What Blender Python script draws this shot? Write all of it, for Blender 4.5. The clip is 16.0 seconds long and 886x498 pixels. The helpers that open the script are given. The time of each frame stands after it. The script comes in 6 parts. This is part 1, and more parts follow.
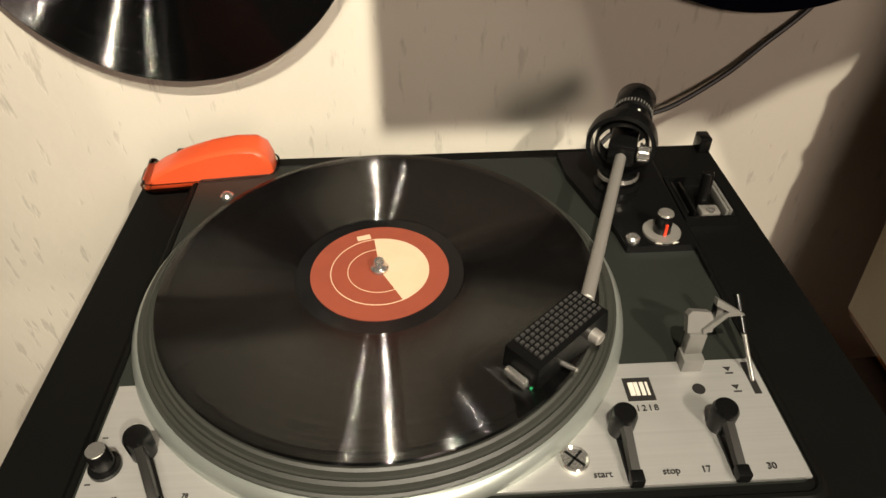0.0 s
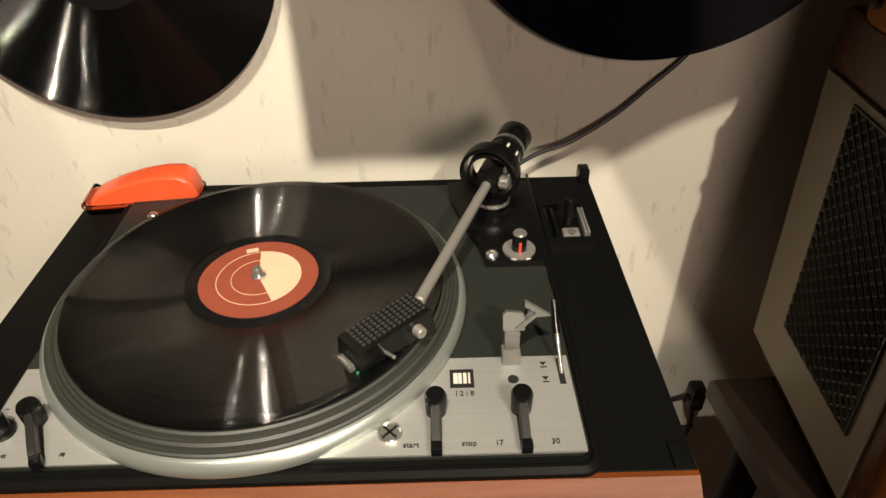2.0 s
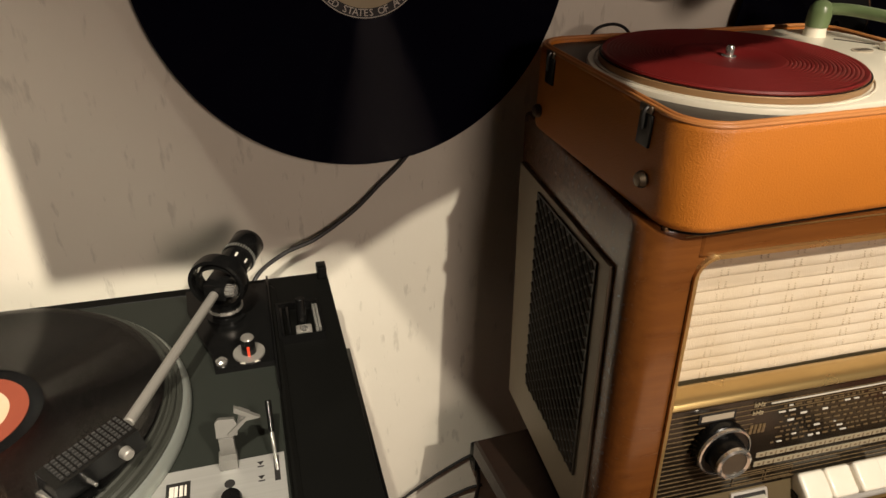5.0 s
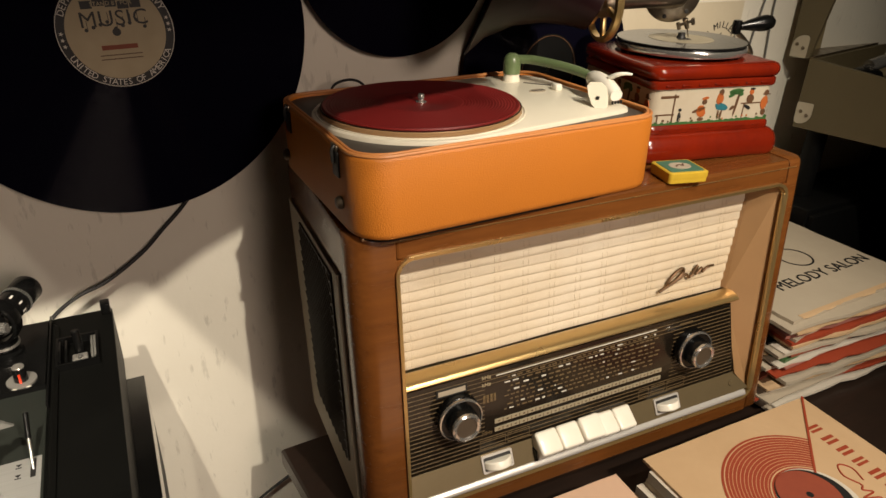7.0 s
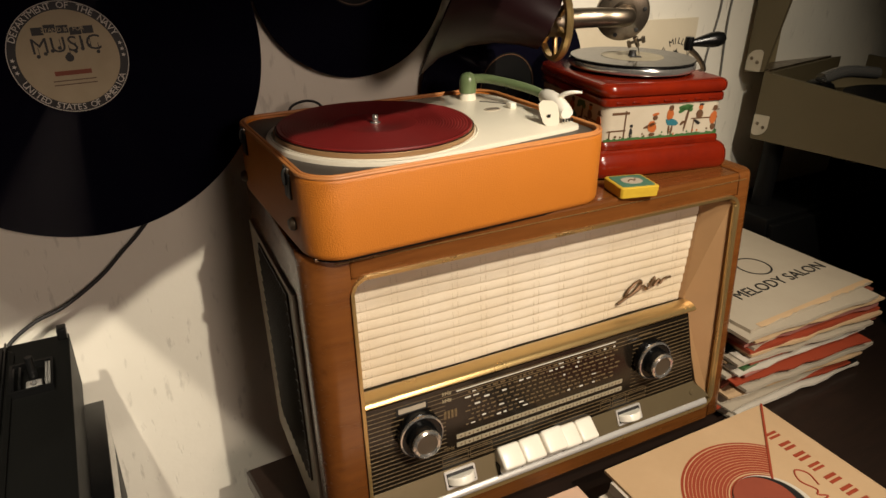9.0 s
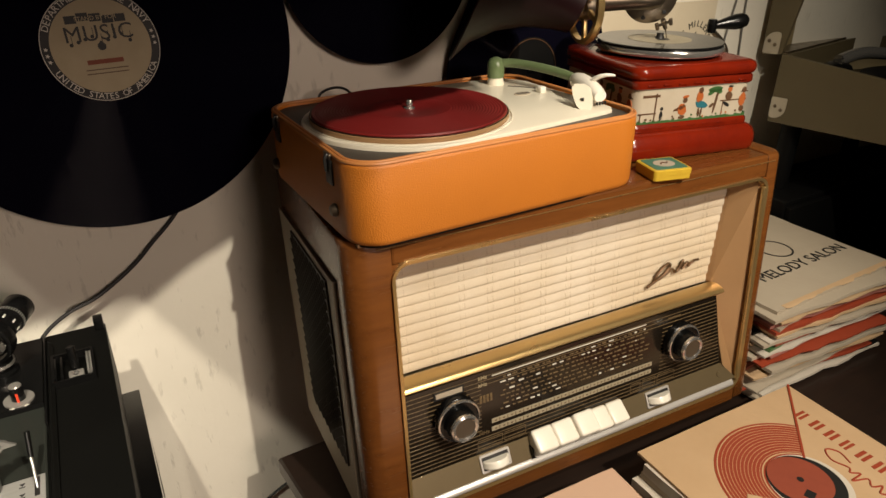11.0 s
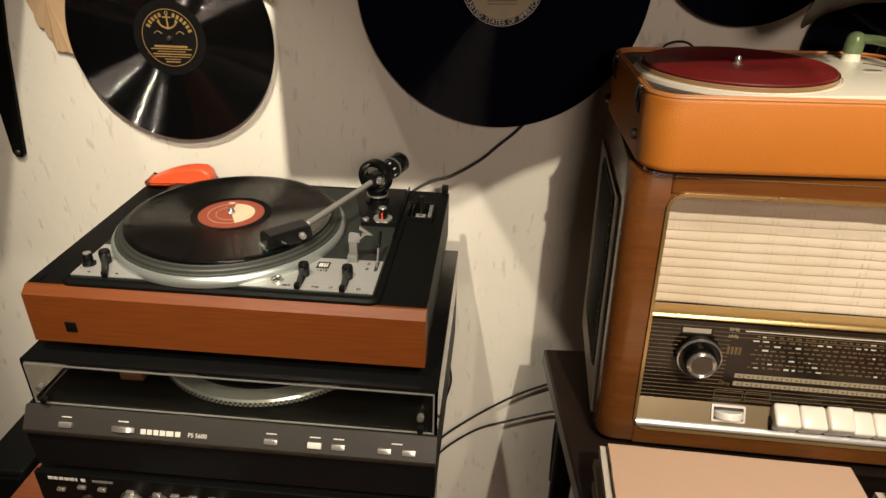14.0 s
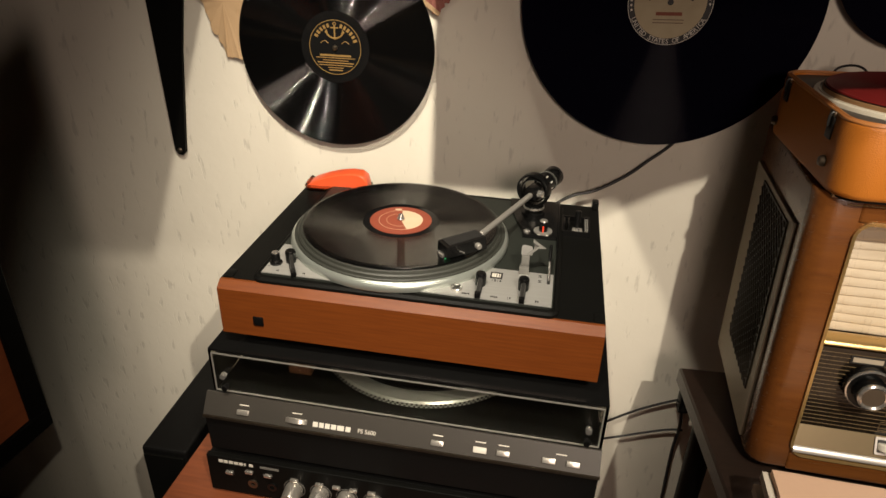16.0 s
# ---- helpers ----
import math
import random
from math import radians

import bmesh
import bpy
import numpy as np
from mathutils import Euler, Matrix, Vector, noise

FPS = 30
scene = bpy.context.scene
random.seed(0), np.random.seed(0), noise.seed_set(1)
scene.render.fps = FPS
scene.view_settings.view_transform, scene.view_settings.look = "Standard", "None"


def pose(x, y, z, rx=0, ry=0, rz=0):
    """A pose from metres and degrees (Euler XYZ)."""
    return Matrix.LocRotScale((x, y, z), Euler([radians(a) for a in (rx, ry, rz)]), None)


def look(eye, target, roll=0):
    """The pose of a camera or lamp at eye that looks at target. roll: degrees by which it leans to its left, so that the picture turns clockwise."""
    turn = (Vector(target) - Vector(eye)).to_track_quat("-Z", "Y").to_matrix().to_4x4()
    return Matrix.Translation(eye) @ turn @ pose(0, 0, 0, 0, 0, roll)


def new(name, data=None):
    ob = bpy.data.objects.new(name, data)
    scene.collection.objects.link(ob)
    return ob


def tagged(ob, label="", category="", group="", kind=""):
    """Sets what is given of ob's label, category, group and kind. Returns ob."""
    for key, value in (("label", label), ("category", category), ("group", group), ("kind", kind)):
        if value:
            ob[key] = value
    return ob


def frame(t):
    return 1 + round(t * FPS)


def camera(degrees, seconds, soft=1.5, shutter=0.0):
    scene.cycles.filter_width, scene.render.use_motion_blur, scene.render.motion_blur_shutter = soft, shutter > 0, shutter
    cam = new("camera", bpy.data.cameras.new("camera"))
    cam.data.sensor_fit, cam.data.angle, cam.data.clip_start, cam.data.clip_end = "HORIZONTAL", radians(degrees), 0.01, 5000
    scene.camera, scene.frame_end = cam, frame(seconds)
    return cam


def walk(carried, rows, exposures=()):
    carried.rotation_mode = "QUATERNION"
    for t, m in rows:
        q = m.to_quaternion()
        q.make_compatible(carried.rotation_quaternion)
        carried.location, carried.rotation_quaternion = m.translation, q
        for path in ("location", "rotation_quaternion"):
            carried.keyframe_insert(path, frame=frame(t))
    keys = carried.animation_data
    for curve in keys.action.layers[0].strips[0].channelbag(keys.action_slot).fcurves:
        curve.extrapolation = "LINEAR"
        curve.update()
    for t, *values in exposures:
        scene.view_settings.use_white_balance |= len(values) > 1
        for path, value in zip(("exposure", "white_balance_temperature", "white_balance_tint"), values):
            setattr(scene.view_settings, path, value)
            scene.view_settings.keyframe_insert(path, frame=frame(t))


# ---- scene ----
cam = camera(67.9, 16.0)
PATH = [
    (0, (0.087, 0.007, 1.288), (0.192, 1.525, -0.01), -0.5),
    (0.5, (0.113, -0.002, 1.295), (0.275, 1.531, 0.02), -0.1),
    (1, (0.141, -0.022, 1.303), (0.295, 1.536, 0.059), 0.6),
    (1.5, (0.177, -0.059, 1.312), (0.283, 1.513, 0.08), 1.1),
    (2, (0.184, -0.059, 1.315), (0.237, 1.533, 0.106), -1.1),
    (2.5, (0.185, -0.039, 1.321), (0.324, 1.574, 0.146), 0.4),
    (3, (0.195, -0.033, 1.331), (0.397, 1.593, 0.184), -0.2),
    (3.5, (0.203, -0.034, 1.339), (0.484, 1.59, 0.207), -0.3),
    (4, (0.214, -0.036, 1.338), (0.648, 1.6, 0.272), 0.2),
    (4.5, (0.233, -0.038, 1.348), (0.782, 1.544, 0.255), 2.8),
    (5, (0.266, -0.1, 1.358), (0.823, 1.528, 0.338), 2.3),
    (5.2, (0.286, -0.13, 1.357), (0.845, 1.513, 0.363), 2.3),
    (7.3, (0.365, -0.276, 1.401), (1.267, 1.279, 0.526), 1.8),
    (7.5, (0.371, -0.279, 1.401), (1.288, 1.276, 0.542), 1.9),
    (8, (0.379, -0.271, 1.402), (1.305, 1.289, 0.56), 1.1),
    (10.3, (0.38, -0.308, 1.413), (1.254, 1.259, 0.53), 1.6),
    (10.5, (0.366, -0.301, 1.41), (1.218, 1.287, 0.542), 1.0),
    (11, (0.342, -0.267, 1.403), (1.258, 1.273, 0.515), 0.5),
    (11.5, (0.334, -0.27, 1.391), (1.23, 1.275, 0.491), 1.5),
    (12, (0.357, -0.303, 1.393), (1.085, 1.322, 0.484), 2.3),
    (12.5, (0.389, -0.354, 1.406), (0.87, 1.365, 0.502), 1.1),
    (13, (0.387, -0.392, 1.402), (0.679, 1.38, 0.523), 1.5),
    (13.5, (0.374, -0.427, 1.389), (0.465, 1.362, 0.501), 3.3),
    (14, (0.373, -0.438, 1.389), (0.285, 1.32, 0.44), 1.5),
    (14.5, (0.332, -0.442, 1.396), (0.176, 1.316, 0.454), 0.6),
    (15, (0.284, -0.452, 1.404), (0.128, 1.305, 0.461), 1.3),
    (15.5, (0.251, -0.464, 1.404), (0.061, 1.292, 0.466), 2.0),
    (16, (0.234, -0.464, 1.406), (-0.014, 1.279, 0.456), 1.9),
]
walk(cam, [(t, look(eye, target, roll)) for t, eye, target, roll in PATH])

# ---- world, lamps, exposure ----
world = bpy.data.worlds.new("world")
scene.world = world
world.use_nodes = True
world.node_tree.nodes["Background"].inputs[0].default_value = (0.9, 0.7, 0.5, 1)
world.node_tree.nodes["Background"].inputs[1].default_value = 0.02


def lamp(name, place, watts, size, colour, kind="SPOT"):
    data = bpy.data.lights.new(name, kind)
    data.energy, data.shadow_soft_size, data.color = watts, size, colour
    ob = new(name, data)
    ob.location = place
    return ob


# reflector bulbs on the ceiling turned to the players: place, watts, aim, cone, soft edge
BULBS = (((-0.25, -0.42, 2.25), 20, (-0.10, 0.35, 1.03), 34, 0.6),
         ((0.068, -0.40, 2.25), 98, (0.02, 0.42, 1.02), 44, 0.9),
         ((0.787, -1.00, 2.25), 112, (0.60, 0.35, 0.95), 62, 0.6),
         ((1.00, -0.58, 2.25), 33, (1.00, 0.30, 0.95), 76, 0.6))
for place, watts, aim, cone, soft_edge in BULBS:
    bulb = lamp("ceiling_bulb_light", place, watts, 0.012, (1.0, 0.89, 0.72))
    bulb.data.spot_size, bulb.data.spot_blend = radians(cone), soft_edge
    bulb.rotation_euler = (Vector(aim) - bulb.location).to_track_quat("-Z", "Y").to_euler()
# added fill at the room's far side, behind the camera, lifting the shaded wall
rear = lamp("rear_fill_light", (0.85, -2.25, 2.1), 88, 0.32, (1.0, 0.78, 0.64))
rear.data.spot_size, rear.data.spot_blend = radians(42), 0.6
rear.rotation_euler = (Vector((0.42, 0.5, 1.0)) - rear.location).to_track_quat("-Z", "Y").to_euler()
scene.view_settings.exposure = 0.0


# ---- materials ----
def mat(name, colour, rough=0.5, metal=0.0, second=None, scale=20.0, stretch=(1, 1, 1), fine=0.0, bump=0.0, bump_scale=300.0,
        contrast=0.9, rough_var=0.05, coat=0.0, spec=0.5, grooves=False, island=0.0):
    """A procedural surface: two colours mixed by noise at two scales, with fine relief."""
    m = bpy.data.materials.new(name)
    m.use_nodes = True
    n, k = m.node_tree.nodes, m.node_tree.links
    b = n["Principled BSDF"]
    tc, mp = n.new("ShaderNodeTexCoord"), n.new("ShaderNodeMapping")
    mp.inputs["Scale"].default_value = stretch
    k.new(tc.outputs["Object"], mp.inputs["Vector"])
    big, small = n.new("ShaderNodeTexNoise"), n.new("ShaderNodeTexNoise")
    big.inputs["Scale"].default_value, big.inputs["Detail"].default_value = scale, 6
    small.inputs["Scale"].default_value, small.inputs["Detail"].default_value = scale * 9, 3
    k.new(mp.outputs[0], big.inputs["Vector"])
    k.new(mp.outputs[0], small.inputs["Vector"])
    mix = n.new("ShaderNodeMix")
    mix.data_type = "RGBA"
    second = second or tuple(c * 0.78 for c in colour)
    mix.inputs[6].default_value, mix.inputs[7].default_value = (*colour, 1), (*second, 1)
    ramp = n.new("ShaderNodeMapRange")
    ramp.inputs["From Min"].default_value, ramp.inputs["From Max"].default_value = 0.5 - contrast / 2, 0.5 + contrast / 2
    add = n.new("ShaderNodeMath")
    add.operation = "MULTIPLY_ADD"
    add.inputs[1].default_value = 0.2
    k.new(small.outputs[0], add.inputs[0])
    k.new(big.outputs[0], add.inputs[2])
    sub = n.new("ShaderNodeMath")
    sub.operation = "SUBTRACT"
    sub.inputs[1].default_value = 0.1
    k.new(add.outputs[0], sub.inputs[0])
    k.new(sub.outputs[0], ramp.inputs["Value"])
    k.new(ramp.outputs[0], mix.inputs[0])
    k.new(mix.outputs[2], b.inputs["Base Color"])
    r = n.new("ShaderNodeMapRange")
    r.inputs["To Min"].default_value, r.inputs["To Max"].default_value = max(0.02, rough - rough_var), min(1, rough + rough_var)
    k.new(big.outputs[0], r.inputs["Value"])
    k.new(r.outputs[0], b.inputs["Roughness"])
    b.inputs["Metallic"].default_value = metal
    b.inputs["Specular IOR Level"].default_value = spec
    b.inputs["Coat Weight"].default_value = coat
    b.inputs["Coat Roughness"].default_value = 0.12
    if bump:
        fine_noise, bm_node = n.new("ShaderNodeTexNoise"), n.new("ShaderNodeBump")
        fine_noise.inputs["Scale"].default_value, fine_noise.inputs["Detail"].default_value = bump_scale, 4
        k.new(mp.outputs[0], fine_noise.inputs["Vector"])
        bm_node.inputs["Strength"].default_value, bm_node.inputs["Distance"].default_value = bump, 0.002
        k.new(fine_noise.outputs[0], bm_node.inputs["Height"])
        k.new(bm_node.outputs[0], b.inputs["Normal"])
    if grooves:
        tan = n.new("ShaderNodeTangent")
        tan.direction_type, tan.axis = "RADIAL", "Z"
        b.inputs["Anisotropic"].default_value = grooves
        b.inputs["Anisotropic Rotation"].default_value = 0.25
        k.new(tan.outputs[0], b.inputs["Tangent"])
    return m


def wall_paint():
    m = mat("wall_paint", (0.77, 0.725, 0.625), 0.7, second=(0.69, 0.645, 0.545), scale=3.0, contrast=0.7, spec=0.25)
    n, k = m.node_tree.nodes, m.node_tree.links
    b = n["Principled BSDF"]
    tc, mp, st = n.new("ShaderNodeTexCoord"), n.new("ShaderNodeMapping"), n.new("ShaderNodeTexNoise")
    mp.inputs["Scale"].default_value = (95, 95, 26)
    st.inputs["Scale"].default_value, st.inputs["Detail"].default_value = 1.0, 3
    k.new(tc.outputs["Object"], mp.inputs["Vector"])
    k.new(mp.outputs[0], st.inputs["Vector"])
    pick = n.new("ShaderNodeMapRange")
    pick.inputs["From Min"].default_value, pick.inputs["From Max"].default_value = 0.62, 0.72
    k.new(st.outputs[0], pick.inputs["Value"])
    dirt = n.new("ShaderNodeMix")
    dirt.data_type = "RGBA"
    old = b.inputs["Base Color"].links[0].from_socket
    k.new(old, dirt.inputs[6])
    dirt.inputs[7].default_value = (0.36, 0.33, 0.28, 1)
    less = n.new("ShaderNodeMath")
    less.operation = "MULTIPLY"
    less.inputs[1].default_value = 0.32
    k.new(pick.outputs[0], less.inputs[0])
    k.new(less.outputs[0], dirt.inputs[0])
    k.new(dirt.outputs[2], b.inputs["Base Color"])
    soft, bp = n.new("ShaderNodeTexNoise"), n.new("ShaderNodeBump")
    soft.inputs["Scale"].default_value, soft.inputs["Detail"].default_value = 45, 5
    k.new(tc.outputs["Object"], soft.inputs["Vector"])
    hs = n.new("ShaderNodeMath")
    hs.operation = "SUBTRACT"
    k.new(soft.outputs[0], hs.inputs[0])
    k.new(pick.outputs[0], hs.inputs[1])
    bp.inputs["Strength"].default_value, bp.inputs["Distance"].default_value = 0.3, 0.002
    k.new(hs.outputs[0], bp.inputs["Height"])
    k.new(bp.outputs[0], b.inputs["Normal"])
    return m


def shellac(name="shellac_grooves", black=(0.0022, 0.0022, 0.0022), spec=0.75, steep=0.88):
    """Black record surface: fine groove walls, tilted in and out along the radius, in bands of different depth."""
    m = mat(name, black, 0.2, second=tuple(1.3 * c for c in black), scale=12, spec=spec)
    n, k = m.node_tree.nodes, m.node_tree.links
    b = n["Principled BSDF"]
    tc, flat, dist, band, rng = (n.new("ShaderNodeTexCoord"), n.new("ShaderNodeVectorMath"), n.new("ShaderNodeVectorMath"), n.new("ShaderNodeTexNoise"), n.new("ShaderNodeMapRange"))
    flat.operation, dist.operation = "MULTIPLY", "LENGTH"
    flat.inputs[1].default_value = (1, 1, 0)
    k.new(tc.outputs["Object"], flat.inputs[0])
    k.new(flat.outputs[0], dist.inputs[0])
    band.noise_dimensions = "1D"
    band.inputs["Scale"].default_value, band.inputs["Detail"].default_value = 330, 6
    k.new(dist.outputs["Value"], band.inputs["W"])
    rng.inputs["From Min"].default_value, rng.inputs["From Max"].default_value = 0.3, 0.7
    rng.inputs["To Min"].default_value, rng.inputs["To Max"].default_value = 0.045, 0.10
    k.new(band.outputs[0], rng.inputs["Value"])
    k.new(rng.outputs[0], b.inputs["Roughness"])
    # the slope of the groove wall, different for every groove
    fine, tilt, depth, lean = n.new("ShaderNodeMath"), n.new("ShaderNodeTexWhiteNoise"), n.new("ShaderNodeMapRange"), n.new("ShaderNodeVectorMath")
    fine.operation, tilt.noise_dimensions, lean.operation = "MULTIPLY", "1D", "SCALE"
    fine.inputs[1].default_value = 9000
    k.new(dist.outputs["Value"], fine.inputs[0])
    k.new(fine.outputs[0], tilt.inputs["W"])
    depth.inputs["To Min"].default_value, depth.inputs["To Max"].default_value = -steep, steep
    k.new(tilt.outputs["Value"], depth.inputs["Value"])
    unit, world_way, geo, add, norm = (n.new("ShaderNodeVectorMath"), n.new("ShaderNodeVectorTransform"), n.new("ShaderNodeNewGeometry"), n.new("ShaderNodeVectorMath"), n.new("ShaderNodeVectorMath"))
    unit.operation, add.operation, norm.operation = "NORMALIZE", "ADD", "NORMALIZE"
    world_way.vector_type, world_way.convert_from, world_way.convert_to = "VECTOR", "OBJECT", "WORLD"
    k.new(flat.outputs[0], unit.inputs[0])
    k.new(unit.outputs[0], lean.inputs[0])
    k.new(depth.outputs[0], lean.inputs["Scale"])
    k.new(lean.outputs[0], world_way.inputs[0])
    k.new(geo.outputs["Normal"], add.inputs[0])
    k.new(world_way.outputs[0], add.inputs[1])
    k.new(add.outputs[0], norm.inputs[0])
    k.new(norm.outputs[0], b.inputs["Normal"])
    return m


def wood(name, light, dark, rough, along=(2, 30, 30), coat=0.3, scale=6.0, spec=0.5):
    return mat(name, light, rough, second=dark, scale=scale, stretch=along, bump=0.12, bump_scale=60, contrast=0.6, coat=coat, spec=spec)


def glass(name, colour=(1, 1, 1), rough=0.02):
    m = bpy.data.materials.new(name)
    m.use_nodes = True
    b = m.node_tree.nodes["Principled BSDF"]
    b.inputs["Base Color"].default_value, b.inputs["Roughness"].default_value = (*colour, 1), rough
    b.inputs["Transmission Weight"].default_value, b.inputs["IOR"].default_value = 1.0, 1.45
    return m


WALL = wall_paint()
# unseen walls and ceiling are kept dark so that little light bounces back
ROOM = mat("low_bounce_paint", (0.10, 0.085, 0.07), 0.8, scale=2.0)
FLOOR = wood("floor_wood", (0.12, 0.07, 0.04), (0.06, 0.035, 0.02), 0.45)
CEILING = mat("ceiling_paint", (0.20, 0.18, 0.15), 0.8, scale=2.0)
PLINTH_WOOD = wood("plinth_veneer", (0.165, 0.044, 0.008), (0.11, 0.026, 0.0045), 0.42, (3, 40, 60), 0.0, spec=0.25)
CABINET_WOOD = wood("cabinet_veneer", (0.28, 0.085, 0.035), (0.16, 0.045, 0.02), 0.3)
RADIO_WOOD = wood("radio_veneer", (0.185, 0.064, 0.0145), (0.112, 0.036, 0.008), 0.26, (2, 25, 25), 0.4)
DARK_WOOD = wood("dark_stained_wood", (0.022, 0.012, 0.008), (0.012, 0.007, 0.005), 0.4, (3, 20, 20), 0.1)
BLACK_SATIN = mat("black_satin_vinyl", (0.0042, 0.0042, 0.0038), 0.42, second=(0.0052, 0.0052, 0.0047), scale=30, bump=0.05, bump_scale=900, spec=0.05)
BLACK_PLASTIC = mat("black_plastic", (0.004, 0.004, 0.004), 0.24, second=(0.005, 0.005, 0.0048), scale=40, spec=0.3)
BLACK_MATT = mat("black_matt_paint", (0.0045, 0.0045, 0.0045), 0.5, second=(0.0055, 0.0054, 0.0052), scale=20, spec=0.12)
SHELLAC = shellac()
VINYL = shellac("blue_black_vinyl", (0.0028, 0.0026, 0.0065), 0.03, 0.5)
RUN_OUT = mat("shellac_smooth", (0.005, 0.005, 0.0055), 0.14, second=(0.009, 0.0085, 0.008), scale=60, rough_var=0.06)
GREY_DECK = mat("grey_deck_enamel", (0.016, 0.0185, 0.0155), 0.42, second=(0.020, 0.0225, 0.019), scale=25, bump=0.05, bump_scale=1200, spec=0.25)
BRUSHED = mat("brushed_aluminium", (0.54, 0.535, 0.51), 0.38, 0.6, second=(0.46, 0.455, 0.43), scale=8, stretch=(1, 80, 80), bump=0.04, bump_scale=80, rough_var=0.12)
PLATTER = mat("turned_aluminium", (0.50, 0.53, 0.49), 0.32, 0.72, second=(0.42, 0.46, 0.42), scale=30, grooves=0.5)
SATIN = mat("satin_grey_metal", (0.33, 0.315, 0.285), 0.42, 0.5, second=(0.28, 0.265, 0.24), scale=60)
RAIL = mat("polished_alloy_rail", (0.74, 0.71, 0.67), 0.30, 0.55, second=(0.66, 0.63, 0.59), scale=12, rough_var=0.04)
CHROME = mat("chrome", (0.66, 0.64, 0.60), 0.16, 0.85, second=(0.58, 0.56, 0.52), scale=20, rough_var=0.03)
STEEL = mat("worn_steel", (0.30, 0.25, 0.19), 0.36, 0.95, second=(0.15, 0.115, 0.08), scale=40, contrast=0.4, rough_var=0.15)
RUBBER = mat("grey_green_rubber", (0.034, 0.036, 0.029), 0.5, second=(0.024, 0.025, 0.021), scale=60)

LABEL_RED = mat("red_paper_label", (0.27, 0.058, 0.028), 0.6, second=(0.22, 0.046, 0.024), scale=80)
CREAM_INK = mat("cream_paper", (0.66, 0.50, 0.36), 0.65, second=(0.60, 0.42, 0.26), scale=60)
ORANGE_BRISTLE = mat("orange_plastic", (0.75, 0.10, 0.03), 0.35, second=(0.65, 0.085, 0.025), scale=30)
CLEAR = glass("clear_acrylic", (0.85, 0.8, 0.7), 0.06)
SMOKED = glass("smoked_acrylic", (0.70, 0.68, 0.63), 0.02)
INK = mat("black_ink", (0.015, 0.014, 0.013), 0.5)
WHITE_INK = mat("white_ink", (0.7, 0.66, 0.58), 0.5)
GOLD_INK = mat("gold_ink", (0.36, 0.22, 0.075), 0.45, 0.3, second=(0.26, 0.16, 0.05), scale=200)
PALE_LABEL = mat("aged_cream_label", (0.47, 0.39, 0.25), 0.6, second=(0.38, 0.31, 0.19), scale=50)
RED_STRIPE = mat("red_mark", (0.8, 0.06, 0.02), 0.4)
GREEN_PLASTIC = mat("green_plastic", (0.02, 0.28, 0.10), 0.35)
LEVER = mat("dark_lever_metal", (0.045, 0.043, 0.040), 0.35, 0.5, second=(0.03, 0.029, 0.027), scale=80)
PAD = mat("charcoal_pad", (0.030, 0.029, 0.027), 0.6, second=(0.022, 0.021, 0.020), scale=200)
GREY_PLASTIC = mat("grey_plastic", (0.16, 0.155, 0.14), 0.45, second=(0.12, 0.118, 0.108), scale=40)
KNOB_METAL = mat("spun_knob_metal", (0.62, 0.59, 0.54), 0.28, 0.8, grooves=0.6, second=(0.6, 0.56, 0.5), scale=40)
BRONZE_STRIP = mat("grey_bronze_panel", (0.045, 0.040, 0.034), 0.42, 0.2, second=(0.036, 0.032, 0.027), scale=10)
WOVEN_TAN = mat("woven_tan_thread", (0.56, 0.45, 0.31), 0.8)
CLOTH = mat("cream_gold_speaker_cloth", (0.74, 0.66, 0.54), 0.75, second=(0.58, 0.46, 0.30), scale=4.5, stretch=(1, 1, 1), contrast=0.6, bump=0.5, bump_scale=900, spec=0.3)
BRASS = mat("gilt_trim", (0.60, 0.42, 0.18), 0.28, 0.8, second=(0.50, 0.34, 0.14), scale=12, rough_var=0.03)
PILLAR = mat("gold_beige_lacquer", (0.42, 0.25, 0.12), 0.35, 0.2, second=(0.36, 0.21, 0.10), scale=20, coat=0.3)
DIAL_BLACK = mat("dial_glass_brown_black", (0.012, 0.009, 0.006), 0.18, second=(0.009, 0.0065, 0.0045), scale=20, coat=0.15)
DIAL_GOLD = mat("dial_gold_print", (0.17, 0.115, 0.055), 0.4, second=(0.08, 0.053, 0.026), scale=400, contrast=0.3)
IVORY = mat("ivory_plastic", (0.84, 0.80, 0.71), 0.3, second=(0.78, 0.73, 0.61), scale=40, coat=0.2)
LEDGE = mat("olive_bronze_lacquer", (0.20, 0.155, 0.085), 0.33, 0.5, second=(0.16, 0.12, 0.065), scale=20)
BRONZE_SIGN = mat("bronze_sign", (0.17, 0.10, 0.05), 0.35, 0.6, second=(0.08, 0.045, 0.02), scale=60)
SCALE_STRIP = mat("grey_cream_scale", (0.36, 0.31, 0.22), 0.5, second=(0.28, 0.24, 0.16), scale=60)
SIDE_PANEL = mat("beige_side_panel", (0.36, 0.30, 0.22), 0.5, second=(0.30, 0.25, 0.175), scale=8, bump=0.1)
GRILLE = mat("brown_lattice_plastic", (0.06, 0.045, 0.030), 0.4, second=(0.045, 0.033, 0.022), scale=60)
ORANGE_CASE = mat("orange_leatherette", (0.53, 0.172, 0.020), 0.45, second=(0.47, 0.150, 0.016), scale=12, bump=0.35, bump_scale=700, spec=0.4)
CASE_EDGE = mat("orange_piping", (0.56, 0.24, 0.065), 0.45, second=(0.50, 0.18, 0.06), scale=50)
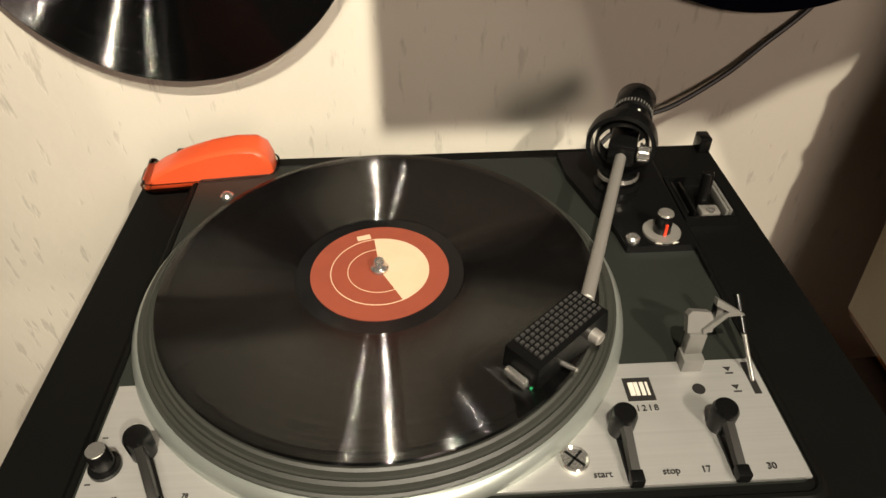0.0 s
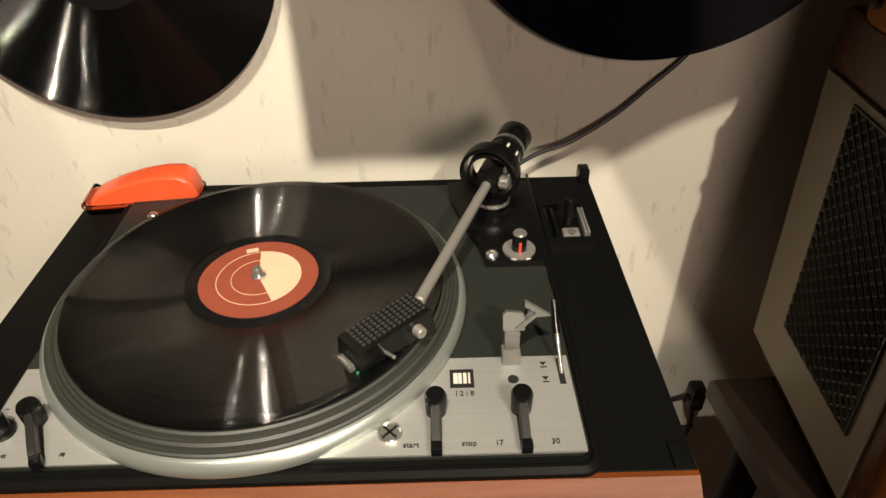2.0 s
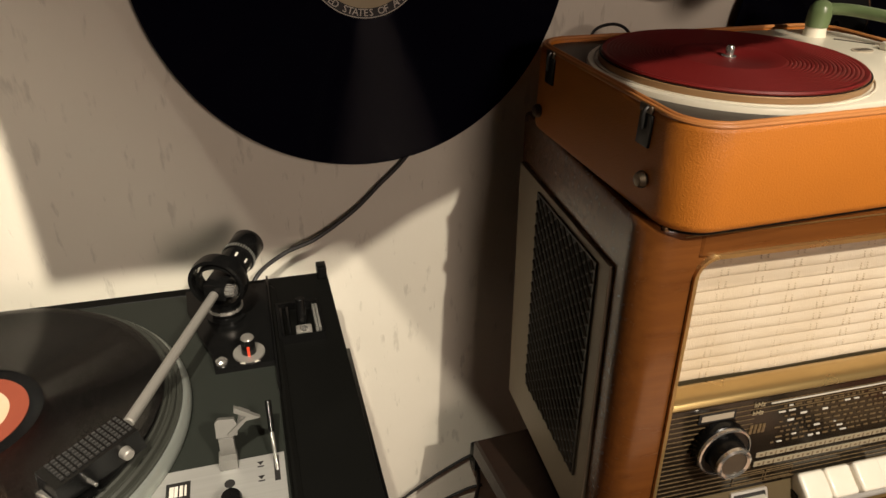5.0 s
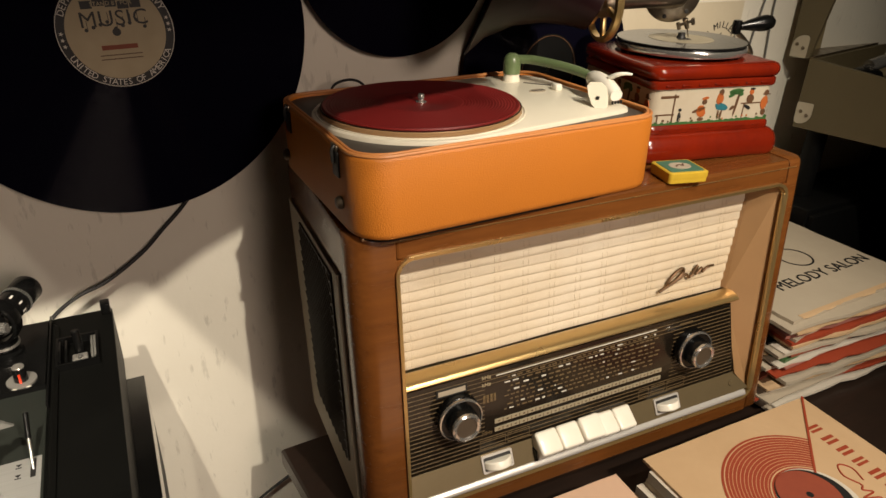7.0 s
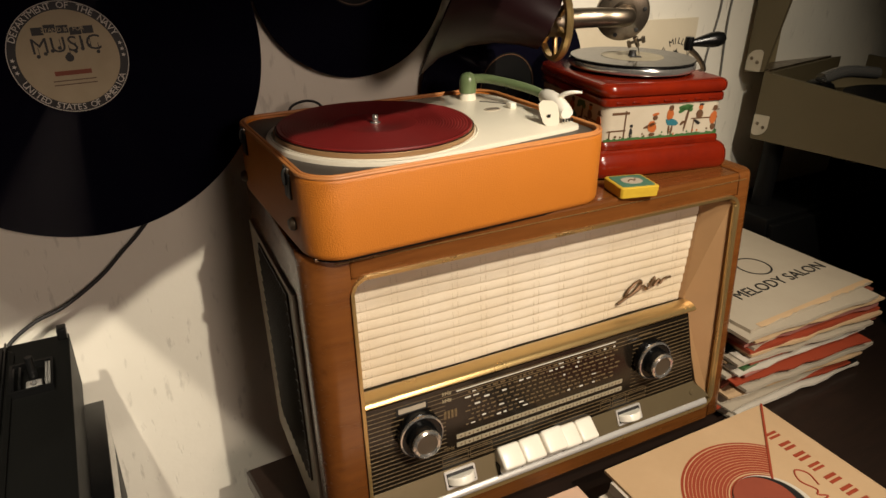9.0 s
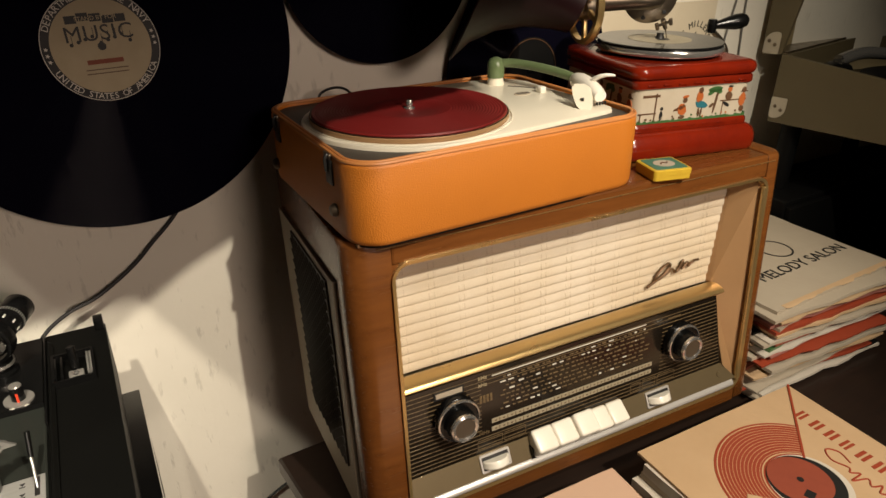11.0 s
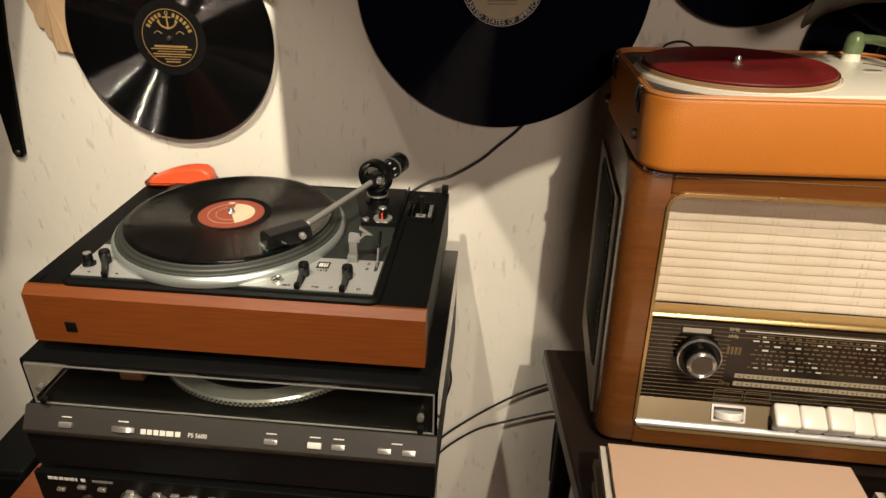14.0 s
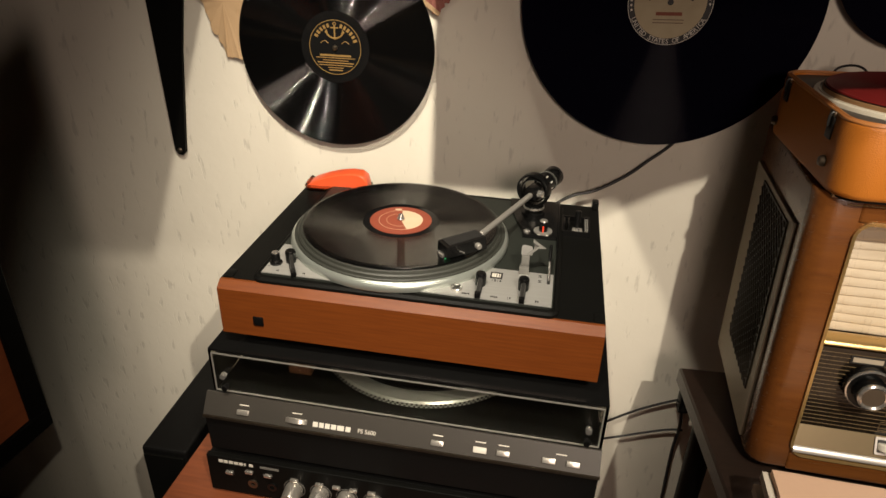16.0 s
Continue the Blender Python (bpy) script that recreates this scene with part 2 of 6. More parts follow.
DECK_GREY = mat("brown_grey_deck", (0.075, 0.062, 0.05), 0.5, second=(0.055, 0.045, 0.036), scale=30)
CREAM_DECK = mat("cream_enamel", (0.76, 0.71, 0.58), 0.35, second=(0.72, 0.66, 0.53), scale=15, coat=0.1)
RED_MAT = mat("dark_red_rubber", (0.20, 0.014, 0.013), 0.5, second=(0.155, 0.011, 0.010), scale=20, grooves=0.3)
GREEN_ARM = mat("sage_green_bakelite", (0.14, 0.19, 0.085), 0.3, second=(0.11, 0.155, 0.07), scale=30)
RED_TIN = mat("glossy_red_tin", (0.20, 0.0145, 0.0035), 0.20, second=(0.12, 0.008, 0.0025), scale=22, coat=0.25, rough_var=0.14, bump=0.10, bump_scale=160, contrast=0.5)
TIN_WHITE = mat("printed_cream_tin", (0.52, 0.46, 0.36), 0.3, second=(0.45, 0.38, 0.28), scale=60)
TIN_GREEN = mat("printed_green", (0.05, 0.13, 0.04), 0.35)
TIN_BLUE = mat("printed_blue", (0.03, 0.16, 0.20), 0.35)
TIN_ORANGE = mat("printed_orange", (0.45, 0.12, 0.03), 0.35)
TIN_BROWN = mat("printed_brown", (0.12, 0.06, 0.03), 0.4)
TIN_YELLOW = mat("yellow_tin", (0.62, 0.42, 0.04), 0.3, second=(0.5, 0.32, 0.03), scale=100)
TIN_TEAL = mat("teal_tin", (0.03, 0.14, 0.10), 0.35, second=(0.05, 0.18, 0.12), scale=120)
MAROON = mat("maroon_enamel", (0.012, 0.003, 0.004), 0.4, second=(0.009, 0.003, 0.003), scale=20, spec=0.2)
OLIVE_CASE = mat("olive_brown_leatherette", (0.125, 0.098, 0.05), 0.55, second=(0.10, 0.078, 0.04), scale=12, bump=0.3, bump_scale=700)
LID_LINING = mat("tan_lining", (0.28, 0.22, 0.115), 0.75, second=(0.23, 0.178, 0.09), scale=10)
PAPER = mat("tan_paper_sleeve", (0.52, 0.355, 0.205), 0.75, second=(0.44, 0.29, 0.155), scale=14, bump=0.2, bump_scale=120)
PINK_PAPER = mat("pale_pink_paper", (0.58, 0.39, 0.275), 0.7, second=(0.54, 0.35, 0.24), scale=6, bump=0.15, bump_scale=150)
PALE_BAG = mat("aged_cream_bag", (0.62, 0.54, 0.40), 0.7, second=(0.52, 0.44, 0.31), scale=9, bump=0.2, bump_scale=90)
GREY_PAPER = mat("grey_cream_paper", (0.42, 0.36, 0.275), 0.75, second=(0.35, 0.29, 0.215), scale=12, bump=0.2, bump_scale=120)
WHITE_PAPER = mat("white_paper", (0.58, 0.53, 0.45), 0.7, second=(0.48, 0.42, 0.34), scale=30)
BROWN_PAPER = mat("brown_red_paper", (0.26, 0.075, 0.035), 0.7, second=(0.2, 0.05, 0.03), scale=30)
SLEEVE_RED = mat("brick_red_print", (0.30, 0.045, 0.016), 0.6, second=(0.26, 0.038, 0.013), scale=40)
MAUVE_PAPER = mat("mauve_paper", (0.34, 0.13, 0.10), 0.7, second=(0.28, 0.10, 0.08), scale=20)
CABLE = mat("black_cable_rubber", (0.012, 0.011, 0.011), 0.45)
CORNER_PLATE = mat("pale_metal_corner", (0.62, 0.56, 0.45), 0.35, 0.5)
PICTURE = wood("red_brown_panel", (0.34, 0.10, 0.035), (0.24, 0.065, 0.025), 0.35)


# ---- building helpers ----
def group(name, m, label, category, of="", kind=""):
    ob = new(name)
    ob.matrix_world = m
    ob.empty_display_size = 0.02
    return tagged(ob, label, category, of, kind)


def part(name, bm, material, parent=None, label="", smooth=True, at=None):
    me = bpy.data.meshes.new(name)
    bmesh.ops.recalc_face_normals(bm, faces=bm.faces[:])
    bm.to_mesh(me)
    bm.free()
    me.materials.append(material)
    if smooth:
        me.polygons.foreach_set("use_smooth", [True] * len(me.polygons))
        me.set_sharp_from_angle(angle=radians(38))
    ob = new(name, me)
    if parent:
        ob.parent = parent
    if at is not None:
        ob.matrix_basis = at
    return tagged(ob, label)


def shape(verts, faces):
    bm = bmesh.new()
    vs = [bm.verts.new(v) for v in verts]
    for f in faces:
        bm.faces.new([vs[i] for i in f])
    return bm


def box(x0, y0, z0, x1, y1, z1, bevel=0.0, segs=2):
    bm = bmesh.new()
    bmesh.ops.create_cube(bm, size=1)
    for v in bm.verts:
        v.co = Vector(((x0, x1)[v.co.x > 0], (y0, y1)[v.co.y > 0], (z0, z1)[v.co.z > 0]))
    if bevel:
        bmesh.ops.bevel(bm, geom=bm.edges[:], offset=bevel, segments=segs, affect="EDGES", profile=0.5)
    return bm


def outline(w, d, r, n=8):
    """A rounded rectangle round the origin; r: one radius, or four from the front left anticlockwise."""
    rs = (r,) * 4 if not isinstance(r, (tuple, list)) else r
    pts = []
    for q, (sx, sy) in enumerate(((-1, -1), (1, -1), (1, 1), (-1, 1))):
        rad = max(rs[q], 1e-5)
        cx, cy = sx * (w / 2 - rad), sy * (d / 2 - rad)
        a0 = (180, 270, 0, 90)[q]
        for i in range(n + 1):
            a = radians(a0 + 90 * i / n)
            pts.append((cx + rad * math.cos(a), cy + rad * math.sin(a)))
    return pts


def stack(rings, closed=True):
    """Rings of equal count, skinned one on another, with caps."""
    bm = bmesh.new()
    rows = [[bm.verts.new(p) for p in ring] for ring in rings]
    n = len(rows[0])
    for a, b in zip(rows, rows[1:]):
        for i in range(n):
            bm.faces.new((a[i], a[(i + 1) % n], b[(i + 1) % n], b[i]))
    if closed:
        bm.faces.new(rows[0][::-1])
        bm.faces.new(rows[-1])
    return bm


def slab(cx, cy, w, d, r, levels, n=8):
    """A rounded plate: levels are (inset, z)."""
    rs = (r,) * 4 if not isinstance(r, (tuple, list)) else r
    rings = []
    for inset, z in levels:
        rings.append([(cx + x, cy + y, z) for x, y in outline(w - 2 * inset, d - 2 * inset, [max(q - inset, 0.0003) for q in rs], n)])
    return stack(rings)


def lathe(profile, n=48, cx=0.0, cy=0.0, close=False):
    """A turned form from (radius, z) pairs, from the bottom up."""
    bm = bmesh.new()
    rows = []
    for r, z in profile:
        if r < 1e-6:
            rows.append([bm.verts.new((cx, cy, z))])
        else:
            rows.append([bm.verts.new((cx + r * math.cos(2 * math.pi * i / n), cy + r * math.sin(2 * math.pi * i / n), z)) for i in range(n)])
    pairs = list(zip(rows, rows[1:])) + ([(rows[-1], rows[0])] if close else [])
    for a, b in pairs:
        for i in range(n):
            j = (i + 1) % n
            if len(a) == 1 and len(b) == 1:
                continue
            if len(a) == 1:
                bm.faces.new((a[0], b[j], b[i]))
            elif len(b) == 1:
                bm.faces.new((a[i], a[j], b[0]))
            else:
                bm.faces.new((a[i], a[j], b[j], b[i]))
    return bm


def between(bm, p, q):
    """Turns a form built along z from the origin to lie from p towards q."""
    d = Vector(q) - Vector(p)
    bm.transform(Matrix.Translation(p) @ d.to_track_quat("Z", "Y").to_matrix().to_4x4())
    return bm


def rod(p, q, r, r2=None, n=16):
    length = (Vector(q) - Vector(p)).length
    r2 = r if r2 is None else r2
    e = min(r, r2) * 0.2
    return between(lathe([(0, 0), (r - e, 0), (r, e), (r2, length - e), (r2 - e, length), (0, length)], n), p, q)


def smooth_line(points, steps=8):
    pts = [Vector(p) for p in points]
    pts = [2 * pts[0] - pts[1]] + pts + [2 * pts[-1] - pts[-2]]
    out = []
    for a, b, c, d in zip(pts, pts[1:], pts[2:], pts[3:]):
        for i in range(steps):
            t = i / steps
            out.append(0.5 * (2 * b + (c - a) * t + (2 * a - 5 * b + 4 * c - d) * t * t + (3 * b - a - 3 * c + d) * t ** 3))
    return out + [pts[-2]]


def tube(points, radius, n=8, steps=8):
    """A cable or bent bar; radius may be one number or one for each end."""
    line = smooth_line(points, steps)
    r0, r1 = radius if isinstance(radius, tuple) else (radius, radius)
    rings, up = [], Vector((0, 0, 1))
    for i, p in enumerate(line):
        d = (line[min(i + 1, len(line) - 1)] - line[max(i - 1, 0)]).normalized()
        side = d.cross(up)
        side = side.normalized() if side.length > 1e-4 else Vector((1, 0, 0))
        up = side.cross(d).normalized()
        r = r0 + (r1 - r0) * i / (len(line) - 1)
        rings.append([p + r * (math.cos(2 * math.pi * k / n) * side + math.sin(2 * math.pi * k / n) * up) for k in range(n)])
    return stack(rings)


def plate(poly, z0, z1):
    """An upright prism over a polygon of (x, y)."""
    return stack([[(x, y, z0) for x, y in poly], [(x, y, z1) for x, y in poly]])


def disc(r0, r1, z0, z1, n=64):
    """A flat ring or disc."""
    if r0 <= 0:
        return lathe([(0, z0), (r1, z0), (r1, z1), (0, z1)], n)
    return lathe([(r0, z0), (r1, z0), (r1, z1), (r0, z1)], n, close=True)


def sector(r, a0, a1, z0, z1, n=24):
    pts = [(0, 0)] + [(r * math.cos(radians(a0 + (a1 - a0) * i / n)), r * math.sin(radians(a0 + (a1 - a0) * i / n))) for i in range(n + 1)]
    return plate(pts, z0, z1)


def join(*bms):
    out = bmesh.new()
    me = bpy.data.meshes.new("tmp")
    for b in bms:
        b.to_mesh(me)
        out.from_mesh(me)
        b.free()
    bpy.data.meshes.remove(me)
    return out


def moved(bm, m):
    bm.transform(m)
    return bm


def words(text, size, material, parent, m, name="lettering", depth=0.0004, spacing=1.0, align="CENTER"):
    """Lettering as a thin mesh in the plane of m, read along its x."""
    cu = bpy.data.curves.new("text", "FONT")
    cu.body, cu.size, cu.extrude, cu.align_x, cu.align_y, cu.space_character, cu.resolution_u = text, size, depth, align, "CENTER", spacing, 3
    tmp = bpy.data.objects.new("text", cu)
    me = bpy.data.meshes.new_from_object(tmp)
    me.name = name
    bpy.data.objects.remove(tmp)
    bpy.data.curves.remove(cu)
    me.materials.clear()
    me.materials.append(material)
    ob = new(name, me)
    ob.parent = parent
    ob.matrix_basis = m
    return ob


def arc_words(text, size, radius, a0, a1, material, parent, m, inward=False, name="lettering"):
    """Lettering set round a circle, letter by letter in one mesh, from the angle a0 to a1."""
    cu = bpy.data.curves.new("text", "FONT")
    cu.size, cu.extrude, cu.align_x, cu.align_y, cu.resolution_u = size, 0.0003, "CENTER", "CENTER", 2
    out = bmesh.new()
    for i, ch in enumerate(text):
        if ch == " ":
            continue
        a = a0 + (a1 - a0) * i / max(1, len(text) - 1)
        cu.body = ch
        tmp = bpy.data.objects.new("text", cu)
        me = bpy.data.meshes.new_from_object(tmp)
        bpy.data.objects.remove(tmp)
        me.transform(pose(radius * math.cos(radians(a)), radius * math.sin(radians(a)), 0, 0, 0, a + (90 if inward else -90)))
        out.from_mesh(me)
        bpy.data.meshes.remove(me)
    bpy.data.curves.remove(cu)
    ob = part(name, out, material, parent, smooth=False)
    ob.matrix_basis = m
    return ob


# ---- the room ----
def room():
    def wall(name, b, material, label):
        return tagged(part(name, b, material, None, label, smooth=False), "", "", "", "structure")
    wall("wall_north", box(-1.6, 0.545, 0, 2.6, 0.70, 2.5), WALL, "white roughly plastered wall with small vertical scuffs")
    wall("wall_west", box(-1.75, -2.5, 0, -1.6, 0.70, 2.5), ROOM, "unseen side wall, coloured dark to hold down bounced light")
    wall("wall_east", box(2.6, -2.5, 0, 2.75, 0.70, 2.5), ROOM, "unseen side wall, coloured dark to hold down bounced light")
    wall("wall_south", box(-1.6, -2.65, 0, 2.6, -2.5, 2.5), ROOM, "unseen rear wall, coloured dark to hold down bounced light")
    wall("floor", box(-1.75, -2.65, -0.1, 2.75, 0.70, 0), FLOOR, "brown wooden floor")
    wall("ceiling", box(-1.75, -2.65, 2.5, 2.75, 0.70, 2.6), CEILING, "plain painted ceiling")


room()


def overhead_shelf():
    """Unseen shelves on the wall above, inferred from the straight-edged shade that they throw."""
    g = group("unseen_shelf", pose(0, 0, 0), "unseen dark shelf above the record players, outline fitted to the wall shade", "shelf", kind="structure")
    # light blocker out of view: its front is cut to each bulb's shade edge
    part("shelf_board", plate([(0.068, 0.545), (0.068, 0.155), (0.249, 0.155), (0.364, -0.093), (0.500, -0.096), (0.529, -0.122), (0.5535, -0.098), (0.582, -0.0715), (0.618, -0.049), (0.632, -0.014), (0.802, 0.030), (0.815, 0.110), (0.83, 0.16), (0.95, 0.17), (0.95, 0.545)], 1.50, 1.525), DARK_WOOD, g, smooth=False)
    g = group("unseen_shelf", pose(0, 0, 0), "plain dark wall shelf on black brackets", "shelf", kind="structure")
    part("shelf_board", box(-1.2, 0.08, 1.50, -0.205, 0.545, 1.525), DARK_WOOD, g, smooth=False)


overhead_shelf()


# ---- record discs ----
def record_parts(g, r, label_r, label_mat, run_out, thick=0.0018, rubber=None):
    """A grooved disc lying face up round the origin, with rim, run-out land and paper label."""
    t = thick
    part("grooved_disc", lathe([(0.0037, 0), (r - 0.001, 0), (r, t * 0.5), (r - 0.0006, t), (r - 0.003, t * 1.15), (r - 0.0045, t * 0.96), (run_out, t * 0.96),
                               (run_out, t * 0.7), (0.0037, t * 0.7)], 128, close=True), rubber or SHELLAC, g)
    part("run_out", disc(label_r - 0.001, run_out, t * 0.7, t * 0.98, 96), RUN_OUT if rubber is None else rubber, g)
    lab = part("label", disc(0.0037, label_r, t * 0.7, t * 1.12, 96), label_mat, g)
    return lab


def on_wall(x, z, y=0.5405, turn=0.0, lean=0.0):
    return pose(x, y, z, 90 - lean) @ pose(0, 0, 0, 0, 0, turn)


def anchor_record():
    g = group("shellac_record", on_wall(-0.0845, 1.194, 0.533, 0, 1.0) @ Matrix.Diagonal((1.03, 1.03, 1, 1)), "black shellac record with gold anchor label hanging on the wall", "record", "records on the wall")
    lab = record_parts(g, 0.150, 0.0405, BLACK_MATT, 0.052)
    z = 0.0024
    part("label_rim", disc(0.0388, 0.0396, z - 0.0004, z, 96), GOLD_INK, lab)
    # the anchor
    a = [disc(0.0016, 0.0026, z - 0.0004, z, 24), box(-0.0011, -0.0225, z - 0.0004, 0.0011, -0.002, z), box(-0.006, -0.0065, z - 0.0004, 0.006, -0.0047, z)]
    a[0] = moved(a[0], pose(0, 0, 0))
    arms = [(0.0145 * math.cos(radians(b)), 0.0145 * math.sin(radians(b)), z - 0.0002) for b in range(200, 341, 20)]
    a.append(moved(tube(arms, 0.0013, 6, 3), pose(0, -0.006, 0)))
    for s in (-1, 1):
        a.append(plate([(s * 0.0155, -0.0125), (s * 0.0122, -0.0080), (s * 0.0102, -0.0135)], z - 0.0004, z))
    part("anchor_mark", moved(join(*a), pose(0, 0.034, 0)), GOLD_INK, lab, "gold anchor emblem")
    for s in (-1, 1):
        part("letter_bar", join(*[moved(box(-0.0018, -0.0028, z - 0.0004, 0.0018, 0.0028, z), pose(0.0325 * math.cos(radians(q)), 0.0325 * math.sin(radians(q)), 0, 0, 0, q - 90))
                                  for q in [90 + s * (18 + 10.5 * i) for i in range(6 if s < 0 else 5)]]), GOLD_INK, lab)
        part("wave_mark", moved(tube([(0.010, 0.006, z), (0.016, 0.0095, z), (0.022, 0.006, z)], 0.0006, 5, 4), Matrix.Diagonal((s, 1, 1, 1))), GOLD_INK, lab)
    for i, (w, h) in enumerate(((0.024, 0.0028), (0.030, 0.0012), (0.020, 0.0012), (0.028, 0.0016), (0.026, 0.0012), (0.012, 0.0012), (0.013, 0.0018))):
        y = -0.0115 - 0.0036 * i
        part("text_bar", box(-w, y - h / 2, z - 0.0004, w, y + h / 2, z) if i < 6 else box(-w * 0.8, y - h / 2, z - 0.0004, w * 0.8, y + h / 2, z), GOLD_INK, lab)
    part("nail", lathe([(0, z), (0.0036, z), (0.0036, z + 0.003), (0.002, z + 0.005), (0, z + 0.005)], 20), STEEL, g, "steel nail head")


def music_record():
    g = group("transcription_record", on_wall(0.397, 1.284, 0.533, 2, 1.0) @ Matrix.Diagonal((1.036, 1.036, 1, 1)), "very large black record with cream music label hanging on the wall", "record", "records on the wall")
    lab = record_parts(g, 0.1965, 0.055, INK, 0.068, rubber=VINYL)
    z = 0.0026
    part("label_centre", disc(0.0037, 0.0465, 0.0019, z - 0.0002, 96), PALE_LABEL, lab, "cream printed centre")
    part("label_rim", disc(0.0543, 0.0550, z - 0.0006, z, 96), WHITE_INK, lab)
    flat = pose(0, 0, z)
    arc_words("UNITED STATES OF AMERICA", 0.0088, 0.0504, 207, 333, WHITE_INK, lab, flat, True)
    arc_words("DEPARTMENT OF THE NAVY", 0.0088, 0.0504, 155, 25, WHITE_INK, lab, flat)
    for q in (185, 192, 178, 5, -2, 12):
        part("star", moved(plate([(0.0022 * (1, 0.45)[i % 2] * math.cos(radians(36 * i)), 0.0022 * (1, 0.45)[i % 2] * math.sin(radians(36 * i))) for i in range(10)], 0, 0.0003),
                           pose(0.0504 * math.cos(radians(q)), 0.0504 * math.sin(radians(q)), z)), WHITE_INK, lab)
    words("MUSIC", 0.0215, INK, lab, pose(0, 0.0125, z), spacing=1.05)
    part("banner", join(*[box(-0.028 + 0.0112 * i, 0.0235 + 0.002 * math.sin(i * 1.4), z - 0.0004, -0.0175 + 0.0112 * i, 0.031 + 0.002 * math.sin(i * 1.4), z - 0.0001) for i in range(5)]), INK, lab, "dark ribbon over the title")
    words("STAND BY FOR", 0.0056, PALE_LABEL, lab, pose(0, 0.0275, z + 0.0002))
    for i in range(9):
        part("note_mark", moved(join(disc(0, 0.0018, 0, 0.0003, 16), box(0.0010, 0, 0, 0.0016, 0.009, 0.0003)), pose(-0.027 + 0.0068 * i, 0.0035 + 0.0022 * ((i * 5) % 4), z)), INK, lab)
    part("centre_hole", disc(0, 0.0040, 0.0018, z - 0.0001, 24), INK, lab)
    part("text_bar", box(-0.017, -0.0170, z - 0.0004, 0.017, -0.0125, z), BROWN_PAPER, lab)
    for i in range(2):
        part("text_bar", box(-0.02, -0.0228 - 0.004 * i, z - 0.0004, 0.02, -0.0218 - 0.004 * i, z), TIN_BROWN, lab)


def plain_record(x, z, r, label_r, label_mat, label, turn=0.0):
    g = group("shellac_record", on_wall(x, z, 0.532, turn, 0.7), label, "record", "records on the wall")
    lab = record_parts(g, r, label_r, label_mat, label_r + 0.012, rubber=VINYL)
    part("label_rim", disc(label_r - 0.003, label_r - 0.002, 0.0018, 0.0024, 64), TIN_BROWN, lab)
    return g


anchor_record()
music_record()
plain_record(0.7245, 1.370, 0.1325, 0.045, BLACK_MATT, "black shellac record with dark gilt label hanging on the wall")
plain_record(0.966, 1.204, 0.146, 0.05, BLACK_MATT, "black record on the wall behind the portable player")


def torn_sleeve():
    """Paper sleeve behind the anchor record, seen at two torn corners."""
    rng = random.Random(4)
    def crumpled(poly, n=7):
        pts = []
        for (x0, z0), (x1, z1) in zip(poly, poly[1:] + poly[:1]):
            for i in range(n):
                t = i / n
                pts.append((x0 + (x1 - x0) * t + rng.uniform(-1, 1) * 0.0025, z0 + (z1 - z0) * t + rng.uniform(-1, 1) * 0.0025))
        bm = bmesh.new()
        front = [bm.verts.new((x, 0.5395 - 0.004 * rng.random(), z)) for x, z in pts]
        mid = bm.verts.new((sum(p[0] for p in pts) / len(pts), 0.5345, sum(p[1] for p in pts) / len(pts)))
        back = [bm.verts.new((v.co.x, v.co.y + 0.0012, v.co.z)) for v in front]
        for i in range(len(front)):
            j = (i + 1) % len(front)
            bm.faces.new((front[i], front[j], mid))
            bm.faces.new((front[i], back[i], back[j], front[j]))
        return bm
    g = group("paper_sleeve", pose(0, 0, 0), "torn tan paper record sleeve pinned behind the anchor record", "record sleeve")
    part("torn_corner", crumpled([(-0.33, 1.30), (-0.298, 1.25), (-0.285, 1.21), (-0.265, 1.168), (-0.235, 1.166), (-0.20, 1.22), (-0.17, 1.34), (-0.30, 1.36)]), PAPER, g)
    c = part("printed_corner", crumpled([(0.005, 1.31), (0.037, 1.272), (0.072, 1.250), (0.093, 1.275), (0.11, 1.315), (0.095, 1.355), (0.005, 1.365)]), MAUVE_PAPER, g, "mauve printed corner with orange roundel")
    part("roundel", moved(disc(0.006, 0.009, 0, 0.0004, 32), pose(0.071, 0.5325, 1.288, 90)), TIN_ORANGE, c)
    part("red_edge", moved(box(0, 0, 0, 0.045, 0.0012, 0.006), pose(0.037, 0.5335, 1.274, 0, 36)), PAPER, c)


torn_sleeve()


def black_bracket():
    g = group("wall_bracket", pose(-0.373, 0.536, 0.998), "black tapered metal shelf bracket screwed to the wall", "bracket")
    pts = [(-0.009, 0.004), (-0.004, -0.003), (0.004, -0.004), (0.010, 0.002), (0.012, 0.02), (0.032, 0.176), (0.046, 0.255), (0.088, 0.502), (-0.028, 0.502), (-0.016, 0.25)]
    part("blade", moved(plate(pts, 0, 0.006), pose(0, 0.006, 0, 90)), BLACK_SATIN, g)
    part("screw", moved(lathe([(0, 0), (0.0042, 0), (0.0042, 0.0015), (0.002, 0.003), (0, 0.003)], 20), pose(0.0, 0.0, 0.005, 90)), STEEL, g)


black_bracket()

# ---- record player with orange-brown wooden plinth ----
DECK = pose(-0.119, 0.145, 1.0, 0, 0, -1.3) @ Matrix.Diagonal((1.042, 1.042, 1.042, 1))
SPIN = (0.1780, 0.1451)


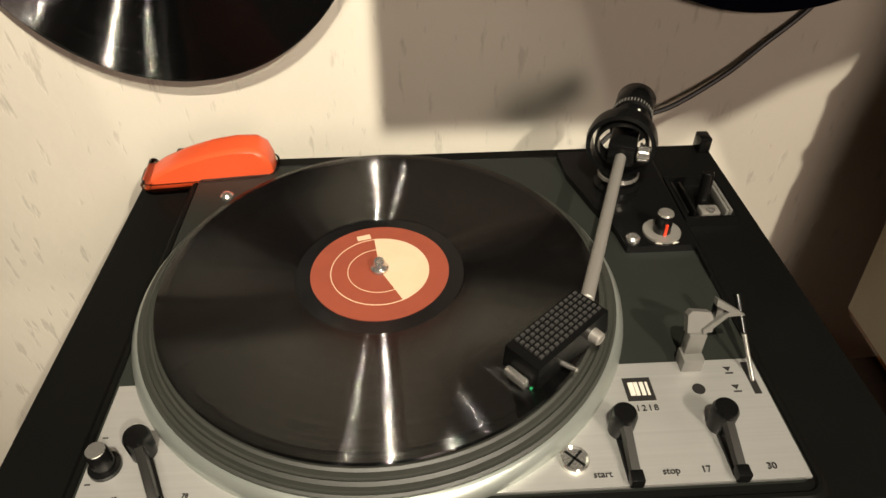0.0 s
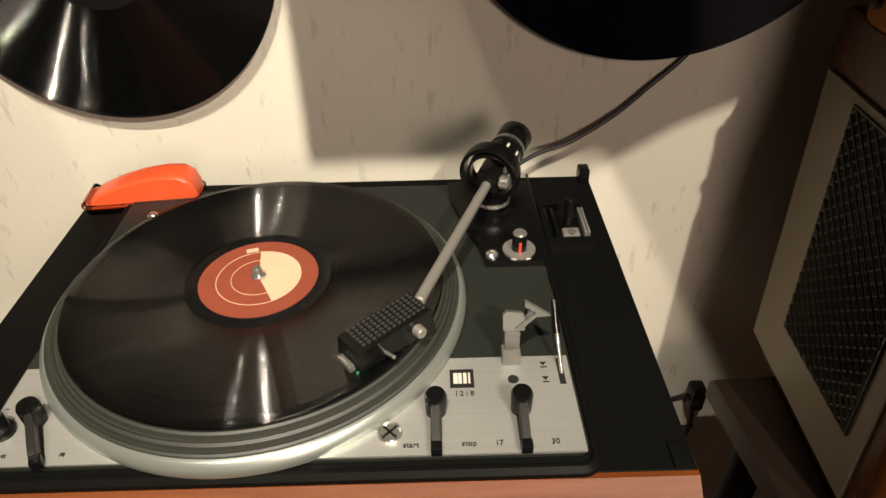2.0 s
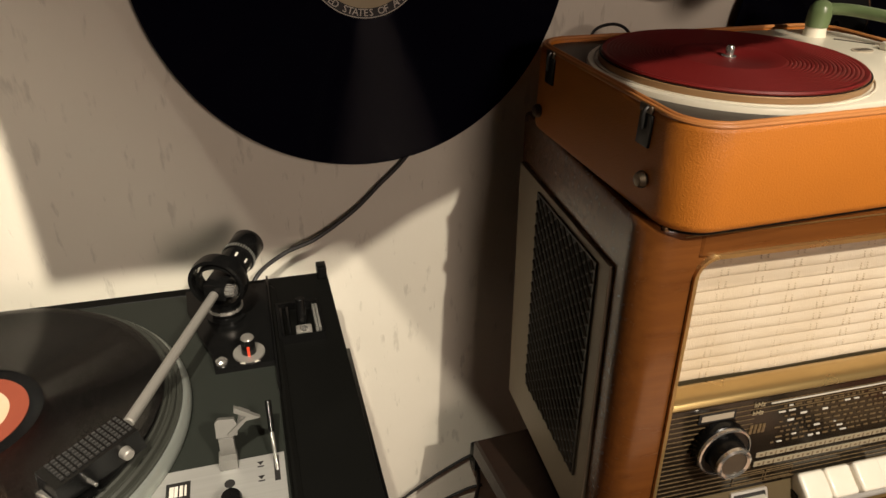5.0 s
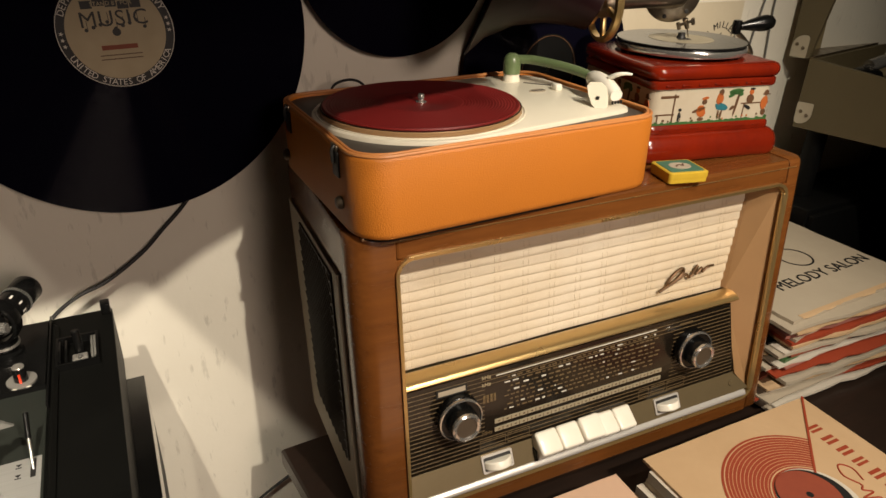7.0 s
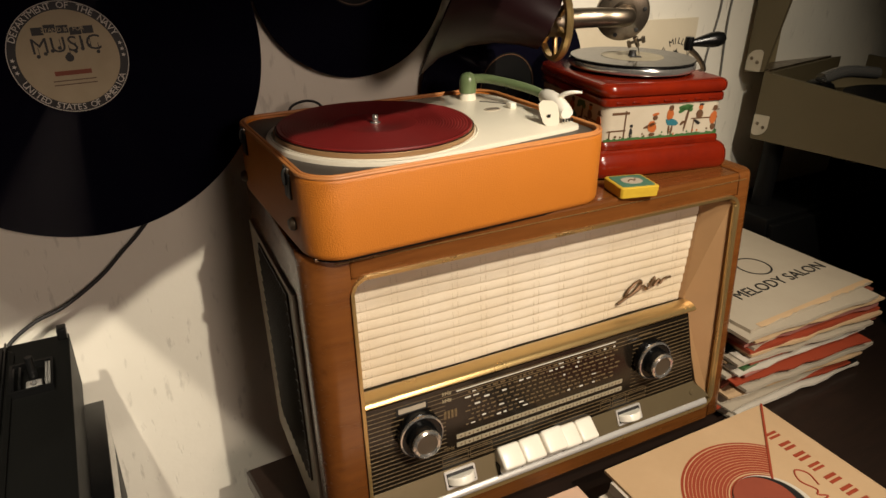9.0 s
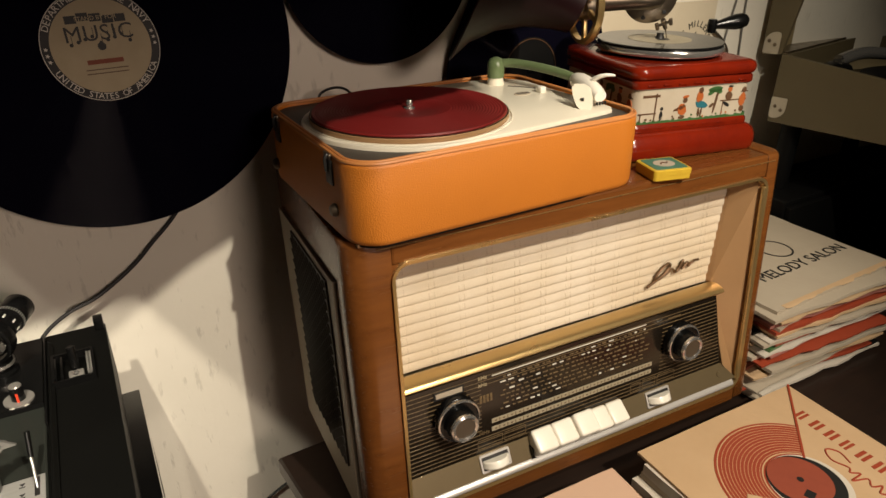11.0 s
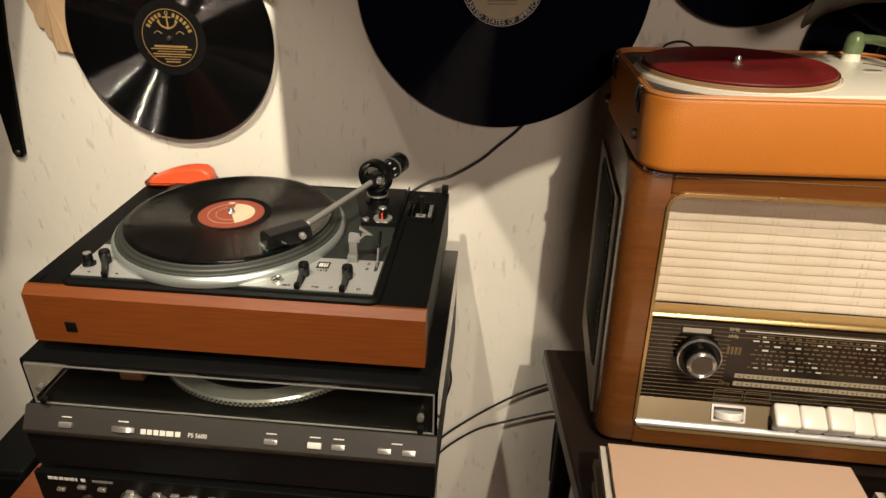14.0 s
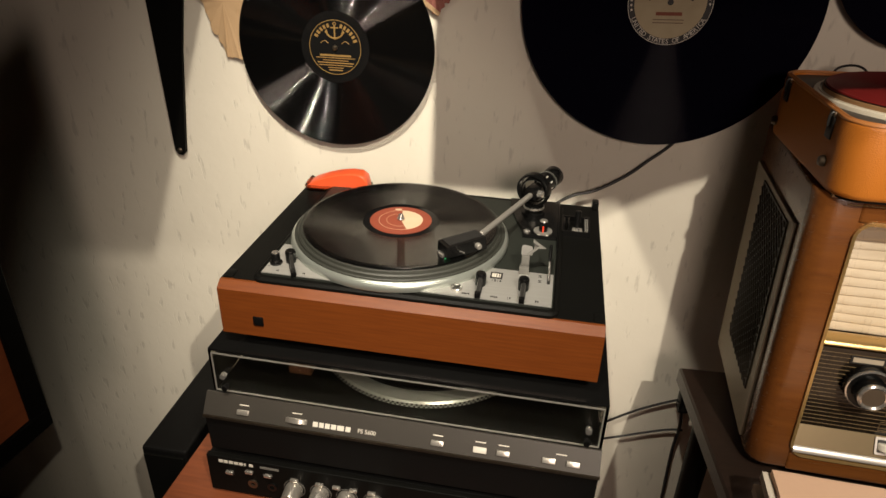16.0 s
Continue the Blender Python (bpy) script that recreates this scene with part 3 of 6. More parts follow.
def deck_player():
    g = group("record_player", DECK, "record player with orange-brown wooden plinth, black top and silver control plate", "record player")
    W, D = 0.429, 0.311
    # plinth: four boards and a black top, front board with a sloping upper edge
    part("front_board", stack([[(x, y, z) for y, z in ((0.0, -0.067), (0.0, -0.0080), (0.0095, -0.0005), (0.022, -0.0005), (0.022, -0.067))] for x in (0, W)]), PLINTH_WOOD, g, "veneered front board", smooth=False)
    part("side_board", box(0.0, 0.022, -0.067, 0.010, D, -0.001, 0.001), BLACK_SATIN, g, smooth=False)
    part("side_board", box(W - 0.010, 0.022, -0.067, W, D, -0.001, 0.001), BLACK_SATIN, g, smooth=False)
    part("back_board", box(0.010, D - 0.012, -0.067, W - 0.010, D, -0.001), BLACK_SATIN, g, smooth=False)
    part("top_board", box(0.0, 0.0125, -0.004, W, D, 0.0, 0.0008), BLACK_SATIN, g, "black satin top board", smooth=False)
    part("badge", box(0.0395, -0.0012, -0.052, 0.0520, 0.001, -0.040, 0.0006), BLACK_PLASTIC, g, "small black badge")
    for x in (0.004, W - 0.012):
        part("corner_pad", moved(box(0, 0, 0, 0.009, 0.017, 0.0015, 0.0005), pose(x, 0.013, 0.0)), BLACK_SATIN, g)
    for x, y in ((0.05, 0.05), (W - 0.05, 0.05), (0.05, D - 0.05), (W - 0.05, D - 0.05)):
        part("foot", lathe([(0, -0.0842), (0.014, -0.0842), (0.016, -0.081), (0.016, -0.067), (0, -0.067)], 24, x, y), BLACK_PLASTIC, g)
    for x in (0.025, W - 0.0055):
        part("hinge_block", box(x - 0.0045, D - 0.013, 0, x + 0.0045, D, 0.0125, 0.001), BLACK_PLASTIC, g)
    # chassis
    part("chassis_rim", slab(0.2085, 0.1535, 0.343, 0.287, 0.012, [(0, -0.002), (0, 0.003), (0.003, 0.0055), (0.005, 0.0055), (0.006, 0.0045)]), BLACK_SATIN, g, "black rounded chassis rim")
    part("chassis_plate", slab(0.2085, 0.154, 0.329, 0.268, 0.006, [(0, 0.003), (0, 0.0068), (0.0008, 0.0075)]), GREY_DECK, g, "dark grey enamelled deck plate")
    cx, cy = SPIN
    # silver control plate, its rear edge following the platter's well
    pts = [(0.046, 0.0205), (0.3715, 0.0205), (0.3715, 0.0885), (0.290, 0.0885)]
    for q in range(-18, -163, -8):
        pts.append((cx + 0.118 * math.cos(radians(q)), cy + 0.118 * math.sin(radians(q))))
    pts += [(0.060, 0.0888), (0.046, 0.0888)]
    sil = part("control_plate", plate(pts, 0.0066, 0.0082), BRUSHED, g, "brushed silver control plate", smooth=False)
    # platter
    pl = part("platter", lathe([(0, 0.005), (0.1300, 0.005), (0.1345, 0.0065), (0.1358, 0.0110), (0.1352, 0.0140), (0.1330, 0.0172), (0.1316, 0.0180), (0, 0.0180)], 128), PLATTER, g, "turned aluminium platter", at=pose(cx, cy, 0))
    part("mat", lathe([(0, 0.0178), (0.1308, 0.0178), (0.1308, 0.0196), (0.1296, 0.0204), (0.1284, 0.0196), (0.1274, 0.0196), (0.1268, 0.0224), (0.1252, 0.0236), (0.1240, 0.0226), (0.1228, 0.0226), (0.1220, 0.0256), (0.1206, 0.0264), (0.1190, 0.0256), (0, 0.0256)], 128), RUBBER, pl, "ribbed grey-green rubber mat")
    part("spindle", lathe([(0, 0.02), (0.0036, 0.02), (0.0036, 0.0300), (0.0048, 0.0303), (0.0050, 0.0320), (0.0038, 0.0332), (0.0034, 0.0355), (0.0026, 0.0372), (0, 0.0375)], 24), CHROME, pl)
    # start button
    sb = part("start_button", lathe([(0, 0.008), (0.0068, 0.008), (0.0068, 0.0105), (0.0062, 0.0112), (0.0052, 0.0104), (0, 0.0104)], 32), CHROME, g, at=pose(0.267, 0.034, 0))
    part("cross", join(*[moved(box(-0.0052, -0.0005, 0.0103, 0.0052, 0.0005, 0.0109), pose(0, 0, 0, 0, 0, q)) for q in (45, 135)]), BLACK_PLASTIC, sb)
    # sliding levers
    def lever(x, y0, y1, turn=0.0):
        lv = part("slot", slab(x, (y0 + y1) / 2, 0.0062, y1 - y0 + 0.004, 0.003, [(0, 0.0079), (0, 0.0086)]), INK, g)
        part("lever_bar", shape([(x - 0.0028, y0 - 0.001, 0.010), (x + 0.0028, y0 - 0.001, 0.010), (x + 0.0028, y1, 0.019), (x - 0.0028, y1, 0.019),
                                 (x - 0.0018, y0 + 0.002, 0.0135), (x + 0.0018, y0 + 0.002, 0.0135), (x + 0.0018, y1, 0.0225), (x - 0.0018, y1, 0.0225)],
                                [(0, 1, 2, 3), (4, 5, 6, 7), (0, 1, 5, 4), (1, 2, 6, 5), (2, 3, 7, 6), (3, 0, 4, 7)]), LEVER, lv, "brushed lever bar", smooth=False)
        part("lever_cap", lathe([(0, 0.008), (0.0058, 0.008), (0.0062, 0.021), (0.0052, 0.0232), (0, 0.0236)], 24, x, y1), BLACK_PLASTIC, lv)
        part("lever_tip", box(x - 0.0030, y0 - 0.003, 0.0082, x + 0.0030, y0 + 0.003, 0.0142, 0.0006), BLACK_PLASTIC, lv)
    lever(0.2920, 0.022, 0.049)
    lever(0.3395, 0.022, 0.049)
    lv = part("slot", moved(slab(0, 0, 0.0062, 0.036, 0.003, [(0, 0.0079), (0, 0.0086)]), pose(0.0765, 0.036, 0, 0, 0, 27)), INK, g)
    part("lever_bar", moved(box(-0.002, -0.016, 0.010, 0.002, 0.012, 0.020, 0.0006), pose(0.0765, 0.036, 0, 6, 0, 27)), LEVER, lv)
    part("lever_cap", lathe([(0, 0.008), (0.0058, 0.008), (0.0062, 0.021), (0.0052, 0.0232), (0, 0.0236)], 24, 0.0700, 0.0495), BLACK_PLASTIC, lv)
    part("lever_tip", moved(box(-0.003, -0.003, 0.008, 0.003, 0.003, 0.0142, 0.0006), pose(0.0843, 0.0205, 0, 0, 0, 27)), BLACK_PLASTIC, lv)
    kn = part("pitch_knob", lathe([(0, 0.008), (0.0072, 0.008), (0.0072, 0.0105), (0.0052, 0.011), (0.0048, 0.021), (0.004, 0.022), (0, 0.022)], 32, 0.0547, 0.0425), BLACK_PLASTIC, g)
    part("knob_top", disc(0, 0.0042, 0.0219, 0.0228, 24), CHROME, kn, at=pose(0.0547, 0.0425, 0))
    # marks on the control plate
    flat = pose(0, 0, 0.0084)
    lg = part("logo_block", box(0.3005, 0.0650, 0.0080, 0.3145, 0.0790, 0.0086), INK, sil, "small black logo block")
    for i, w in enumerate((0.0026, 0.0020, 0.0020, 0.0012)):
        part("logo_bar", box(0.3025 + 0.0029 * i, 0.0680, 0.0084, 0.3025 + 0.0029 * i + w, 0.0760, 0.0089), WHITE_INK, lg)
    words("1218", 0.0048, INK, sil, flat @ pose(0.3085, 0.0605, 0), spacing=1.25)
    words("start", 0.0046, INK, sil, flat @ pose(0.2785, 0.0265, 0))
    words("stop", 0.0046, INK, sil, flat @ pose(0.3095, 0.0265, 0))
    for t, x in (("17", 0.3255), ("25", 0.3395), ("30", 0.3555)):
        words(t, 0.0046, INK, sil, flat @ pose(x, 0.0265, 0))
    words("45", 0.0030, INK, sil, flat @ pose(0.063, 0.0265, 0))
    words("78", 0.0030, INK, sil, flat @ pose(0.094, 0.0265, 0))
    for y, s in ((0.0835, 1), (0.0720, 1)):
        part("arrow_mark", plate([(0.3545, y), (0.3585, y), (0.3565, y - 0.0028)], 0.0081, 0.0085), INK, sil)
        part("arrow_line", box(0.3545, y - 0.0044, 0.0081, 0.3585, y - 0.0036, 0.0085), INK, sil)
    part("screw_hole", disc(0, 0.0032, 0.0080, 0.0086, 24), INK, sil, at=pose(0.3375, 0.0705, 0))
    for i in range(5):
        part("tick", box(0.048, 0.034 + 0.006 * i, 0.0081, 0.0505, 0.0346 + 0.006 * i, 0.0085), INK, sil)
    # arm rest
    rs = part("arm_rest", box(0.3320, 0.0815, 0.0070, 0.3430, 0.0915, 0.0165, 0.0008), GREY_PLASTIC, g, "grey plastic arm rest")
    part("rest_post", box(0.3335, 0.0865, 0.0160, 0.3425, 0.0925, 0.0300, 0.0006), GREY_PLASTIC, rs)
    part("rest_cradle", moved(plate([(0, 0), (0.0125, 0), (0.0135, 0.006), (0.0165, 0.0075), (0.0150, 0.0165), (0.0215, 0.0130), (0.0130, 0.0065), (0.0115, 0.0105), (0.0020, 0.0115), (0.0, 0.0095)], 0, 0.005), pose(0.3325, 0.0925, 0.0280, 62)), GREY_PLASTIC, rs)
    part("rest_arm", moved(plate([(0, 0), (0.011, 0.010), (0.0195, 0.0105), (0.0045, 0.020), (0.0042, 0.0165), (0.011, 0.0125), (-0.001, 0.003)], 0, 0.004), pose(0.3405, 0.0905, 0.0285, 72)), GREY_PLASTIC, rs)
    # lift lever
    ll = part("lift_lever", rod((0.3665, 0.0740, 0.008), (0.3655, 0.0930, 0.0225), 0.0011, 0.0014), CHROME, g, "thin chrome lift lever")
    part("lever_grip", rod((0.3655, 0.0930, 0.0225), (0.3652, 0.1100, 0.0345), 0.0019, 0.0021), BLACK_PLASTIC, ll)
    part("lever_slot", box(0.3645, 0.0660, 0.0078, 0.3680, 0.0860, 0.0086), INK, ll)
    # tonearm base plate with anti-skating dial
    bp = part("arm_base", plate([(0.3290, 0.176), (0.3722, 0.176), (0.3722, 0.286), (0.305, 0.286), (0.307, 0.258), (0.318, 0.218), (0.326, 0.196)], 0.006, 0.0125), BLACK_PLASTIC, g, "glossy black arm base", smooth=False)
    part("anti_skate_dial", disc(0.0055, 0.0118, 0.0125, 0.0140, 48), SATIN, bp, "pale grey dial ring", at=pose(0.3542, 0.1894, 0))
    kb = part("anti_skate_knob", lathe([(0, 0.0125), (0.0052, 0.0125), (0.0056, 0.0135), (0.0050, 0.0260), (0.0042, 0.0272), (0, 0.0272)], 32), BLACK_PLASTIC, bp, at=pose(0.3542, 0.1894, 0))
    part("knob_cap", lathe([(0, 0.0268), (0.0047, 0.0268), (0.0050, 0.0272), (0.0044, 0.0284), (0, 0.0286)], 32), KNOB_METAL, kb)
    part("red_mark", box(-0.0009, -0.0062, 0.0135, 0.0009, -0.0045, 0.0225), RED_STRIPE, kb)
    part("base_screw", lathe([(0, 0.0125), (0.0044, 0.0125), (0.0044, 0.0145), (0.003, 0.0158), (0, 0.0158)], 20), CHROME, bp, at=pose(0.3340, 0.1830, 0))
    part("dial_arrow", plate([(0.3470, 0.1785), (0.3510, 0.1770), (0.3510, 0.1800)], 0.0124, 0.0128), WHITE_INK, bp)
    part("dial_arrow", plate([(0.3620, 0.1785), (0.3580, 0.1770), (0.3580, 0.1800)], 0.0124, 0.0128), WHITE_INK, bp)
    # small open compartment
    cp = part("tool_tray", join(box(0.3778, 0.2087, 0, 0.4148, 0.2112, 0.007), box(0.3778, 0.2562, 0, 0.4148, 0.2587, 0.007), box(0.3778, 0.2112, 0, 0.3803, 0.2562, 0.007), box(0.4123, 0.2112, 0, 0.4148, 0.2562, 0.007)), BLACK_PLASTIC, g, "shallow black tray with small parts", smooth=False)
    part("tray_post", rod((0.3980, 0.2317, 0.0), (0.3980, 0.2347, 0.026), 0.0042, 0.0038), BLACK_PLASTIC, cp)
    part("tray_clip", box(0.3920, 0.2157, 0.0, 0.4050, 0.2257, 0.0055, 0.001), SATIN, cp)
    part("tray_screw", lathe([(0, 0.0055), (0.003, 0.0055), (0.003, 0.007), (0, 0.0078)], 20, 0.3985, 0.2187), CHROME, cp)
    for x in (0.3805, 0.3860, 0.4080, 0.4105):
        part("tray_rib", box(x, 0.2157, 0, x + 0.002, 0.2507, 0.0075, 0.0004), BLACK_PLASTIC if x < 0.4 else GREY_PLASTIC, cp)
    part("tray_rail", box(0.3725, 0.150, 0.0, 0.3745, 0.300, 0.0105, 0.0006), BLACK_PLASTIC, g)
    # tonearm
    P = Vector((0.3365, 0.2380, 0.0440))
    arm_dir = (Vector((0.2835, 0.1030, 0.0425)) - P).normalized()
    ta = part("tonearm", join(rod(P + arm_dir * 0.010, P + arm_dir * 0.146, 0.0036, 0.0036, 20)), SATIN, g, "grey metal tonearm tube")
    col = part("arm_column", lathe([(0, 0.0125), (0.0155, 0.0125), (0.0155, 0.015), (0.011, 0.016), (0.011, 0.020), (0.013, 0.021), (0.013, 0.026), (0, 0.026)], 32), BLACK_PLASTIC, g, at=pose(P.x + 0.002, P.y + 0.005, 0))
    part("column_collar", lathe([(0.0132, 0.0215), (0.0140, 0.0215), (0.0140, 0.0240), (0.0132, 0.0240)], 32, close=True), KNOB_METAL, col)
    ring = lathe([(0.0195, -0.006), (0.0225, -0.006), (0.0232, 0), (0.0225, 0.006), (0.0195, 0.006)], 48, close=True)
    part("gimbal_ring", between(ring, P + Vector((0, 0.004, 0.003)), P + Vector((0, 0.004, 0.003)) - arm_dir * Vector((1, 1, 0.2))), BLACK_PLASTIC, ta, "glossy black gimbal ring")
    ring = lathe([(0.0155, -0.005), (0.0175, -0.005), (0.0175, 0.005), (0.0155, 0.005)], 48, close=True)
    part("gimbal_ring", between(ring, P + Vector((0.001, 0.006, 0.003)), P + Vector((0.003, 0.012, 0.004))), BLACK_PLASTIC, ta)
    part("bearing_block", between(box(-0.009, -0.007, -0.010, 0.009, 0.008, 0.016, 0.002), P, P - arm_dir), BLACK_PLASTIC, ta)
    part("bearing_cap", rod(P + Vector((0.006, -0.012, 0.004)), P + Vector((0.013, -0.015, 0.0045)), 0.0055, 0.0050), CHROME, ta, "chrome bearing cap")
    back = Vector((0.3625, 0.2992, 0.0485)) - P
    back.normalize()
    squat = Matrix.Diagonal((1, 1, 0.82, 1))
    cw = part("counterweight", between(moved(lathe([(0, 0.018), (0.0085, 0.018), (0.0085, 0.030), (0.0125, 0.031), (0.0130, 0.046), (0.0122, 0.047), (0.0138, 0.048), (0.0140, 0.053), (0.0130, 0.054),
                                               (0.0135, 0.055), (0.0138, 0.078), (0.0125, 0.0805), (0, 0.0808)], 40), squat), P, P + back), BLACK_PLASTIC, ta, "black counterweight with ribbed scale ring")
    for i in range(40):
        a = 2 * math.pi * i / 40
        part("rib", between(moved(box(-0.00045, 0.0136, 0.0485, 0.00045, 0.0144, 0.0526), squat @ Matrix.Rotation(a, 4, "Z")), P, P + back), GREY_PLASTIC, cw, smooth=False)
    for a in (20, 62, 102):
        part("scale_mark", between(moved(box(-0.0008, 0.0126, 0.034, 0.0008, 0.0130, 0.040), squat @ Matrix.Rotation(radians(a), 4, "Z")), P, P + back), WHITE_INK, cw)
    # head shell
    H0 = Vector((0.2850, 0.1000, 0.0430))
    H1 = Vector((0.2440, 0.0655, 0.0410))
    d = (H1 - H0).normalized()
    side = Vector((-d.y, d.x, 0)).normalized()
    up = side.cross(d) * -1 if side.cross(d).z < 0 else side.cross(d)
    fr = Matrix((( *d, 0), (*side, 0), (*up, 0), (0, 0, 0, 1))).transposed()
    fr = Matrix.Translation(H0) @ fr
    L = (H1 - H0).length
    hs = part("head_shell", moved(shape([(0, -0.010, -0.012), (L, -0.010, -0.010), (L, 0.0115, -0.010), (0, 0.0115, -0.012), (0.002, -0.0095, 0.004), (L - 0.001, -0.0095, 0.0035), (L - 0.001, 0.011, 0.0035), (0.002, 0.011, 0.004)],
                                        [(0, 1, 2, 3), (4, 5, 6, 7), (0, 1, 5, 4), (1, 2, 6, 5), (2, 3, 7, 6), (3, 0, 4, 7)]), fr), BLACK_PLASTIC, ta, "black head shell with a dimpled top", smooth=False)
    dots = [moved(box(-0.0011, -0.0008, 0.0035, 0.0011, 0.0008, 0.0049), fr @ pose(0.0045 + 0.0035 * i, -0.0075 + 0.0029 * j, 0)) for i in range(int((L - 0.006) / 0.0035)) for j in range(6)]
    tagged(part("dimpled_pad", join(*dots), PAD, hs, "rows of raised dots", smooth=False), kind="stuff")
    nside = 1 if (side.y < 0) else -1
    part("finger_lift", rod(H0 + d * 0.036 + side * nside * 0.009 + Vector((0, 0, -0.006)), H0 + d * 0.036 + side * nside * 0.020 + Vector((0, 0, -0.003)), 0.0014, 0.0011), CHROME, hs)
    part("lock_knob", rod(H0 + d * 0.013 + side * nside * 0.010 + Vector((0, 0, -0.004)), H0 + d * 0.013 + side * nside * 0.0165 + Vector((0, 0, -0.004)), 0.0038, 0.0035), SATIN, hs, "pale metal lock knob")
    part("cartridge", moved(box(0.028, -0.007, -0.0142, L + 0.002, 0.008, -0.0095, 0.001), fr), BLACK_PLASTIC, hs)
    part("cartridge_tag", moved(box(L - 0.006, -0.0078, -0.0140, L + 0.001, -0.0065, -0.0105), fr), GREEN_PLASTIC, hs)
    part("cartridge_tag", moved(box(L - 0.006, 0.0075, -0.0140, L + 0.001, 0.0088, -0.0105), fr), GREEN_PLASTIC, hs)
    part("head_clip", moved(box(L, -0.006, -0.011, L + 0.004, 0.007, -0.006, 0.001), fr), CHROME, hs)
    # deck screws
    for x, y in ((0.0682, 0.2521),):
        part("deck_screw", lathe([(0, 0.007), (0.0045, 0.007), (0.0045, 0.009), (0.003, 0.0105), (0, 0.0106)], 20), CHROME, g, at=pose(x, y, 0))
    return g


deck_player()


def playing_record():
    m = DECK @ pose(SPIN[0], SPIN[1], 0.0268, 0, 0, 0)
    g = group("shellac_record", m, "black shellac record with red paper label lying on the platter", "record")
    r, t = 0.1205, 0.0026
    part("grooved_disc", lathe([(0.0037, 0), (r - 0.001, 0), (r, t * 0.5), (r - 0.0007, t), (r - 0.004, t * 1.1), (r - 0.006, t * 0.95), (0.0475, t * 0.95), (0.0465, t * 0.75), (0.0037, t * 0.75)], 160, close=True), SHELLAC, g)
    part("run_out", disc(0.037, 0.0468, t * 0.7, t * 0.80, 96), RUN_OUT, g)
    lab = part("label", disc(0.0037, 0.0385, t * 0.7, t * 1.05, 96), LABEL_RED, g, "brick red paper label")
    part("cream_panel", sector(0.0275, -62, 98, t * 1.04, t * 1.09), CREAM_INK, lab, "cream half moon print")
    part("label_ring", disc(0.0176, 0.0180, t * 1.04, t * 1.1, 64), CREAM_INK, lab)
    part("label_ring", disc(0.0270, 0.0275, t * 1.04, t * 1.1, 64), CREAM_INK, lab)
    part("label_mark", moved(box(-0.004, -0.002, 0, 0.004, 0.002, t * 0.05), pose(-0.010, 0.029, t * 1.05, 0, 0, 15)), CREAM_INK, lab)
    return g


playing_record()


def record_brush():
    m = DECK @ pose(0.050, 0.288, 0.0, 0, 0, 5)
    g = group("record_brush", m, "orange plastic record brush lying in a clear tray on the plinth", "record brush")
    part("tray", slab(0, 0, 0.098, 0.034, 0.012, [(0, 0.0), (0, 0.008), (0.0015, 0.008), (0.0015, 0.002)]), CLEAR, g, "clear plastic tray")
    arch = [(-0.046, 0.003), (0.046, 0.003), (0.046, 0.012), (0.043, 0.022), (0.036, 0.0275), (0.022, 0.0285), (0.004, 0.0265), (-0.016, 0.0215), (-0.034, 0.0145), (-0.046, 0.0075)]
    bm = stack([[(x * s, y, 0.003 + (z - 0.003) * s) for x, z in arch] for y, s in ((-0.013, 0.93), (-0.011, 0.985), (-0.006, 1), (0.006, 1), (0.011, 0.985), (0.013, 0.93))])
    part("handle", bm, ORANGE_BRISTLE, g, "arched orange plastic handle")
    part("hinge_pin", rod((-0.044, -0.016, 0.0075), (-0.044, 0.016, 0.0075), 0.004), CLEAR, g)


record_brush()

# ---- lower stack: lidded record player, receiver, sideboard ----
STACK = pose(-0.130, 0.132, 0.6836, 0, 0, -1.5) @ Matrix.Diagonal((1.035, 1.035, 1.06, 1))


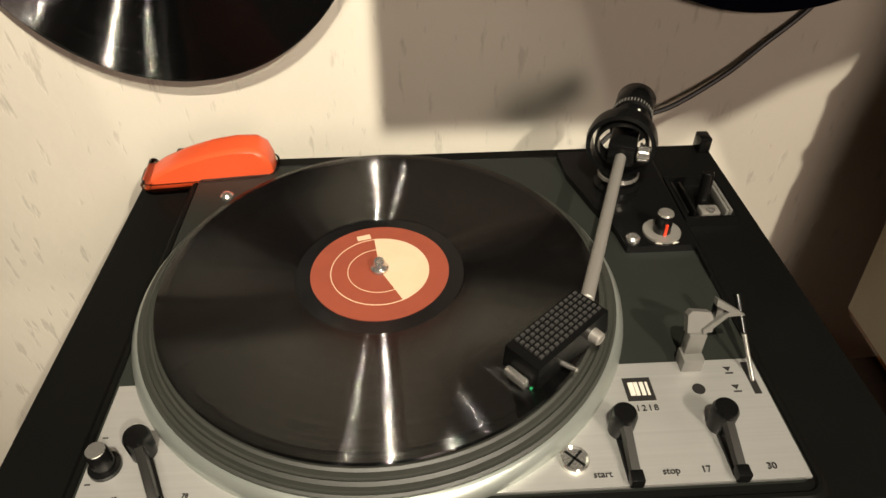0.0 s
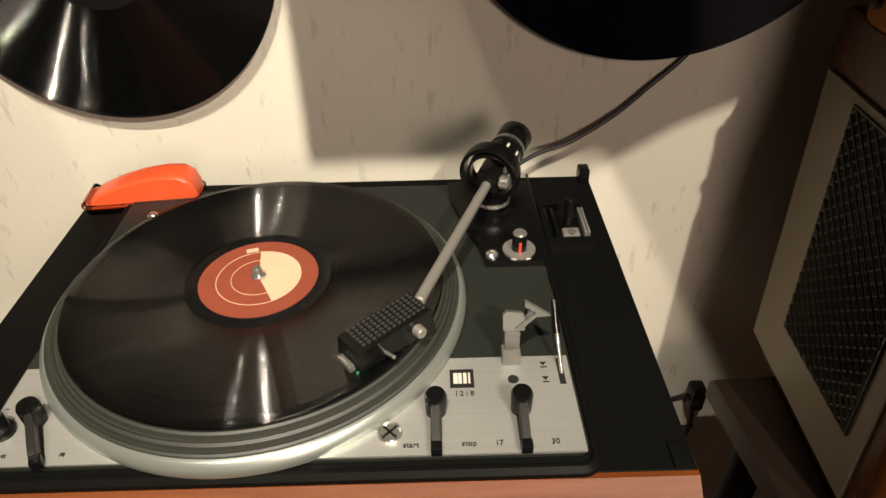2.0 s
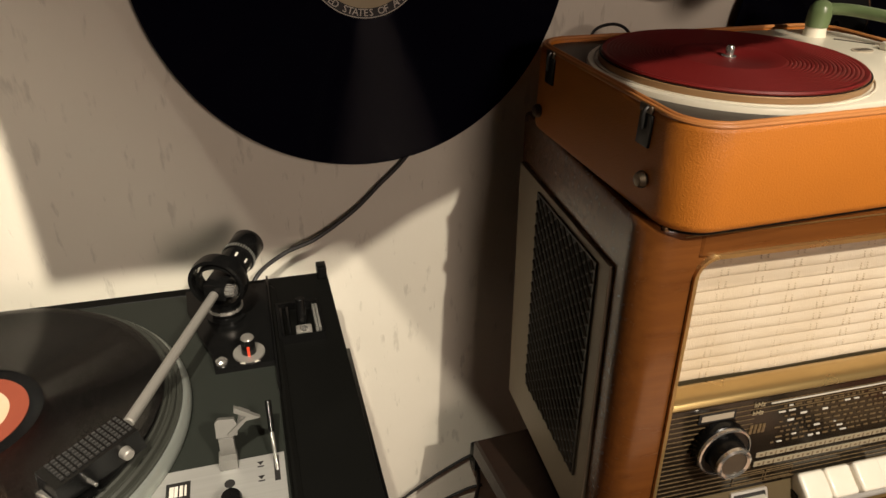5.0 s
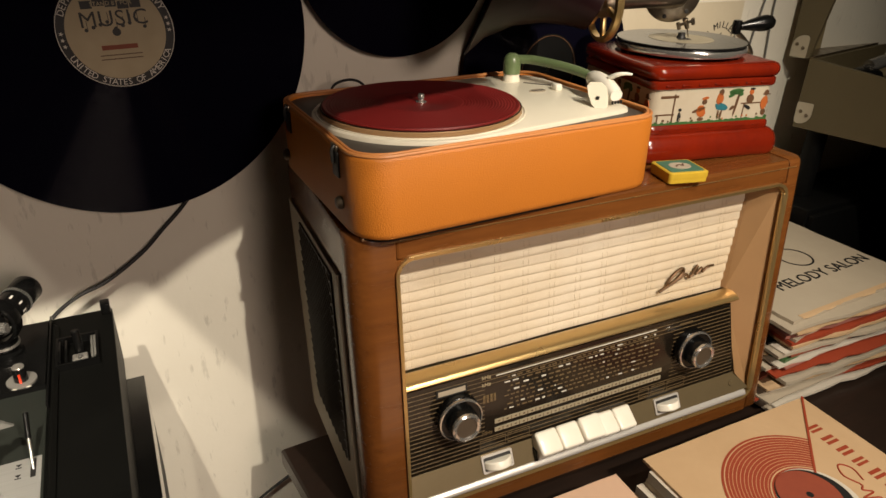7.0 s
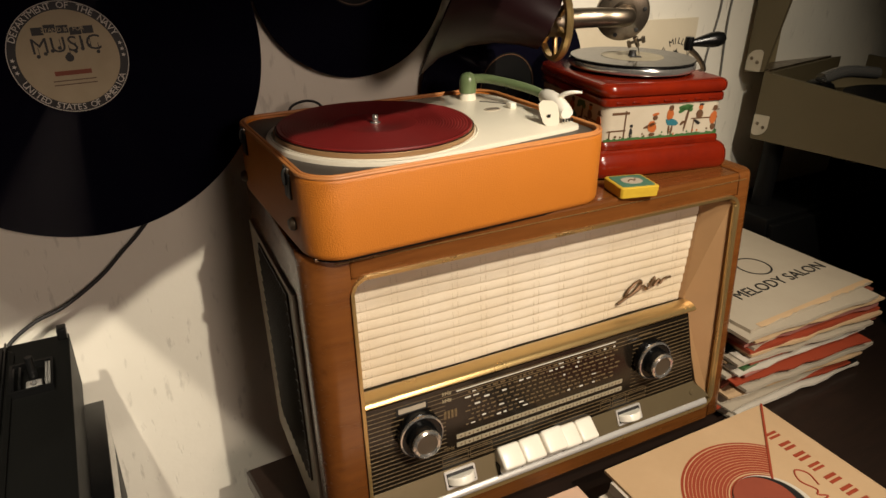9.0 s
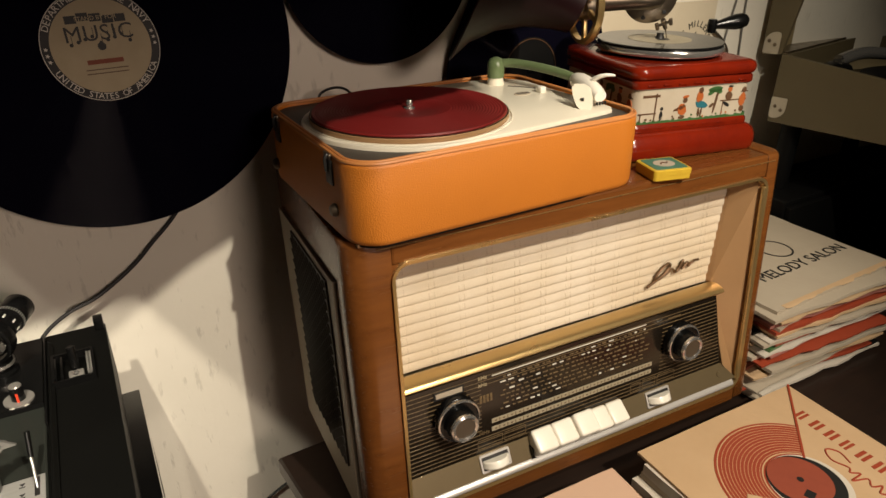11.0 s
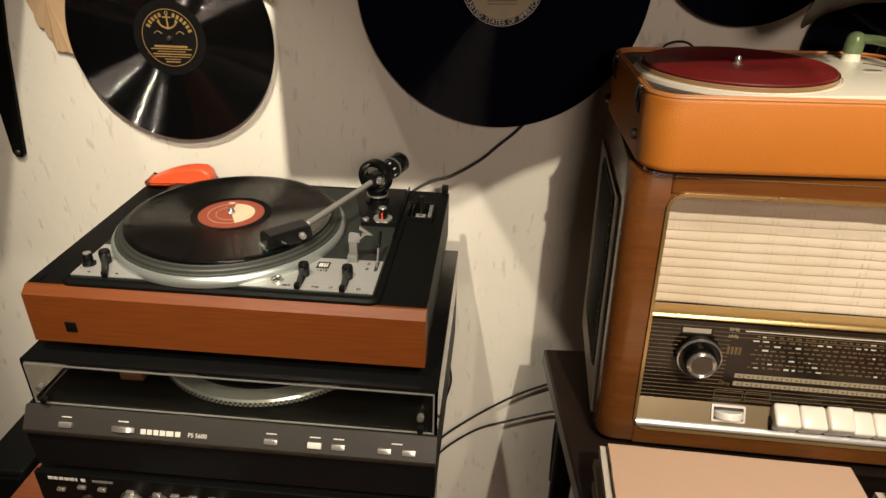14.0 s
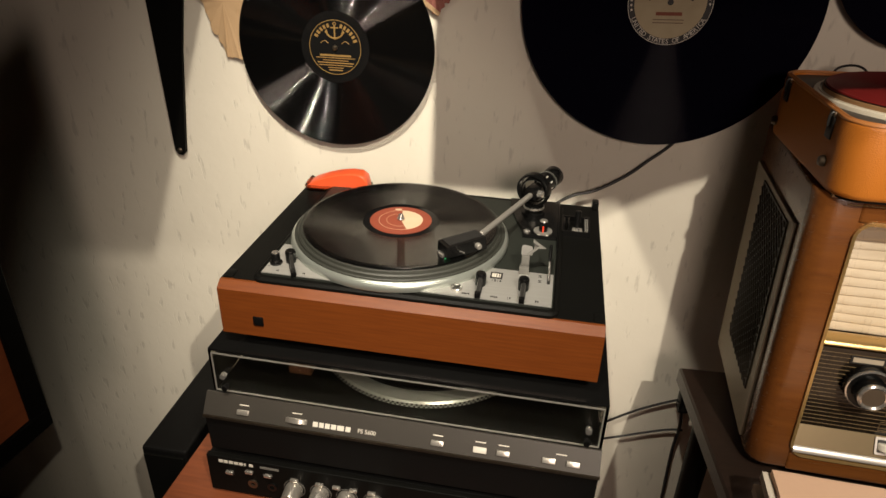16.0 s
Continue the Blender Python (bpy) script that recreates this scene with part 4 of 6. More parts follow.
def lidded_player():
    g = group("lidded_record_player", STACK, "black record player under a closed smoked acrylic lid with silver keys", "record player")
    x0, x1, yb = -0.006, 0.458, 0.312
    part("body", stack([[(x, y, z) for y, z in ((-0.014, 0.074), (-0.016, 0.132), (-0.001, 0.152), (yb, 0.152), (yb, 0.074))] for x in (x0 - 0.008, x1)]), BLACK_MATT, g, "black lower body", smooth=False)
    part("control_strip", shape([(x0 - 0.0085, -0.0185, 0.131), (x1 + 0.0005, -0.0185, 0.131), (x1 + 0.0005, -0.0025, 0.1535), (x0 - 0.0085, -0.0025, 0.1535),
                                 (x0 - 0.0085, -0.0145, 0.128), (x1 + 0.0005, -0.0145, 0.128), (x1 + 0.0005, 0.004, 0.1505), (x0 - 0.0085, 0.004, 0.1505)],
                                [(0, 1, 2, 3), (4, 5, 6, 7), (0, 1, 5, 4), (1, 2, 6, 5), (2, 3, 7, 6), (3, 0, 4, 7)]), BRONZE_STRIP, g, "grey bronze control strip", smooth=False)
    part("trim_line", box(x0 - 0.009, -0.0195, 0.1265, x1 + 0.001, -0.0145, 0.1300), STEEL, g, smooth=False)
    slope = pose(0, -0.0188, 0.1306, 54.6)   # the strip's face: x along, y up the slope
    def key(x, w, h, name="key", material=KNOB_METAL, y=0.009):
        part(name, moved(box(-w / 2, -h / 2, -0.001, w / 2, h / 2, 0.003, 0.0007), slope @ pose(x, y, 0)), material, g)
    for x, w in ((0.036, 0.015), (0.274, 0.015), (0.350, 0.015), (0.4015, 0.015), (0.4285, 0.015)):
        key(x, w, 0.006)
    key(0.3235, 0.0155, 0.0065, material=WHITE_INK)
    part("thumb_wheel", moved(lathe([(0, -0.003), (0.0195, -0.003), (0.02, -0.0024), (0.02, 0.0024), (0.0195, 0.003), (0, 0.003)], 64), slope @ pose(0.103, 0.009, -0.0148, 90)), KNOB_METAL, g, "ribbed silver thumb wheel")
    for i, (w, xx) in enumerate(((0.0062, 0), (0.0055, 0.0078), (0.0058, 0.0150), (0.0062, 0.0224), (0.0060, 0.0300), (0.0024, 0.0358), (0.0060, 0.0402))):
        part("logo_bar", moved(box(0, -0.0028, 0, w, 0.0028, 0.0005), slope @ pose(0.124 + xx, 0.0085, 0.0)), WHITE_INK, g)
    words("PS 5600", 0.0068, WHITE_INK, g, slope @ pose(0.190, 0.0085, 0.0006))
    for x in (0.036, 0.103, 0.274, 0.3235, 0.350, 0.415):
        part("key_text_bar", moved(box(-0.006, -0.0006, 0, 0.006, 0.0006, 0.0004), slope @ pose(x, 0.0175, 0.0)), WHITE_INK, g)
    # platter seen through the lid
    pl = part("platter", lathe([(0, 0.155), (0.143, 0.155), (0.1465, 0.157), (0.1465, 0.1625), (0.1445, 0.165), (0.128, 0.167), (0.127, 0.1655), (0, 0.1655)], 128), PLATTER, g, "silver platter with dotted rim", at=pose(0.228, 0.165, 0))
    dots = [moved(box(-0.0013, 0.1462, -0.0011, 0.0013, 0.1472, 0.0011), Matrix.Translation((0, 0, z)) @ Matrix.Rotation(2 * math.pi * (i + 0.5 * k) / 160, 4, "Z")) for k, z in enumerate((0.1582, 0.1614)) for i in range(160)]
    tagged(part("strobe_dots", join(*dots), INK, pl, "dark strobe dots", smooth=False), kind="stuff")
    part("mat", lathe([(0, 0.165), (0.1265, 0.165), (0.1265, 0.169), (0, 0.169)], 96), BLACK_MATT, pl)
    part("deck_top", box(x0 + 0.004, 0.006, 0.1515, x1 - 0.004, yb - 0.004, 0.1545), BLACK_SATIN, g, smooth=False)
    part("arm_pillar", lathe([(0, 0.154), (0.018, 0.154), (0.018, 0.180), (0.014, 0.184), (0, 0.184)], 32), BLACK_PLASTIC, g, at=pose(0.40, 0.26, 0))
    # brown block imitates a brownish reflection in the lid
    part("reflection_block", box(0.070, 0.050, 0.1545, 0.100, 0.075, 0.170, 0.002), TIN_BROWN, g, "small brown block in place of a brownish reflection")
    # lid: acrylic panes with a paler front rim
    zt, zb, th = 0.2125, 0.1545, 0.003
    panes = [part("lid_front", box(x0 + th, 0.0, zb, x1 - th, th, zt), SMOKED, g, "smoked acrylic lid front", smooth=False)]
    panes.append(part("lid_side", box(x0, 0.0, zb, x0 + th, yb, zt), SMOKED, g, smooth=False))
    panes.append(part("lid_side", box(x1 - th, 0.0, zb, x1, yb, zt), SMOKED, g, smooth=False))
    for pane in panes:
        pane.visible_shadow = False
    part("lid_top", box(x0, 0.0, zt, x1, yb, zt + th, 0.0008), BLACK_PLASTIC, g, "dark lid top")
    part("lid_rim", join(box(x0 + 0.004, -0.0012, zt - 0.0035, x1 - 0.004, 0.0, zt - 0.0020), box(x0 + 0.0035, -0.0012, zb + 0.001, x1 - 0.0035, 0.0, zb + 0.0025),
                         box(x0 + 0.0035, -0.0012, zb + 0.0025, x0 + 0.005, 0.0, zt - 0.0035), box(x1 - 0.005, -0.0012, zb + 0.0025, x1 - 0.0035, 0.0, zt - 0.0035)), SATIN, g, "pale polished lid rim", smooth=False)
    for x in (x0 + 0.018, x1 - 0.018):
        for z in (zb + 0.010, zb + 0.027):
            part("lid_knob", moved(lathe([(0, 0), (0.0035, 0), (0.0042, 0.003), (0.0035, 0.007), (0, 0.0075)], 20), pose(x, -0.001, z, 90)), CHROME if z > zb + 0.02 else BLACK_PLASTIC, g)
    for x in (0.03, x1 - 0.04):
        for y in (0.02, yb - 0.04):
            part("foot", lathe([(0, 0.0635), (0.016, 0.0635), (0.018, 0.066), (0.018, 0.074), (0, 0.074)], 24, x, y), BLACK_PLASTIC, g)
    return g


lidded_player()


def receiver():
    g = group("receiver", STACK, "black slim stereo receiver with silver rotary knobs", "receiver")
    x0, x1 = -0.020, 0.452
    part("case", box(x0, -0.010, 0.006, x1, 0.30, 0.0632, 0.001), BLACK_MATT, g, smooth=False)
    f = part("front_panel", box(x0 - 0.002, -0.018, 0.004, x1 + 0.002, -0.010, 0.0635, 0.0015), BLACK_SATIN, g, "black front panel", smooth=False)
    for i in range(4):
        x = 0.094 + 0.0345 * i
        part("rotary_knob", moved(lathe([(0, 0), (0.0115, 0), (0.0118, 0.003), (0.0105, 0.020), (0.0095, 0.022), (0, 0.0222)], 36), pose(x, -0.018, 0.0300, 90)), KNOB_METAL, g, "spun silver knob")
        part("knob_scale", moved(disc(0.0135, 0.0141, 0, 0.0004, 36), pose(x, -0.0183, 0.0300, 90)), GREY_PLASTIC, f)
    for x, z in ((0.008, 0.040), (0.035, 0.046), (0.060, 0.045), (0.095, 0.045), (0.128, 0.045), (0.150, 0.045), (0.172, 0.045), (0.195, 0.045)):
        part("push_key", box(x - 0.005, -0.0215, z - 0.002, x + 0.005, -0.0175, z + 0.002, 0.0006), KNOB_METAL, g)
    for i in range(6):
        part("preset_key", box(0.330 + 0.0115 * i, -0.0205, 0.044, 0.339 + 0.0115 * i, -0.0175, 0.0475, 0.0005), KNOB_METAL, g)
    for x in (0.038, 0.064):
        part("socket", moved(lathe([(0.003, 0), (0.0065, 0), (0.0065, 0.002), (0.003, 0.002)], 24, close=True), pose(x, -0.018, 0.026, 90)), STEEL if x < 0.05 else BLACK_PLASTIC, g)
    part("scale_window", box(0.220, -0.0188, 0.010, 0.322, -0.0178, 0.036), DIAL_BLACK, f, smooth=False)
    for i in range(8):
        part("display_mark", box(0.247 + 0.006 * i, -0.0193, 0.020, 0.2505 + 0.006 * i, -0.0186, 0.0245), TIN_TEAL if i else GREEN_PLASTIC, f, smooth=False)
    for i, w in enumerate((0.0055, 0.005, 0.0052, 0.0055, 0.0052, 0.002, 0.0052)):
        part("logo_bar", box(-0.005 + 0.0068 * i, -0.0187, 0.0545, -0.005 + 0.0068 * i + w, -0.0178, 0.0585), WHITE_INK, f, smooth=False)
    part("model_bar", box(0.050, -0.0187, 0.0548, 0.075, -0.0178, 0.0580), GREY_PLASTIC, f, smooth=False)
    for x in (0.02, x1 - 0.03):
        for y in (0.02, 0.28):
            part("foot", lathe([(0, 0), (0.015, 0), (0.015, 0.006), (0, 0.006)], 20, x, y), BLACK_PLASTIC, g)


receiver()


def sideboard():
    g = group("sideboard", pose(-0.215, 0.06, -0.0164, 0, 0, -2.0), "red-brown veneered sideboard carrying the record player stack", "sideboard")
    W, D = 0.535, 0.43
    part("top", box(0, 0, 0.676, W, D, 0.70, 0.002), CABINET_WOOD, g, smooth=False)
    part("side", box(0.006, 0.01, 0.08, 0.026, D - 0.005, 0.676), CABINET_WOOD, g, smooth=False)
    part("side", box(W - 0.026, 0.01, 0.08, W - 0.006, D - 0.005, 0.676), CABINET_WOOD, g, smooth=False)
    part("back", box(0.026, D - 0.02, 0.08, W - 0.026, D - 0.01, 0.676), CABINET_WOOD, g, smooth=False)
    part("floor_board", box(0.026, 0.01, 0.08, W - 0.026, D - 0.02, 0.10), CABINET_WOOD, g, smooth=False)
    for x in (0.028, W / 2 + 0.001):
        d = part("door", box(x, 0.0, 0.102, x + W / 2 - 0.030, 0.018, 0.672, 0.001), CABINET_WOOD, g, smooth=False)
    for x in (0.03, W - 0.03):
        for y in (0.04, D - 0.04):
            part("leg", rod((x, y, 0.08), (x, y, 0.0164), 0.018, 0.012), CABINET_WOOD, g)
    b = group("loudspeaker", pose(-0.292, 0.170, -0.0164), "black loudspeaker box beside the sideboard", "loudspeaker")
    part("cabinet", box(0, 0, 0.0164, 0.070, 0.32, 0.700, 0.004), BLACK_MATT, b, smooth=False)
    part("front_cloth", box(0.004, -0.004, 0.01, 0.066, 0.0, 0.690, 0.001), BLACK_SATIN, b, smooth=False)


sideboard()


# ---- valve radio ----
RADIO = pose(0.6566, 0.2116, 0.7537, 0, -1.2, -4.03) @ pose(-0.110, 0, 0.010)
RW, RD, RH, LEAN = 0.590, 0.265, 0.371, 0.077


def radio():
    g = group("valve_radio", RADIO, "brown veneered valve radio with cream cloth, dark dial, ivory keys", "radio")
    lean = Matrix(((1, 0, 0, 0), (0, 1, LEAN, 0), (0, 0, 1, 0), (0, 0, 0, 1)))     # the front leans back a little

    def put(name, bm, material, parent, label="", smooth=True):
        return part(name, moved(bm, lean), material, parent, label, smooth)
    # cabinet: rounded side walls, top, bottom and back round an open front
    ow, oh, cx, cz = 0.5175, 0.314, 0.3055, 0.185
    x0, x1, z0, z1 = cx - ow / 2, cx + ow / 2, cz - oh / 2, cz + oh / 2
    for lo, hi, sx in ((0.0, x0, 1), (x1, RW, -1)):
        w = hi - lo
        o = outline(w, RD, (0.026, 0.0004, 0.0004, 0.006) if sx > 0 else (0.0004, 0.012, 0.006, 0.0004))
        put("cabinet_side", stack([[(lo + w / 2 + x * s, RD / 2 + y * s, z) for x, y in o] for z, s in ((0.0, 0.97), (0.003, 0.99), (0.006, 1), (RH - 0.006, 1), (RH - 0.002, 0.99), (RH, 0.965))]), RADIO_WOOD, g, "glossy brown veneered side")
    put("cabinet_top", box(x0, 0.0, z1, x1, RD, RH - 0.0003, 0.003), RADIO_WOOD, g, "glossy brown veneered top", smooth=False)
    put("cabinet_bottom", box(x0, 0.0, 0.0, x1, RD, z0, 0.003), RADIO_WOOD, g, smooth=False)
    put("cabinet_back", box(x0, RD - 0.008, z0, x1, RD, z1), BLACK_MATT, g, smooth=False)
    R = 0.017
    for qx, qz, a0 in ((x0, z0, 180), (x1, z0, 270), (x1, z1, 0), (x0, z1, 90)):
        ccx, ccz = qx + (R if qx == x0 else -R), qz + (R if qz == z0 else -R)
        pts = [(qx, qz)] + [(ccx + R * math.cos(radians(a0 + 9 * k)), ccz + R * math.sin(radians(a0 + 9 * k))) for k in range(11)]
        put("opening_corner", stack([[(x, y, z) for x, z in pts] for y in (0.0005, 0.046)]), RADIO_WOOD, g, smooth=False)
    for x in (0.05, RW - 0.05):
        for y in (0.04, RD - 0.04):
            drop = 0.0135 + 0.021 * (x - 0.110)
            part("foot", lathe([(0, -drop), (0.016, -drop), (0.018, -0.002), (0.018, 0.0), (0, 0.0)], 20, x, y), BLACK_PLASTIC, g)
    # gilt trim round the opening, and a thin line in the veneer
    a, b = outline(ow + 0.0050, oh + 0.0050, R + 0.0025, 8), outline(ow - 0.0030, oh - 0.0030, R - 0.0015, 8)
    bm = bmesh.new()
    rows = [[bm.verts.new((cx + x, d, cz + z)) for x, z in ring_] for ring_, d in ((a, 0.014), (a, -0.0035), (b, -0.0025), (b, 0.014))]
    n = len(rows[0])
    for p, q in zip(rows, rows[1:] + rows[:1]):
        for k in range(n):
            bm.faces.new((p[k], p[(k + 1) % n], q[(k + 1) % n], q[k]))
    put("front_trim", bm, BRASS, g, "narrow gilt trim")
    put("pin_stripe", box(0.032, -0.0007, RH - 0.0095, RW - 0.014, 0.001, RH - 0.0087), BRASS, g, smooth=False)
    put("badge", join(*[box(0.283 + 0.0042 * q, -0.0052, z1 - 0.0005, 0.2862 + 0.0042 * q, -0.001, z1 + 0.0028, 0.0005) for q in range(6)]), BRASS, g, "small ribbed gilt badge", smooth=False)
    put("front_backing", stack([[(cx + x, y, cz + z) for x, z in outline(ow, oh, R)] for y in (0.054, 0.048)]), LEDGE, g)
    # pleated cloth
    c0, c1, n = 0.1860, 0.3420, 13
    right = lambda zz: 0.5205 + 0.0255 * (zz - c0) / (c1 - c0)
    hgt = (c1 - c0) / n
    bm = bmesh.new()
    cols = []
    for s in range(61):
        t = s / 60
        col = []
        for k in range(n):
            zz = c0 + hgt * k
            for e, y in ((0.0, 0.0399), (0.07, 0.0390), (0.20, 0.0384), (0.60, 0.0389), (0.92, 0.0398)):
                h = zz + hgt * e
                col.append(bm.verts.new((0.0470 + (right(h) - 0.0470) * t, y + 0.00035 * math.sin(9 * t + 40 * h), h + 0.0005 * math.sin(17 * t + 1.3 * k))))
        cols.append(col)
    for p, q in zip(cols, cols[1:]):
        for k in range(len(p) - 1):
            bm.faces.new((p[k], q[k], q[k + 1], p[k + 1]))
    cl = put("speaker_cloth", bm, CLOTH, g, "cream and gold pleated speaker cloth, slightly stained")
    rng = random.Random(3)
    dots = []
    for c in range(13):
        for k in range(n):
            for e in range(2):
                for h in (0, 1, 2):
                    x, zz = 0.064 + 0.0365 * c + 0.0068 * e, c0 + hgt * (k + 0.24 + 0.19 * h)
                    dots.append(box(x, 0.0375 + 0.0005 * h, zz, x + 0.0010, 0.0400 + 0.0004 * h, zz + 0.0006))
    tagged(put("woven_dots", join(*dots), WOVEN_TAN, cl, "gold woven dots", smooth=False), kind="stuff")
    # the scripted maker's sign as a plain flourish
    line = [(0.0, 0.0), (0.010, 0.0040), (0.027, 0.0120), (0.037, 0.0210), (0.034, 0.0260), (0.022, 0.0200), (0.013, 0.0100), (0.017, 0.0065), (0.032, 0.0120), (0.042, 0.0160), (0.047, 0.0110), (0.052, 0.0130), (0.060, 0.0250), (0.0585, 0.0130), (0.068, 0.0200), (0.070, 0.0140), (0.078, 0.0195), (0.088, 0.0195)]
    put("script_sign", tube([(0.4100 + x, 0.0340, 0.2080 + z) for x, z in line], (0.0021, 0.0016), 6, 6), BRONZE_SIGN, g, "raised bronze script flourish")
    # slanted panel beside cloth and dial
    put("side_pillar", shape([(0.5210, 0.0300, 0.190), (0.5465, 0.0360, z1), (x1, 0.003, z1), (x1, 0.003, 0.036), (0.5385, 0.006, 0.066),
                              (0.5210, 0.046, 0.190), (0.5465, 0.046, z1), (x1, 0.046, z1), (x1, 0.046, 0.036), (0.5385, 0.046, 0.066)],
                             [(0, 1, 2), (0, 2, 3), (0, 3, 4), (5, 6, 7, 8, 9), (0, 1, 6, 5), (1, 2, 7, 6), (2, 3, 8, 7), (3, 4, 9, 8), (4, 0, 5, 9)]), PILLAR, g, "gold beige side panel", smooth=False)
    put("pillar_trim", rod((x1 - 0.0030, -0.001, z1 - 0.012), (x1 - 0.0030, -0.001, z0 + 0.012), 0.0030, 0.0030), BRASS, g)
    put("gold_bar", stack([[(x, 0.0200 + 0.0140 * math.cos(q), 0.1865 + 0.0058 * math.sin(q)) for q in [2 * math.pi * k / 16 for k in range(16)]] for x in (0.0470, 0.5225)]), BRASS, g, "polished gilt bar")
    # dial
    dl = put("dial", shape([(0.0470, 0.010, 0.0660), (0.5380, 0.010, 0.0660), (0.5130, 0.010, 0.1805), (0.0470, 0.010, 0.1805),
                            (0.0470, 0.026, 0.0660), (0.5380, 0.026, 0.0660), (0.5130, 0.026, 0.1805), (0.0470, 0.026, 0.1805)],
                           [(0, 1, 2, 3), (4, 5, 6, 7), (0, 1, 5, 4), (1, 2, 6, 5), (2, 3, 7, 6), (3, 0, 4, 7)]), DIAL_BLACK, g, "brown-black glass tuning dial with gold print", smooth=False)
    F = 0.0092
    for k in range(19):
        zz = 0.0715 + 0.0057 * k
        end = 0.5365 - (zz - 0.066) * 0.218
        for p, q in ((0.0490, 0.146), (0.420, end)) if 3 < k < 16 else ((0.0490, end),):
            put("dial_line", box(p, F, zz, q, F + 0.0012, zz + 0.0005), DIAL_GOLD, dl, smooth=False)
    marks, bright = [], []
    for r_ in range(8):
        zz = 0.1215 + 0.0062 * r_
        x = 0.172 + 0.004 * (r_ % 3)
        while x < 0.392:
            w = rng.uniform(0.002, 0.0075)
            (bright if rng.random() < 0.14 else marks).append(box(x, F, zz, x + w, F + 0.0012, zz + 0.0010 + 0.0009 * rng.random()))
            x += w + rng.uniform(0.0012, 0.0055)
    tagged(put("station_print", join(*marks), DIAL_GOLD, dl, "small gold station marks", smooth=False), kind="stuff")
    tagged(put("station_print", join(*bright), WHITE_INK, dl, "small pale station marks", smooth=False), kind="stuff")
    for zz, p, q in ((0.1060, 0.1595, 0.4055), (0.0945, 0.1595, 0.4055)):
        put("scale_bar", box(p, F - 0.0002, zz, q, F + 0.0012, zz + 0.0056), SCALE_STRIP, dl, "pale scale strip", smooth=False)
        tagged(put("tick_print", join(*[box(p + 0.010 + 0.0112 * k, F - 0.0006, zz + 0.0004, p + 0.0112 + 0.0112 * k, F + 0.001, zz + 0.0052) for k in range(21)]
                                    + [box(p + 0.0040 + 0.0112 * k, F - 0.0006, zz + 0.0018, p + 0.0068 + 0.0112 * k, F + 0.001, zz + 0.0038) for k in range(22)]), DIAL_GOLD, dl, smooth=False), kind="stuff")
    put("scale_line", box(0.161, F, 0.1715, 0.3905, F + 0.001, 0.1726), WHITE_INK, dl, smooth=False)
    stand = lambda x, zz: pose(x, F - 0.0002 + LEAN * zz, zz, 90)
    words("kHz", 0.0072, PALE_LABEL, dl, stand(0.148, 0.1735))
    words("kHz", 0.0072, PALE_LABEL, dl, stand(0.148, 0.1640))
    words("MHz", 0.0072, DIAL_GOLD, dl, stand(0.149, 0.0960))
    for q in range(4):
        put("brand_bar", box(0.1440 + 0.0045 * q, F, 0.1385, 0.1440 + 0.0045 * q + 0.0032, F + 0.001, 0.1490), DIAL_GOLD, dl, smooth=False)
    put("magic_window", box(0.0885, F - 0.001, 0.1655, 0.1215, F + 0.001, 0.1715), GREY_PAPER, dl, "pale tuning indicator window", smooth=False)
    put("window_frame", box(0.0860, F - 0.0004, 0.1630, 0.1240, F + 0.001, 0.1740), INK, dl, smooth=False)
    for x, w in ((0.140, 0.034), (0.177, 0.030), (0.372, 0.016), (0.392, 0.022), (0.418, 0.030)):
        put("function_frame", join(box(x, F, 0.0735, x + w, F + 0.001, 0.0741), box(x, F, 0.0855, x + w, F + 0.001, 0.0861), box(x, F, 0.0735, x + 0.0005, F + 0.001, 0.0861), box(x + w, F, 0.0735, x + w + 0.0005, F + 0.001, 0.0861)), DIAL_GOLD, dl, smooth=False)
    put("name_bar", box(0.428, F, 0.168, 0.450, F + 0.001, 0.1705), DIAL_GOLD, dl, smooth=False)

    # twin knobs
    def knob(x, zz):
        at = pose(x, 0.010, zz, 90)
        k = put("tuning_knob", moved(lathe([(0, 0), (0.0245, 0), (0.0265, 0.003), (0.0270, 0.011), (0.0250, 0.0135), (0, 0.0135)], 48), at), BLACK_PLASTIC, g, "black double knob with chrome rings")
        put("outer_ring", moved(lathe([(0.0235, 0.0125), (0.0265, 0.0125), (0.0262, 0.0150), (0.0246, 0.0155)], 48, close=True), at), CHROME, k)
        put("inner_knob", moved(lathe([(0, 0.0135), (0.0180, 0.0135), (0.0185, 0.018), (0.0170, 0.027), (0, 0.027)], 48), at), BLACK_PLASTIC, k)
        put("inner_ring", moved(lathe([(0.0125, 0.0260), (0.0172, 0.0255), (0.0170, 0.0290), (0.0150, 0.0302), (0.0125, 0.0290)], 48, close=True), at), CHROME, k)
        put("knob_face", moved(disc(0, 0.0125, 0.0265, 0.0280, 40), at), GRILLE, k, "dark bronze knob face")
    knob(0.110, 0.138)
    knob(0.447, 0.135)
